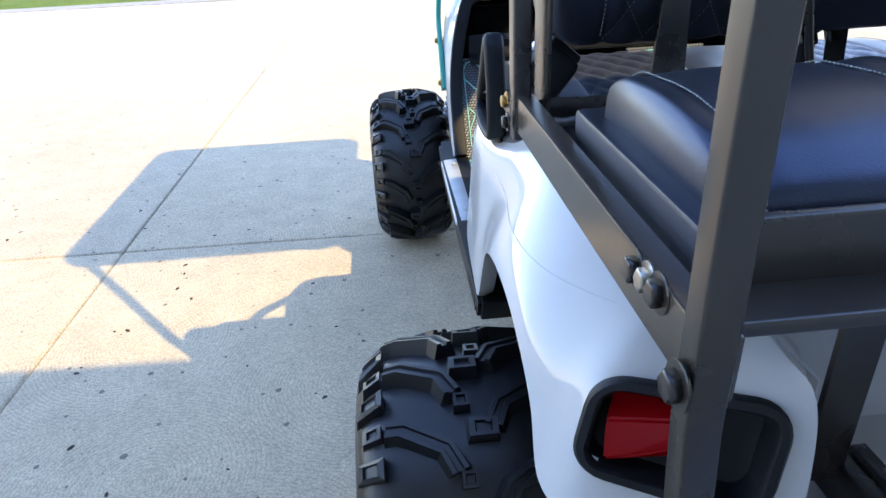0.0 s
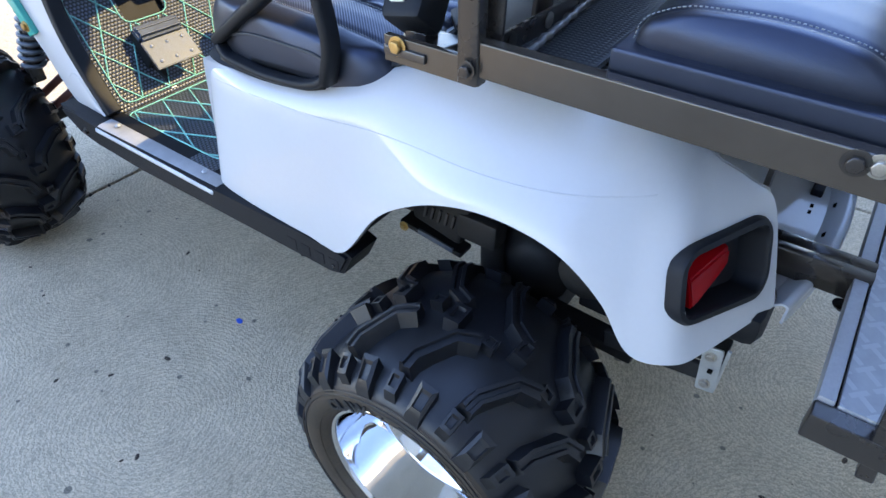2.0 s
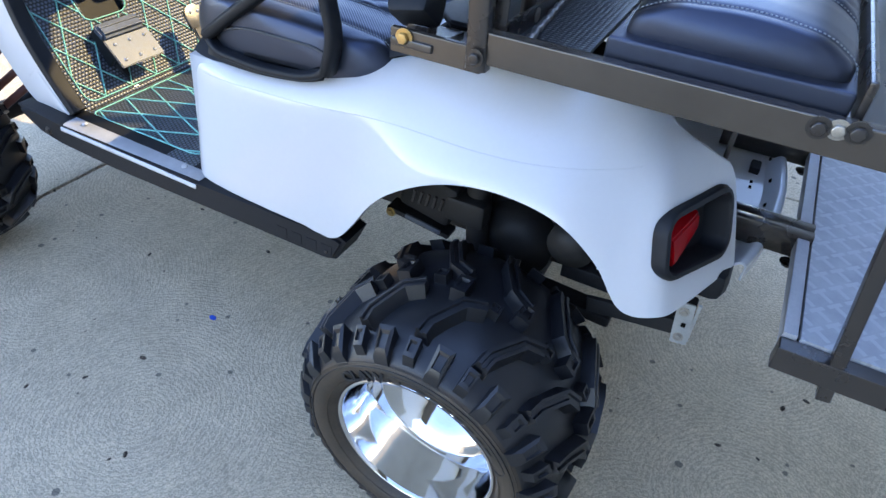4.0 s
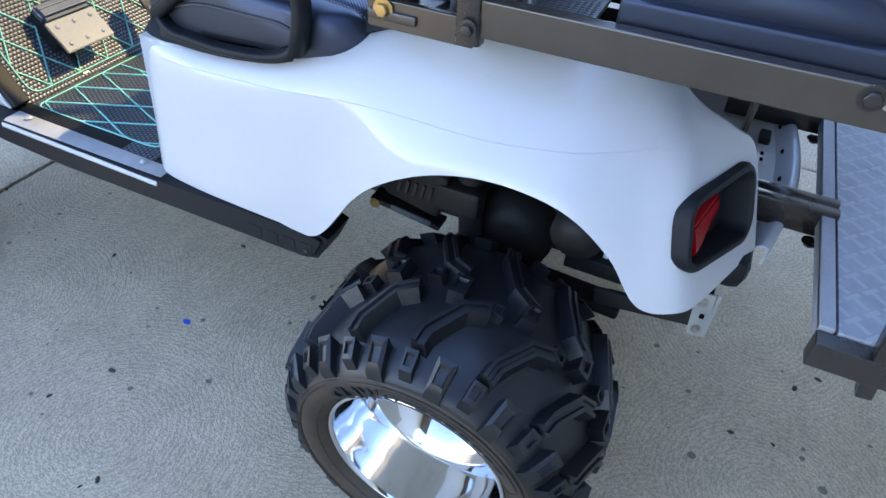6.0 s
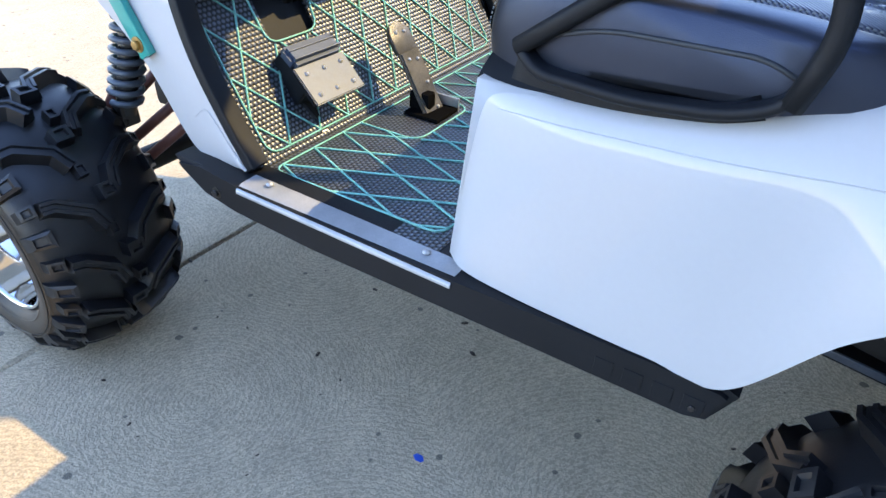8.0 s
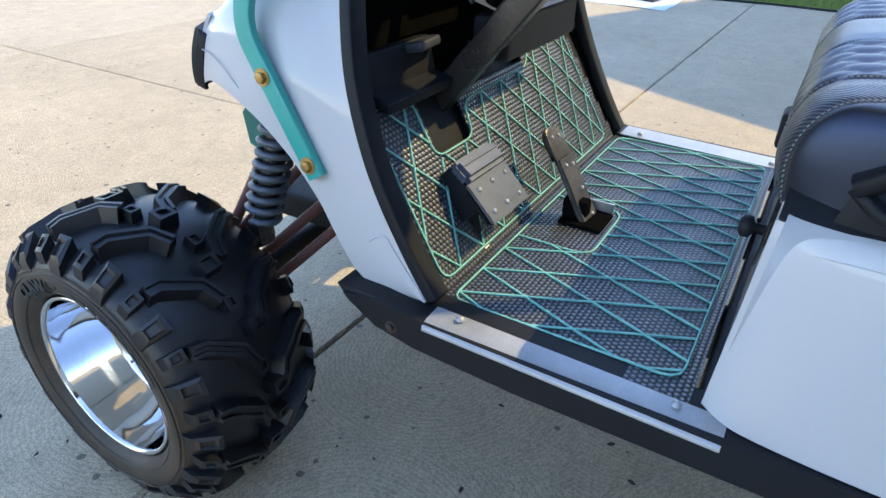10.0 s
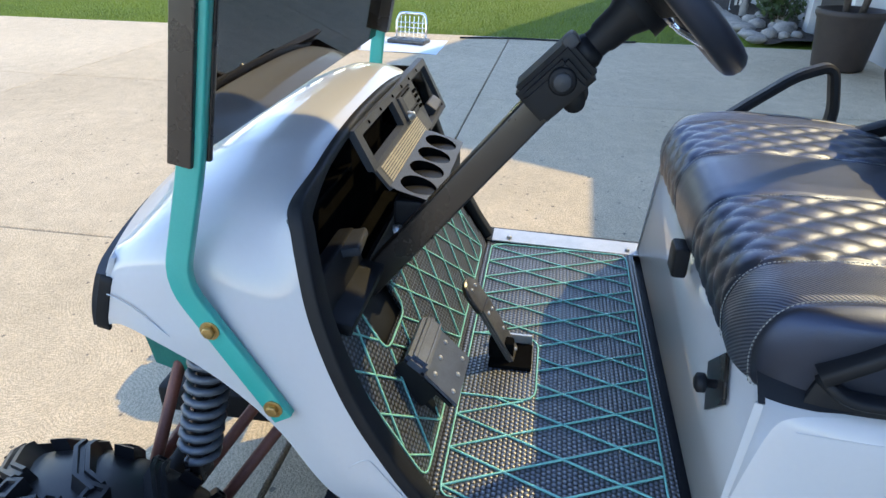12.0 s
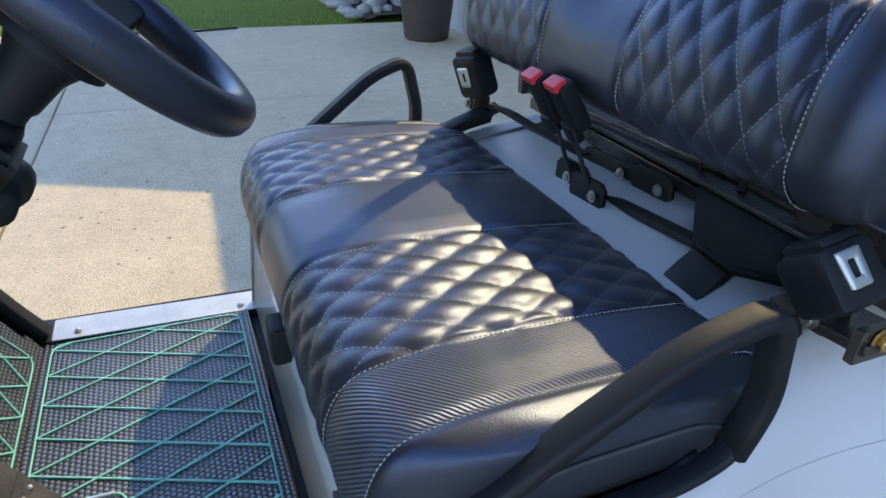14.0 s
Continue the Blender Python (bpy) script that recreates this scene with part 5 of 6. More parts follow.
retractor(0.412, 0.226, 0.955, 14, 12, (0.076, 0.055, 0.092), "front")
retractor(-0.424, 0.200, 0.941, -8, 40, (0.070, 0.076, 0.074), "side")
bm = bmesh.new()
box(bm, (-0.430, 0.175, 0.886), (0.120, 0.075, 0.014), 0.003, (0, 6, 0))
part("belt_shelf", bm, STEEL, cart, "black steel shelf under the retractor")
bm = bmesh.new()
sweep(bm, [(0.03, 0.176, 0.846), (-0.23, 0.176, 0.874)], rect(0.012, 0.026, 0.002), up=(0, 1, 0))
part("belt_bar", bm, PLASTIC, cart, "black steel belt bar")
bm = bmesh.new()
sweep(bm, fillet([(0.40, 0.206, 0.895), (0.30, 0.205, 0.908), (0.20, 0.200, 0.905), (0.05, 0.188, 0.905)], 0.03, 4), rect(0.006, 0.024, 0.002), up=(0, 1, 0))
part("belt_arm", bm, PLASTIC, cart, "bent black belt anchor arm")


def anchor(x0, x1, z0, z1, y, t=0.010):
    """Flat steel anchor plate with clipped corners."""
    b = bmesh.new()
    c = min(x1 - x0, z1 - z0) * 0.22
    out = [(x0 + c, z0), (x1 - c, z0), (x1, z0 + c), (x1, z1 - c), (x1 - c, z1), (x0 + c, z1), (x0, z1 - c), (x0, z0 + c)]
    solid(b, out, lambda x, z, h: (x, y + h + 0.10 * (x - (x0 + x1) / 2), z), -t / 2, t / 2)
    part("belt_bracket", b, PLASTIC, cart, "black steel belt bracket")


anchor(0.022, 0.100, 0.838, 0.890, 0.200)
anchor(-0.042, 0.036, 0.842, 0.888, 0.212)
anchor(-0.006, 0.132, 0.856, 0.888, 0.120)
anchor(-0.086, 0.000, 0.862, 0.900, 0.118)
# broad flat plate that carries the rear seat frame
PLATE = [(-0.24, 0.21), (-0.10, 0.08), (-0.10, 0.05), (-0.36, 0.05), (-0.36, 0.17), (-0.31, 0.215)]
bm = bmesh.new()
solid(bm, PLATE, lambda x, y, h: (x, y, 0.890 + h), -0.007, 0.007)
part("base_plate", bm, PLASTIC, cart, "broad black steel base plate")
# bent foot under the large plate
bm = bmesh.new()
solid(bm, [(0.176, 0.884), (0.186, 0.864), (0.212, 0.850), (0.236, 0.836), (0.240, 0.842), (0.216, 0.862), (0.194, 0.876), (0.190, 0.888)], lambda y, z, h: (h, y, z), -0.294, -0.230)
part("belt_bracket", bm, PLASTIC, cart, "bent black steel belt bracket foot")
for p in ((0.066, 0.208, 0.862), (-0.025, 0.219, 0.866), (-0.065, 0.125, 0.880), (0.03, 0.126, 0.872)):
    hexbolt("bolt", p, (0, 1, 0), 0.0065, BOLT, cart)
bm = bmesh.new()
for x in (0.072, 0.018):
    sweep(bm, [(x, 0.244, 0.97), (x - 0.014, 0.212, 0.88)], rect(0.03, 0.006))
part("belt_webbing", bm, WEB, cart)
# latch on the seat box and the charge plate
bm = bmesh.new()
box(bm, (-0.012, 0.722, 0.706), (0.055, 0.030, 0.062), 0.008)
part("seat_latch", bm, PLASTIC, cart, "black seat latch")
bm = bmesh.new()
solid(bm, [(0.0, -0.055), (0.050, 0.0), (0.0, 0.055), (-0.050, 0.0)], lambda x, y, h: (-0.320 + x, 0.703 + h - 0.09 * y, 0.662 + y), 0.0, 0.006)
plate = part("selector_plate", bm, STEEL, cart, "black diamond-shaped selector plate")
bm = bmesh.new()
lathe(bm, [(0.007, 0), (0.007, 0.014), (0.015, 0.018), (0.015, 0.028), (0.009, 0.032), (0.0005, 0.033)], 16, pose(-0.328, 0.708, 0.664, -90))
part("knob", bm, PLASTIC, plate)

# ---- steering ----
AX = Vector((0, -0.700, 0.714)).normalized()
HUB = Vector((-0.212, 0.855, 1.204))
QT = AX.to_track_quat("Z", "Y").to_matrix().to_4x4()
bm = bmesh.new()
sweep(bm, [Vector((-0.208, 1.330, 0.636)), Vector((-0.208, 1.000, 1.038))], rect(0.034, 0.046, 0.004), up=(0, 1, 1))
part("steering_column", bm, STEEL, cart, "black square steering column")
bm = bmesh.new()
CL = HUB - AX * 0.182
m = Matrix.Translation(CL) @ QT
vs = bmesh.ops.create_cube(bm, size=1.0, matrix=m @ Matrix.Diagonal((0.074, 0.066, 0.100, 1)))["verts"]
bmesh.ops.bevel(bm, geom=list({e for v in vs for e in v.link_edges}), offset=0.007, segments=2, affect="EDGES")
lathe(bm, [(0.025, 0.035), (0.025, 0.056), (0.020, 0.068)], 20, m, True)
part("column_clamp", bm, PLASTIC, cart, "black turn signal housing on the column")
for sx in (-1, 1):
    bm = bmesh.new()
    vs = bmesh.ops.create_cube(bm, size=1.0, matrix=m @ Matrix.Translation((sx * 0.042, 0.004 * sx, 0.004 * sx)) @ Matrix.Diagonal((0.024, 0.050, 0.078, 1)))["verts"]
    bmesh.ops.bevel(bm, geom=list({e for v in vs for e in v.link_edges}), offset=0.006, segments=2, affect="EDGES")
    part("clamp_plate", bm, PLASTIC, cart)
bm = bmesh.new()
lathe(bm, [(0.016, -0.02), (0.016, 0.02), (0.022, 0.03), (0.022, 0.05), (0.012, 0.06)], 16, m @ Matrix.Translation((0.0, -0.038, 0.0)) @ pose(0, 0, 0, 0, 90, 0), True)
part("signal_switch", bm, PLASTIC, cart)
for dx, r, mt, lab in ((-0.050, 0.019, PLASTIC, "round black button"), (-0.056, 0.013, DUSTBLACK, "")):
    bm = bmesh.new()
    lathe(bm, [(r, 0), (r, 0.008), (r * 0.85, 0.011), (0.0005, 0.012)], 24, Matrix.Translation(CL + Vector((dx + 0.004, 0, 0)) + AX * 0.012) @ pose(0, 0, 0, 0, -90, 0))
    part("signal_button", bm, mt, cart, lab)
bm = bmesh.new()
box(bm, tuple(CL + AX * 0.050 + Vector((-0.018, 0.020, 0.020))), (0.028, 0.020, 0.022), 0.006, (45, 0, 0))
part("clamp_cap", bm, DUSTBLACK, cart, "dull black clamp cap")
bm = bmesh.new()
m = Matrix.Translation(HUB) @ QT
lathe(bm, [(0.020, -0.13), (0.020, -0.105), (0.023, -0.10), (0.025, -0.07), (0.034, -0.050), (0.036, -0.034), (0.0005, -0.032)], 24, m)
part("wheel_hub", bm, PLASTIC, cart)
wheel_ob = bmesh.new()
n = 72
rings = []
for i in range(n):
    a = 2 * math.pi * i / n
    c = Vector((math.cos(a), math.sin(a), 0)) * 0.134
    out = Vector((math.cos(a), math.sin(a), 0))
    rings.append([wheel_ob.verts.new(m @ (c + out * (0.0165 * math.cos(q)) + Vector((0, 0, 0.0185 * math.sin(q))))) for q in [2 * math.pi * k / 12 for k in range(12)]])
ring_faces(wheel_ob, rings + [rings[0]], True, False)
sw = part("steering_wheel", wheel_ob, LEATHER, cart, "black three-spoke steering wheel")
for deg, wide, thick, mt in ((-8, 0.064, 0.020, PLASTIC), (180, 0.05, 0.012, PLASTIC), (278, 0.034, 0.007, CHROME)):
    bm = bmesh.new()
    d = Vector((math.cos(radians(deg)), math.sin(radians(deg)), 0))
    pts = [m @ (d * r + Vector((0, 0, h))) for r, h in ((0.02, -0.028), (0.06, -0.024), (0.10, -0.012), (0.132, 0.0))]
    sweep(bm, pts, rect(wide, thick, 0.003), up=AX)
    part("spoke", bm, mt, sw, "bright metal spoke" if mt is CHROME else "black padded spoke")
bm = bmesh.new()
lathe(bm, [(0.046, -0.05), (0.044, -0.028), (0.03, -0.022), (0.0005, -0.020)], 24, m)
part("centre_cap", bm, PLASTIC, sw)
bm = bmesh.new()
lathe(bm, [(0.049, -0.030), (0.050, -0.024), (0.047, -0.021), (0.041, -0.023)], 32, m)
part("trim_ring", bm, CHROME, sw, "bright metal trim ring")

# ---- pedals ----
def slab(name, c, right, up, w, h, t, material, parent, label="", bevel=0.004):
    b = bmesh.new()
    r = Vector(right).normalized()
    u = Vector(up)
    u = (u - r * u.dot(r)).normalized()
    nn = r.cross(u)
    mm = Matrix((r, u, nn)).transposed().to_4x4()
    mm.translation = c
    vs = bmesh.ops.create_cube(b, size=1.0, matrix=mm @ Matrix.Diagonal((w, h, t, 1)))["verts"]
    if bevel:
        bmesh.ops.bevel(b, geom=list({e for v in vs for e in v.link_edges}), offset=bevel, segments=2, affect="EDGES")
    return part(name, b, material, parent, label), mm


brake, bmx = slab("brake_pedal", (-0.260, 1.121, 0.586), (1, -0.03, 0.0), (0, 0.70, 0.71), 0.132, 0.078, 0.006, PEDAL, cart, "scuffed bare metal brake pedal with studs", 0.002)
backing, _ = slab("pedal_backing", (-0.260, 1.127, 0.580), (1, -0.03, 0.0), (0, 0.70, 0.71), 0.128, 0.074, 0.013, PLASTIC, brake)
park, pmx = slab("parking_pad", (-0.260, 1.163, 0.629), (1, -0.03, 0.0), (0, 0.80, 0.60), 0.126, 0.042, 0.026, PEDAL, cart, "scuffed bare metal parking brake pad", 0.007)
for k in range(3):
    for j in range(2):
        b = bmesh.new()
        lathe(b, [(0.0045, 0.002), (0.0045, 0.005), (0.0005, 0.006)], 10, bmx @ Matrix.Translation((-0.045 + 0.045 * k, -0.022 + 0.044 * j, 0)))
        part("stud", b, ALU, brake)
for k in range(2):
    b = bmesh.new()
    box(b, (0, 0, 0), (0.118, 0.004, 0.006), 0.001)
    b.transform(pmx @ Matrix.Translation((0, -0.012 + 0.018 * k, 0.013)))
    part("ridge", b, PEDAL, park)
bm = bmesh.new()
sweep(bm, [(-0.270, 1.140, 0.585), (-0.285, 1.165, 0.545), (-0.290, 1.150, 0.495)], rect(0.035, 0.03, 0.004))
box(bm, (-0.315, 1.170, 0.590), (0.012, 0.085, 0.055), 0.005, (40, 0, 0))
part("pedal_arm", bm, PLASTIC, cart, "black pedal arm")
bm = bmesh.new()
box(bm, (-0.278, 1.140, 0.488), (0.020, 0.030, 0.010), 0.003, (30, 0, 0))
part("pedal_clip", bm, ZINC, cart)
acc, amx = slab("accelerator_pedal", (-0.063, 1.046, 0.531), (1, -0.08, 0.03), (0.0, 0.50, 0.86), 0.060, 0.150, 0.012, SCUFF, cart, "scuffed dark accelerator pedal with studs", 0.004)
bm = bmesh.new()
tip = [(0.030, -0.030), (0.030, 0.004)] + [(0.030 * math.cos(radians(18 * k)), 0.004 + 0.028 * math.sin(radians(18 * k))) for k in range(1, 10)] + [(-0.030, 0.004), (-0.030, -0.030)]
tm = Matrix.Translation((-0.062, 1.101, 0.616)) @ pose(0, 0, 0, 54, 0, -4)
solid(bm, tip, lambda x, y, h: tm @ Vector((x, y, h)), -0.006, 0.006)
part("pedal_tip", bm, SCUFF, acc, "rounded upper plate of the pedal")
for x, y in ((-0.012, 0.055), (0.012, 0.050), (-0.012, -0.045), (0.012, -0.055), (0.012, 0.0)):
    b = bmesh.new()
    lathe(b, [(0.004, 0.005), (0.004, 0.008), (0.0005, 0.009)], 10, amx @ Matrix.Translation((x, y, 0)))
    part("stud", b, ALU, acc)
for x, y in ((-0.012, 0.012), (0.012, 0.010)):
    b = bmesh.new()
    lathe(b, [(0.004, 0.005), (0.004, 0.008), (0.0005, 0.009)], 10, tm @ Matrix.Translation((x, y, 0)))
    part("stud", b, ALU, acc)
bm = bmesh.new()
box(bm, (-0.066, 1.020, 0.478), (0.082, 0.085, 0.010), 0.003)
box(bm, (-0.070, 1.040, 0.500), (0.030, 0.050, 0.040), 0.006)
part("pedal_base", bm, VOID, cart)
bm = bmesh.new()
box(bm, (-0.020, 1.022, 0.487), (0.006, 0.085, 0.028), 0.002)
part("pedal_bracket", bm, ZINC, cart)

# ---- suspension ----
def shock(b, side):
    a, c = Vector((side * 0.455, 1.493, 0.49)), Vector((side * 0.40, 1.445, 0.76))
    sweep(b, [a, c], disc(0.020, 12), up=(1, 0, 0))
    box(b, tuple(a), (0.04, 0.03, 0.05), 0.006)


def coil(b, side):
    a, c = Vector((side * 0.452, 1.490, 0.515)), Vector((side * 0.405, 1.450, 0.735))
    d = (c - a).normalized()
    s = d.cross(Vector((0, 1, 0))).normalized()
    t = d.cross(s)
    pts = [a.lerp(c, i / 130) + (s * math.cos(2 * math.pi * 11 * i / 130) + t * math.sin(2 * math.pi * 11 * i / 130)) * 0.029 for i in range(131)]
    sweep(b, pts, disc(0.0065, 7), up=tuple(d))


both("shock_absorber", shock, STEEL)
both("coil_spring", coil, SPRING, "blue-grey steel coil spring")


def arms(b, side):
    for p, q in (((0.20, 1.36, 0.62), (0.50, 1.57, 0.36)), ((0.20, 1.30, 0.60), (0.50, 1.52, 0.34)), ((0.30, 1.56, 0.66), (0.47, 1.58, 0.44)), ((0.30, 1.50, 0.58), (0.47, 1.62, 0.40))):
        sweep(b, [(side * p[0], p[1], p[2]), (side * q[0], q[1], q[2])], disc(0.0105, 10), up=(0, 1, 0))


both("suspension_arm", arms, REDOX, "rust-red suspension arm tubes")


def tower(b, side):
    solid(b, [(1.40, 0.62), (1.56, 0.585), (1.605, 0.60), (1.615, 0.66), (1.58, 0.70), (1.42, 0.74)], lambda y, z, h: (side * h, y, z), 0.34, 0.352)
    box(b, (side * 0.25, 1.47, 0.60), (0.2, 0.03, 0.03), 0.004)


both("shock_tower", tower, TOWER, "turquoise shock tower")
bm = bmesh.new()
sweep(bm, [(-0.5, 1.664, 0.285), (0.5, 1.664, 0.285)], disc(0.03, 14))
box(bm, (0, 1.5, 0.42), (0.5, 0.4, 0.06), 0.01)
part("front_axle", bm, DARKIRON, cart)
bm = bmesh.new()
sweep(bm, [(-0.52, 0, 0.285), (0.52, 0, 0.285)], disc(0.038, 16))
lathe(bm, [(0.02, -0.08), (0.07, -0.07), (0.085, 0.0), (0.07, 0.07), (0.02, 0.08)], 24, pose(0.12, 0, 0.29, 0, 90, 0))
part("rear_axle", bm, DARKIRON, cart)


def rear_shock(b, side):
    sweep(b, [(side * 0.36, 0.06, 0.30), (side * 0.33, 0.10, 0.66)], disc(0.025, 12), up=(1, 0, 0))
    box(b, (side * 0.34, -0.06, 0.385), (0.05, 0.34, 0.026), 0.006, (3, 0, 0))
    box(b, (side * 0.36, 0.10, 0.53), (0.05, 0.09, 0.06), 0.012)
    lathe(b, [(0.01, -0.05), (0.045, -0.04), (0.045, 0.04), (0.01, 0.05)], 18, pose(side * 0.38, -0.13, 0.57, 0, 90, 0), True)


both("rear_spring", rear_shock, DARKIRON)


# ---- wheels ----
TYRE = [(0.000, 0.267), (0.038, 0.266), (0.076, 0.262), (0.104, 0.253), (0.126, 0.238), (0.139, 0.221), (0.145, 0.203), (0.142, 0.186), (0.132, 0.170), (0.120, 0.163)]


def crown_r(w):
    w = abs(w)
    for (a, ra), (c, rc) in zip(TYRE, TYRE[1:]):
        if w <= c and a <= w and c > a:
            return ra + (rc - ra) * (w - a) / (c - a)
    return 0.228


def tyre_parts():
    """Carcass, raised tread and rim, turning round the local x axis, outer face towards -x."""
    tr = pose(0, 0, 0, 0, -90, 0)
    carc = bmesh.new()
    prof = [(r, w) for w, r in reversed(TYRE)][:-1]
    full = [(r, w) for r, w in prof] + [(r, -w) for w, r in TYRE]
    lathe(carc, [(0.1575, 0.105)] + full + [(0.1575, -0.105)], 96, tr)
    side_bm = bmesh.new()
    lathe(side_bm, [(0.222, 0.1385), (0.214, 0.1440), (0.204, 0.1465), (0.188, 0.1442), (0.174, 0.1365), (0.165, 0.126)], 96, tr)
    for r, low, top, high in ((0.219, 0.1435, 0.1455, 0.1435), (0.181, 0.141, 0.143, 0.142)):
        lathe(side_bm, [(r - 0.001, low), (r, top), (r + 0.001, high)], 96, tr)
    lug = bmesh.new()

    def at(w, a, h):
        r = crown_r(w) + h
        return Vector((-w, r * math.sin(a), r * math.cos(a)))

    def bar(line, wide, h=0.017, taper=0.8):
        """A raised bar along pairs (w, angle)."""
        rows = []
        for i, (w, a) in enumerate(line):
            p, q = line[max(0, i - 1)], line[min(len(line) - 1, i + 1)]
            d = Vector(((q[0] - p[0]), (q[1] - p[1]) * 0.27)).normalized()
            nx, ny = -d.y, d.x / 0.27
            k = wide / 2
            rows.append([at(w + nx * k * f, a + ny * k * f, hh) for f, hh in ((1, -0.004), (taper, h), (0.45 * taper, h), (0.30 * taper, h - 0.005), (-0.30 * taper, h - 0.005), (-0.45 * taper, h), (-taper, h), (-1, -0.004))])
        ring_faces(lug, [[lug.verts.new(v) for v in row] for row in rows])

    def block(w, a, wide, long, h):
        """A square lug with a hollowed top."""
        rows = []
        for f, hh in ((1.0, -0.006), (0.86, h), (0.52, h), (0.42, h - 0.006)):
            rows.append([lug.verts.new(at(w + sx * wide / 2 * f, a + sy * long / 2 * f / 0.27, hh)) for sx, sy in ((-1, -1), (1, -1), (1, 1), (-1, 1))])
        ring_faces(lug, rows)

    count = 15
    pitch = 2 * math.pi / count
    for k in range(count):
        for s in (1, -1):
            a = pitch * (k + (0.5 if s < 0 else 0))
            bar([(s * 0.022, a - 0.225), (s * 0.036, a - 0.105), (s * 0.086, a + 0.015), (s * 0.106, a + 0.026)], 0.034, 0.027, 0.62)
            block(s * 0.123, a + 0.045, 0.026, 0.026, 0.020)
            block(s * 0.126, a + 0.045 + pitch / 2, 0.038, 0.036, 0.024)
            if s > 0:
                block(0.004 if k % 2 else -0.010, a - 0.02, 0.040, 0.030, 0.026)
                block(-0.012 if k % 2 else 0.012, a + 0.155, 0.022, 0.026, 0.020)
    bmesh.ops.recalc_face_normals(lug, faces=lug.faces)
    rim = bmesh.new()
    lathe(rim, [(0.150, 0.075), (0.156, 0.116), (0.1600, 0.120), (0.1625, 0.126), (0.1605, 0.1305), (0.155, 0.129), (0.1525, 0.122), (0.151, 0.104), (0.147, 0.088), (0.144, 0.062), (0.136, 0.052), (0.132, 0.024), (0.128, 0.020), (0.060, 0.017), (0.0005, 0.016)], 72, tr)
    lathe(rim, [(0.150, 0.075), (0.146, 0.0), (0.150, -0.08), (0.165, -0.115)], 48, tr)
    return carc, side_bm, lug, rim


carc, side_bm, lug, rim = tyre_parts()
ME = [finish("tyre", carc, RUBBER, 50), finish("sidewall", side_bm, DUSTRUB, 50), finish("tread", lug, RUBBER, 30), finish("rim", rim, CHROME, 24)]
TYRE_Z, TYRE_X = 0.284, -0.615


def letters(text, r, parent, size=0.020, centre=0.0):
    """Raised sidewall letters bent round the wheel's axis."""
    cu = bpy.data.curves.new("lettering", "FONT")
    cu.body, cu.size, cu.extrude, cu.align_x, cu.resolution_u = text, size, 0.0016, "CENTER", 2
    cu.offset = 0.0012
    tmp = bpy.data.objects.new("lettering", cu)
    scene.collection.objects.link(tmp)
    me = bpy.data.meshes.new_from_object(tmp)
    bpy.data.objects.remove(tmp)
    for v in me.vertices:
        a = centre + v.co.x * 1.05 / r
        rr = r + v.co.y
        v.co = Vector((-0.1465 - v.co.z, -rr * math.sin(a), rr * math.cos(a)))
    me.materials.clear()
    me.materials.append(RUBBER)
    ob = new("lettering", me)
    ob.parent = parent
    return ob


def sidewall_spot(a, r, h=0.0):
    """A place on the bulging sidewall, a round the axle from the top towards the rear."""
    wide = 0.1465 - 9.0 * max(0.0, 0.203 - r) ** 2 - 16.0 * max(0.0, r - 0.203) ** 2
    return Vector((-wide - h, -r * math.sin(a), r * math.cos(a)))


def sidewall_marks(parent, centre):
    """Moulded ring, rounded outline and plain bars where small writing stands."""
    b = bmesh.new()
    sweep(b, [sidewall_spot(2 * math.pi * k / 120, 0.2115) for k in range(120)], disc(0.0011, 6), up=(1, 0, 0), loop=True)
    part("sidewall_ring", b, RUBBER, parent)
    b = bmesh.new()
    a0, a1, r0, r1 = centre + 0.36, centre + 1.62, 0.179, 0.204
    mid, rad = (r0 + r1) / 2, (r1 - r0) / 2
    line = [sidewall_spot(a0 + (a1 - a0) * k / 40, r1) for k in range(41)]
    line += [sidewall_spot(a1 + rad / mid * math.sin(math.pi * k / 8), mid + rad * math.cos(math.pi * k / 8)) for k in range(1, 8)]
    line += [sidewall_spot(a1 + (a0 - a1) * k / 40, r0) for k in range(41)]
    line += [sidewall_spot(a0 - rad / mid * math.sin(math.pi * k / 8), mid - rad * math.cos(math.pi * k / 8)) for k in range(1, 8)]
    sweep(b, line, disc(0.0009, 6), up=(1, 0, 0), loop=True)
    part("sidewall_outline", b, RUBBER, parent)
    b = bmesh.new()
    lathe(b, [(0.0028, -0.001), (0.0028, 0.0012), (0.0004, 0.0014)], 10, Matrix.Translation(sidewall_spot(a0 + 0.05, mid)) @ pose(0, 0, 0, 0, -90, 0))
    part("sidewall_dot", b, RUBBER, parent)
    for a, r, w, h in [(centre + 0.62 + 0.13 * k, 0.191, 0.017, 0.008) for k in range(7)] + [(centre - 0.10 + 0.075 * k, 0.1755, 0.009, 0.0045) for k in range(5)]:
        b = bmesh.new()
        rings = [[b.verts.new(sidewall_spot(a + u * w / 2 / r, r + v * h / 2, d)) for u, v in ((-1, -1), (1, -1), (1, 1), (-1, 1))] for d in (-0.001, 0.0009)]
        ring_faces(b, rings)
        part("sidewall_bar", b, RUBBER, parent)


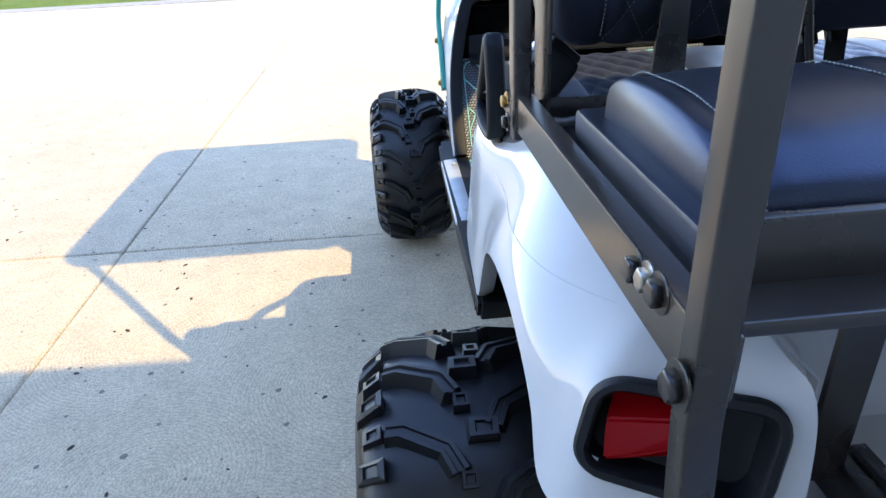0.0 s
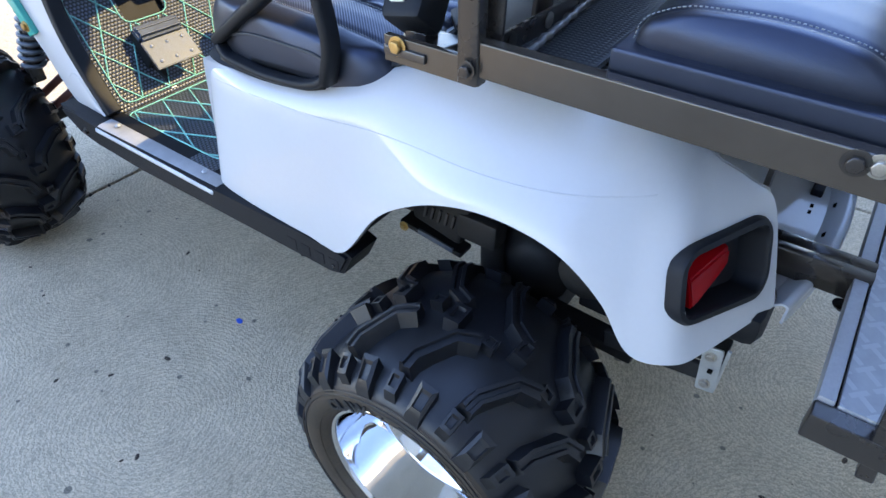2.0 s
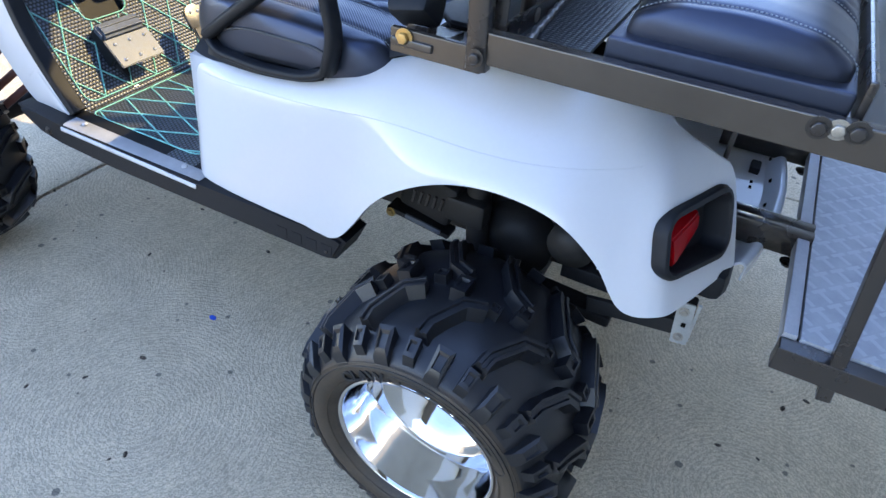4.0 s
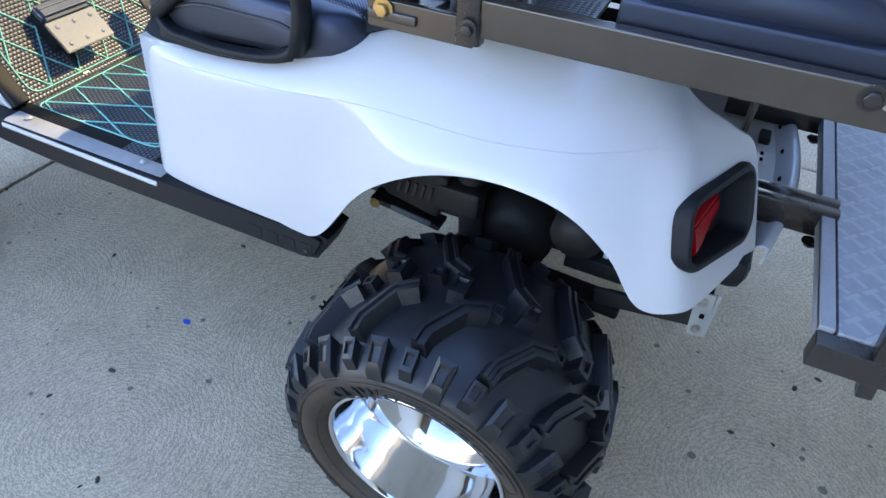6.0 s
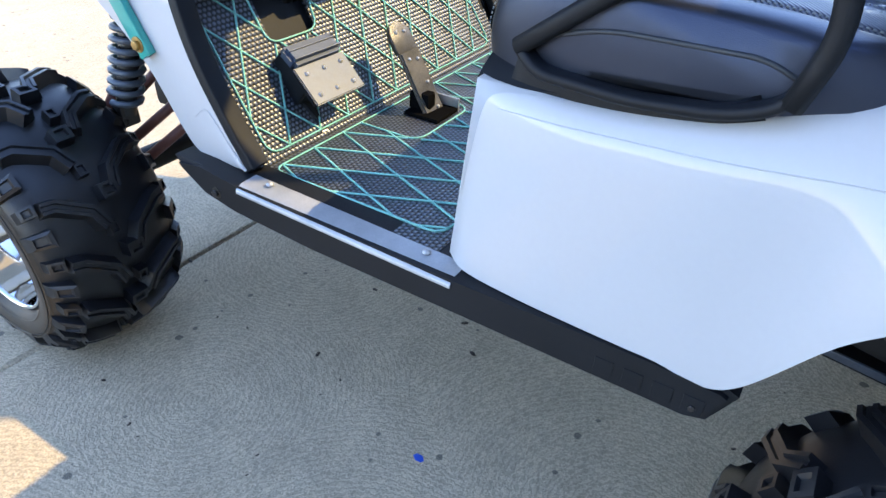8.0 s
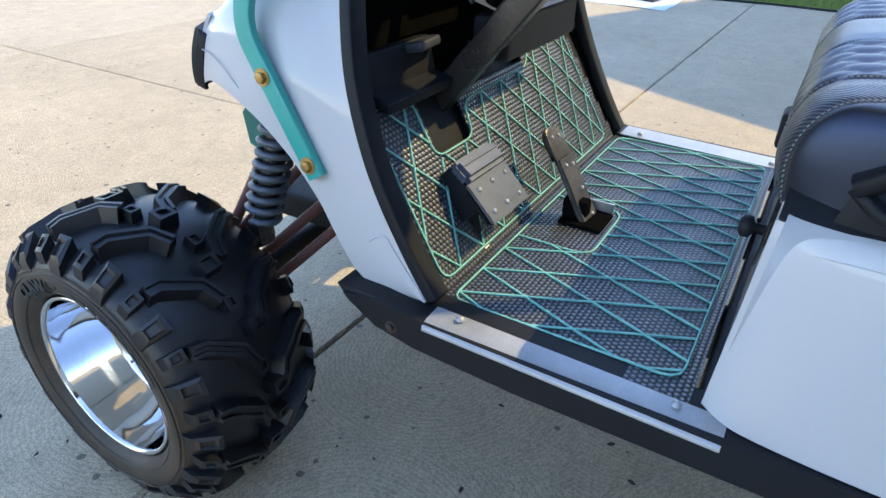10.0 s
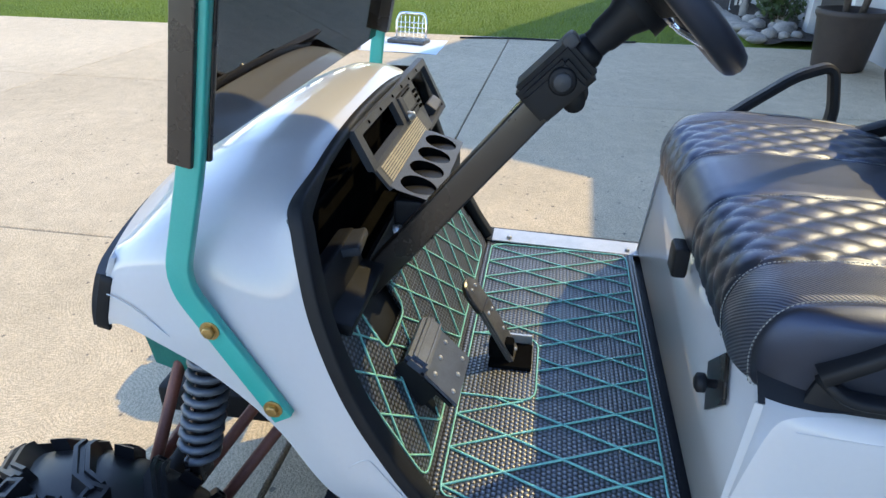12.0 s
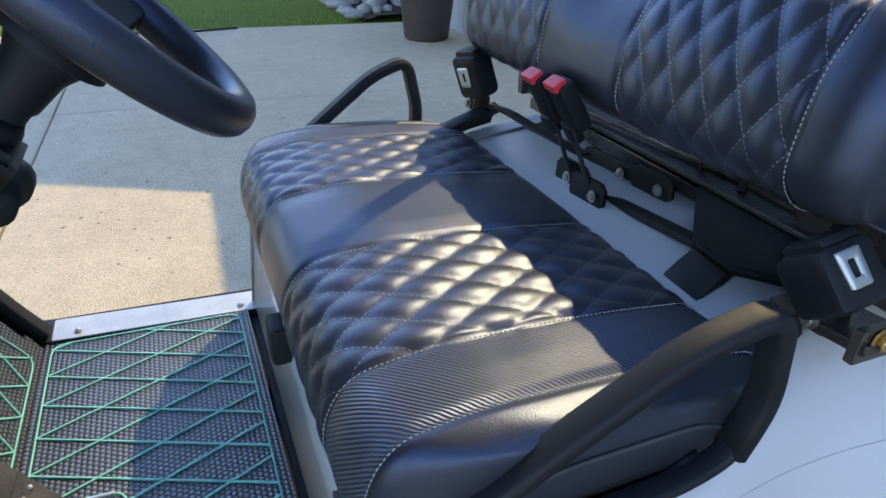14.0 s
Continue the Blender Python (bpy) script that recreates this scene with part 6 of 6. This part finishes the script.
for x, y, turn in ((TYRE_X, 0.0, 0), (TYRE_X + 0.010, 1.630, 0), (-TYRE_X, 0.0, 180), (-TYRE_X - 0.010, 1.630, 180)):
    hold = new("wheel")
    hold.parent = cart
    hold.location, hold.rotation_euler = (x, y, TYRE_Z), (radians(23 * (y + 1)), 0, radians(turn))
    tagged(hold, "knobbly black off-road tyre on a polished rim")
    for name, me in zip(("tyre", "sidewall", "tread", "rim"), ME):
        ob = new(name, me)
        ob.parent = hold
    letters("CLAW", 0.182, hold, 0.030, -0.52 - radians(23 * (y + 1)))
    sidewall_marks(hold, -0.52 - radians(23 * (y + 1)))
    # the rear tyres are broader and sit lower than the front ones
    if y < 1:
        hold.location.z = TYRE_Z - 0.017
        for ob in hold.children:
            if not ob.name.startswith("rim"):
                ob.scale, ob.location = (1.20, 0.975, 0.975), (0.029, 0, 0)


# ---- floor mats lying in the cart ----
def mat_piece(name, label, x0, x1, place, lines, cut=None):
    """A mat in its own plane: place(x, t, h) with t in metres from its crease."""
    t = thing(name, label, "floor mat", "cart floor mats")
    b = bmesh.new()
    sheet(b, lambda u, v: place(x0 + (x1 - x0) * u, -0.003 + (lines["len"] + 0.003) * v, 0.006), 60, 24, 0.006, uvfn=lambda u, v: (x0 + (x1 - x0) * u, lines["len"] * v), flip=lines["flip"])
    if cut:
        for f in list(b.faces):
            c = f.calc_center_median()
            if cut(c):
                b.faces.remove(f)
    part("mat_base", b, MAT, t)

    def strip(pts, name="inlay"):
        q = bmesh.new()
        sweep(q, [place(x, s, 0.0075) for x, s in pts], rect(0.0030, 0.003), up=place(0, 0, 1) - place(0, 0, 0))
        part(name, q, TEALINE, t)

    return t, strip


def floor_place(x, t, h):
    return Vector((x, 1.118 - t, 0.4655 + h + 0.004 * (1.118 - t - 0.75) / 0.37))


SL = Vector((0, 0.150, 0.275)).normalized()
SN = Vector((0, -0.275, 0.150)).normalized()


def slope_place(x, t, h):
    return Vector((x, 1.124, 0.468)) + SL * t + SN * h


def clip(p, q, x0, x1):
    """The stretch of a line of pairs between x0 and x1."""
    if p[0] > q[0]:
        p, q = q, p
    if q[0] <= x0 or p[0] >= x1:
        return None
    d = q[0] - p[0]
    f0, f1 = max(0.0, (x0 - p[0]) / d) if d > 1e-9 else 0, min(1.0, (x1 - p[0]) / d) if d > 1e-9 else 1
    return [(p[0] + d * f, p[1] + (q[1] - p[1]) * f) for f in (f0, f1)]


mat, strip = mat_piece("floor_mat", "dark honeycomb rubber mat with turquoise lines on the cart floor", -0.478, 0.452, floor_place, {"len": 0.385, "flip": True})
X0, X1, T0, T1, GAP = -0.440, 0.428, 0.012, 0.366, 0.083
strip(fillet([(X0 + 0.0, T0, 0), (X1, T0, 0), (X1, T1, 0), (X0, T1, 0), (X0, T0, 0)], 0.03, 3) and [(p.x, p.y) for p in fillet([(X0 + 0.05, T0, 0), (X1, T0, 0), (X1, T1, 0), (X0, T1, 0), (X0, T0, 0), (X0 + 0.05, T0, 0)], 0.03, 3)], "border")
hole = (-0.195, 0.005, 0.152)
for k in range(-3, 14):
    x = X0 + 0.022 + GAP * k
    for x2 in (x - 0.142, x + 0.166):
        seg = clip((x, T0), (x2, T1), X0, X1)
        if seg:
            # the pedal's opening stays clear of lines
            pts = [(seg[0][0] + (seg[1][0] - seg[0][0]) * f, seg[0][1] + (seg[1][1] - seg[0][1]) * f) for f in (k / 60 for k in range(61))]
            run = []
            for p in pts + [(0.0, 0.0)]:
                if p != (0.0, 0.0) and not (hole[0] < p[0] < hole[1] and p[1] < hole[2]):
                    run.append(p)
                else:
                    if len(run) > 3:
                        strip([run[0], run[-1]])
                    run = []
strip([(p.x, p.y) for p in fillet([(hole[0], T0, 0), (hole[0], hole[2], 0), (hole[1], hole[2], 0), (hole[1], T0, 0)], 0.035, 4)], "border")

def toe_cut(c):
    t = (c - Vector((0, 1.124, 0.468))).dot(SL)
    side = 0.432 - 0.085 * (t / 0.32)
    return (-0.312 < c.x < -0.186 and t > 0.205) or (-0.19 < c.x < 0.10 and t > 0.286) or c.x > side


mat2, strip = mat_piece("toe_board_mat", "dark honeycomb rubber mat with turquoise lines on the toe board", -0.457, 0.440, slope_place, {"len": 0.322, "flip": False}, toe_cut)
S0, S1 = 0.022, 0.310
EDGE = [(0.0, S0), (-0.425, S0), (-0.432, S1), (-0.318, S1), (-0.316, 0.198), (-0.182, 0.198), (-0.178, 0.262), (0.105, 0.266), (0.140, S1), (0.330, S1), (0.373, S0), (0.0, S0)]
strip([(p.x, p.y) for p in fillet([(x, y, 0) for x, y in EDGE], 0.03, 4)], "border")


def inside(x, y):
    """Whether a point of the toe board lies within the mat's border line."""
    hit = False
    for (xa, ya), (xb, yb) in zip(EDGE, EDGE[1:]):
        if (ya > y) != (yb > y) and x < xa + (xb - xa) * (y - ya) / (yb - ya):
            hit = not hit
    return hit


for k in range(-3, 16):
    for lean in (0.118, -0.275):
        x = -0.455 + GAP * k
        run = []
        for i in range(81):
            f = i / 80
            p = (x + lean * f, S0 + 0.001 + (S1 - S0 - 0.002) * f)
            if inside(*p):
                run.append(p)
            if not inside(*p) or i == 80:
                if len(run) > 3:
                    strip([run[0], run[-1]])
                run = []

# ---- things on and by the driveway ----
bm = bmesh.new()
solid(bm, [(0.0, -0.011), (0.008, -0.004), (0.007, 0.009), (0.0, 0.013), (-0.007, 0.004), (-0.006, -0.008)], lambda x, y, h: (-0.503 + x, 0.749 + y, h), 0.0, 0.0012)
tagged(part("paint_chip", bm, BLUEBIT), "small bright blue chip lying on the concrete", "chip")

random.seed(4)
for k in range(150):
    x, y = random.uniform(-2.4, 0.1), random.uniform(-0.9, 2.2)
    r = 0.0018 + 0.0058 * random.random() ** 2
    bm = bmesh.new()
    lathe(bm, [(r, 0.0), (r * 0.8, r * 0.35), (0.0004, r * 0.45)], 7, pose(x, y, 0.0005, 0, 0, random.uniform(0, 360)) @ Matrix.Diagonal((1.5, 0.8, 1, 1)))
    tagged(part("grit", bm, SOIL), "dark crumb of dirt on the concrete", "grit", "driveway grit")


def wire_rack(x, y, turn, label):
    t = thing("wire_rack", label, "rack", "racks on the driveway edge", at=(x, y, 0))
    t.rotation_euler = (0, 0, radians(turn))
    b = bmesh.new()
    sweep(b, fillet([(-0.17, 0, 0.05), (-0.17, -0.03, 0.22), (-0.14, -0.05, 0.29), (0.14, -0.05, 0.29), (0.17, -0.03, 0.22), (0.17, 0, 0.05)], 0.05, 4), disc(0.014, 8), up=(0, 1, 0))
    part("hoop", b, CHROME, t, "bright metal hoop")
    for k in range(6):
        b = bmesh.new()
        sweep(b, [(-0.125 + 0.05 * k, -0.01, 0.05), (-0.125 + 0.05 * k, -0.04, 0.26)], disc(0.004, 6), up=(0, 1, 0))
        part("bar", b, CHROME, t)
    for z in (0.10, 0.15, 0.20):
        b = bmesh.new()
        sweep(b, [(-0.165, -0.02, z), (0.165, -0.02, z)], disc(0.005, 6))
        part("cross_bar", b, CHROME, t)
    b = bmesh.new()
    box(b, (0, 0.06, 0.025), (0.42, 0.20, 0.05), 0.015)
    part("base", b, STEEL, t, "black base")
    return t


wire_rack(5.42, 3.12, 84, "bright wire rack with a black base on concrete")
wire_rack(5.86, 2.48, 78, "bright wire rack with a black base on a pale sheet")
bm = bmesh.new()
sheet(bm, lambda u, v: (5.25 + 0.75 * u + 0.1 * v, 2.10 + 0.85 * v, 0.006 + 0.004 * math.sin(9 * u + 5 * v)), 10, 10, 0.003)
tagged(part("sheet", bm, PAPER), "pale blue plastic sheet spread on the concrete", "sheet")
bm = bmesh.new()
sweep(bm, fillet([(6.20, 2.0, 0.012), (6.30, 1.4, 0.012), (6.22, 0.6, 0.012), (6.35, 0.1, 0.012)], 0.3, 6), disc(0.010, 8))
tagged(part("hose", bm, PLASTIC), "thin black hose lying along the lawn edge", "hose")

# planter with a yucca
pot = thing("planter", "large brown round planter by the house", "planter", at=(5.45, -1.62, 0))
bm = bmesh.new()
lathe(bm, [(0.19, 0), (0.22, 0.02), (0.27, 0.44), (0.29, 0.47), (0.29, 0.52), (0.265, 0.52), (0.25, 0.46), (0.0005, 0.46)], 40)
part("body", bm, POTCLAY, pot)
bm = bmesh.new()
lathe(bm, [(0.0005, 0.475), (0.12, 0.47), (0.252, 0.462)], 24)
part("soil", bm, SOIL, pot)
yucca = thing("yucca_plant", "spiky green yucca growing in the planter", "plant", at=(5.45, -1.62, 0.47))
bm = bmesh.new()
for dx, dy, hh in ((0.03, 0.04, 0.34), (-0.07, -0.05, 0.22)):
    sweep(bm, [(dx, dy, 0), (dx * 1.3, dy * 1.2, hh * 0.5), (dx * 1.2, dy * 1.5, hh)], disc(0.03, 9), up=(1, 0, 0))
part("stem", bm, BARK, yucca)
random.seed(11)
for k in range(120):
    dx, dy, hh = ((0.04, 0.06, 0.34), (-0.08, -0.07, 0.22))[k % 2]
    a, el = random.uniform(0, 6.283), random.uniform(0.25, 1.5)
    L = random.uniform(0.34, 0.52)
    d = Vector((math.cos(a) * math.cos(el), math.sin(a) * math.cos(el), math.sin(el)))
    o = Vector((dx, dy, hh))
    bm = bmesh.new()
    pts = [o + d * L * f + Vector((0, 0, -0.12 * f * f * math.cos(el))) for f in (0, 0.35, 0.7, 1.0)]
    s = d.cross(Vector((0, 0, 1))).normalized()
    rows = [[bm.verts.new(p - s * w), bm.verts.new(p + Vector((0, 0, -0.004))), bm.verts.new(p + s * w)] for p, w in zip(pts, (0.012, 0.016, 0.011, 0.001))]
    ring_faces(bm, rows, False, False)
    part("leaf", bm, YUCCA, yucca)


# flower bed: mulch, edging stones, shrubs
bm = bmesh.new()
sheet(bm, lambda u, v: (6.6 + 6.4 * u, -1.30 - 0.75 * v, 0.0 + 0.05 * math.sin(math.pi * v) + 0.02 * noise.noise(Vector((u * 30, v * 6, 2)))), 60, 8)
tagged(part("flower_bed", bm, SOIL), "dark mulched flower bed along the house wall", "flower bed", kind="structure")


def rock(seed, r, flat=0.6):
    random.seed(seed)
    b = bmesh.new()
    bmesh.ops.create_icosphere(b, subdivisions=2, radius=r)
    off = Vector((seed * 3.1, seed * 1.7, 0))
    for v in b.verts:
        v.co *= 1 + 0.35 * noise.noise(v.co * (1.6 / r) + off)
        v.co.z *= flat
    return b


for k in range(24):
    random.seed(100 + k)
    x = 6.72 + 0.262 * k
    ob = part("edging_stone", rock(k, random.uniform(0.09, 0.13)), STONE, None, sharp=50)
    ob.location, ob.rotation_euler = (x, -1.24 - 0.004 * k, 0.03), (0, 0, random.uniform(0, 6))
    ob.scale = (1.35, 0.8, 0.75)
    tagged(ob, "rough grey-tan edging stone beside the bed", "stone", "edging stones")
for k in range(16):
    random.seed(300 + k)
    ob = part("bed_stone", rock(40 + k, random.uniform(0.06, 0.13), 0.8), STONE, None, sharp=50)
    ob.location = (random.uniform(6.75, 8.6), random.uniform(-1.9, -1.38), 0.06)
    tagged(ob, "rough tan stone lying in the mulch", "stone", "bed stones")


def shrub(x, y, r, h, seed, material=LEAF, dense=420):
    random.seed(seed)
    t = thing("shrub", "dark green leafy shrub in the flower bed", "shrub", "bed shrubs", at=(x, y, 0))
    st = bmesh.new()
    for k in range(6):
        a = k * 1.05 + random.random()
        sweep(st, [(0, 0, 0), (math.cos(a) * r * 0.4, math.sin(a) * r * 0.4, h * 0.45), (math.cos(a) * r * 0.7, math.sin(a) * r * 0.7, h * 0.8)], disc(0.008, 5), up=(0.3, 1, 0))
    part("stems", st, BARK, t)
    b = bmesh.new()
    for k in range(dense):
        a, cz = random.uniform(0, 6.283), random.uniform(-0.6, 1)
        rr = random.uniform(0.5, 1.0) * (1 + 0.25 * noise.noise(Vector((math.cos(a) * 2, math.sin(a) * 2, cz * 2 + seed))))
        p = Vector((math.cos(a) * r * rr * math.sqrt(1 - cz * cz), math.sin(a) * r * rr * math.sqrt(1 - cz * cz), h * 0.5 + h * 0.5 * cz * rr))
        d = Vector((random.gauss(0, 1), random.gauss(0, 1), random.gauss(0.4, 1))).normalized()
        s = d.cross(Vector((0.1, 0.2, 1))).normalized()
        L, w = random.uniform(0.04, 0.08), random.uniform(0.012, 0.022)
        q = [b.verts.new(p), b.verts.new(p + d * L * 0.5 + s * w), b.verts.new(p + d * L), b.verts.new(p + d * L * 0.5 - s * w)]
        b.faces.new(q)
    part("foliage", b, material, t, sharp=180)
    return t


shrub(7.75, -1.72, 0.27, 0.52, 1, dense=900)
shrub(8.35, -1.80, 0.20, 0.40, 2)
shrub(9.6, -1.75, 0.26, 0.50, 3)
shrub(10.6, -1.72, 0.30, 0.55, 4)
shrub(11.7, -1.72, 0.32, 0.48, 5)
shrub(12.5, -1.8, 0.28, 0.7, 6)
# slate sign with pale plain bars, small pale figures beside it
sign = thing("slate_sign", "small dark slate sign with pale marks in the bed", "sign", at=(9.0, -1.55, 0.03))
bm = bmesh.new()
solid(bm, rounded(0.26, 0.30, 0.04), lambda x, y, h: (h, x, 0.17 + y), -0.012, 0.012)
part("board", bm, SLATE, sign)
for k in range(3):
    bm = bmesh.new()
    box(bm, (-0.014, 0.06 - 0.06 * k, 0.12), (0.006, 0.036, 0.07), 0.003)
    part("bar", bm, CREAM, sign)
for k, (x, y, h) in enumerate(((9.15, -1.50, 0.40), (9.35, -1.66, 0.42), (8.55, -1.50, 0.34))):
    lamp = thing("garden_ornament", "small pale pointed garden ornament in the bed", "ornament", "garden ornaments", at=(x, y, 0.02))
    bm = bmesh.new()
    lathe(bm, [(0.05, 0), (0.055, h * 0.45), (0.035, h * 0.55), (0.04, h * 0.7), (0.0005, h)], 14)
    part("body", bm, CREAM if k < 2 else STONE, lamp)

# grass blades over the near lawn
random.seed(21)
bm = bmesh.new()
for k in range(15000):
    x, y = 6.45 + 7.0 * random.random() ** 1.4, random.uniform(-1.25, 9.0)
    h, a = random.uniform(0.02, 0.05), random.uniform(0, 6.283)
    dx, dy = math.cos(a) * 0.004, math.sin(a) * 0.004
    bm.faces.new([bm.verts.new(p) for p in ((x - dx, y - dy, -0.04), (x + dx, y + dy, -0.04), (x + random.gauss(0, 0.015), y + random.gauss(0, 0.015), -0.02 + h))])
GRASS = surface("grass_blade", (0.14, 0.21, 0.014), (0.27, 0.35, 0.035), (0.5, 0.7), 0, 1.5, 9.0, 0.0)
tagged(part("grass", bm, GRASS), "short mown green grass blades", "grass", kind="stuff")


# trees and brush beyond the pond
def tree(x, y, h, seed, material, crown=1.6, low=0.35, leaves=2400, label="small tree on the far pond bank"):
    random.seed(seed)
    t = thing("tree", label, "tree", "far bank trees", at=(x, y, 0.1))
    b, c = bmesh.new(), bmesh.new()
    sweep(b, [(0, 0, -0.3), (0.05, 0.03, h * 0.3), (-0.04, 0.08, h * 0.6)], disc(0.10 * h / 3, 10), up=(1, 0, 0))
    tips = []
    for k in range(9):
        a, z = k * 2.4 + random.random(), h * (low + 0.05 * k)
        tip = Vector((math.cos(a) * crown * random.uniform(0.4, 0.9), math.sin(a) * crown * random.uniform(0.4, 0.9), z + h * random.uniform(0.1, 0.4)))
        sweep(b, [(0, 0.05, z * 0.8), tip * 0.55 + Vector((0, 0, z * 0.38)), tip], disc(0.02 * h / 3, 6), up=(0.2, 1, 0))
        tips.append(tip)
    part("trunk", b, BARK, t)
    for k in range(leaves):
        o = random.choice(tips)
        p = o + Vector((random.gauss(0, 0.32), random.gauss(0, 0.32), random.gauss(0, 0.26))) * crown * 0.7
        d = Vector((random.gauss(0, 1), random.gauss(0, 1), random.gauss(0, 1))).normalized()
        s = d.orthogonal().normalized()
        L = random.uniform(0.06, 0.14) * (1.0 if h < 4 else 2.6)
        c.faces.new([c.verts.new(q) for q in (p, p + d * L * 0.5 + s * L * 0.3, p + d * L, p + d * L * 0.5 - s * L * 0.3)])
    part("crown", c, material, t, sharp=180)
    return t


tree(19.2, 4.6, 3.2, 1, DRYLEAF, 1.8, 0.10, 5200, "bushy tree with yellowing leaves at the water's edge")
tree(18.4, 5.6, 2.6, 2, LEAF, 1.7, 0.08, 4200)
tree(26, 12.0, 5.5, 3, LEAF, 2.0)
tree(30, 8.5, 6.0, 4, LEAF, 2.2)
tree(34, 17.0, 6.5, 5, LEAF, 2.4)
tree(40, 3.0, 7.0, 6, LEAF, 2.6)
tree(46, -4.0, 7.0, 7, LEAF, 2.8)
tree(24, 20.0, 6.0, 8, LEAF, 2.4)
tree(22, 28.0, 6.0, 9, LEAF, 2.4)
tree(21.5, 8.6, 6.0, 10, LEAF, 2.6)
tree(23.0, 10.4, 6.5, 11, LEAF, 2.6)
# dark leaves added to stand for tree shade on the steep far bank
bm = bmesh.new()
random.seed(78)
for k in range(5200):
    y = random.uniform(5.0, 24.0)
    p = Vector((shore(y)[1] + random.uniform(-0.15, 1.3), y, 0))
    p.z = -0.22 + 0.30 * (p.x - shore(y)[1]) + abs(random.gauss(0, 0.10))
    d = Vector((random.gauss(0, 1), random.gauss(0, 1), random.gauss(0, 1))).normalized()
    s = d.orthogonal().normalized()
    L = random.uniform(0.06, 0.16)
    bm.faces.new([bm.verts.new(q) for q in (p, p + d * L * 0.5 + s * L * 0.3, p + d * L, p + d * L * 0.5 - s * L * 0.3)])
tagged(part("brush", bm, LEAF, sharp=180), "low dark brush added in place of shade on the far pond bank", "brush", kind="stuff")
bm = bmesh.new()
random.seed(77)
for k in range(2600):
    y = random.uniform(-14, 26)
    x = shore(y)[1] + abs(random.gauss(0, 0.25))
    h = random.uniform(0.08, 0.30)
    a = random.uniform(0, 6.283)
    bm.faces.new([bm.verts.new(p) for p in ((x, y, -0.25), (x + math.cos(a) * 0.03, y + math.sin(a) * 0.03, -0.25), (x + random.gauss(0, 0.06), y + random.gauss(0, 0.06), h - 0.15))])
tagged(part("reeds", bm, DRYLEAF), "dry reeds and grass along the far bank", "reeds", kind="stuff")
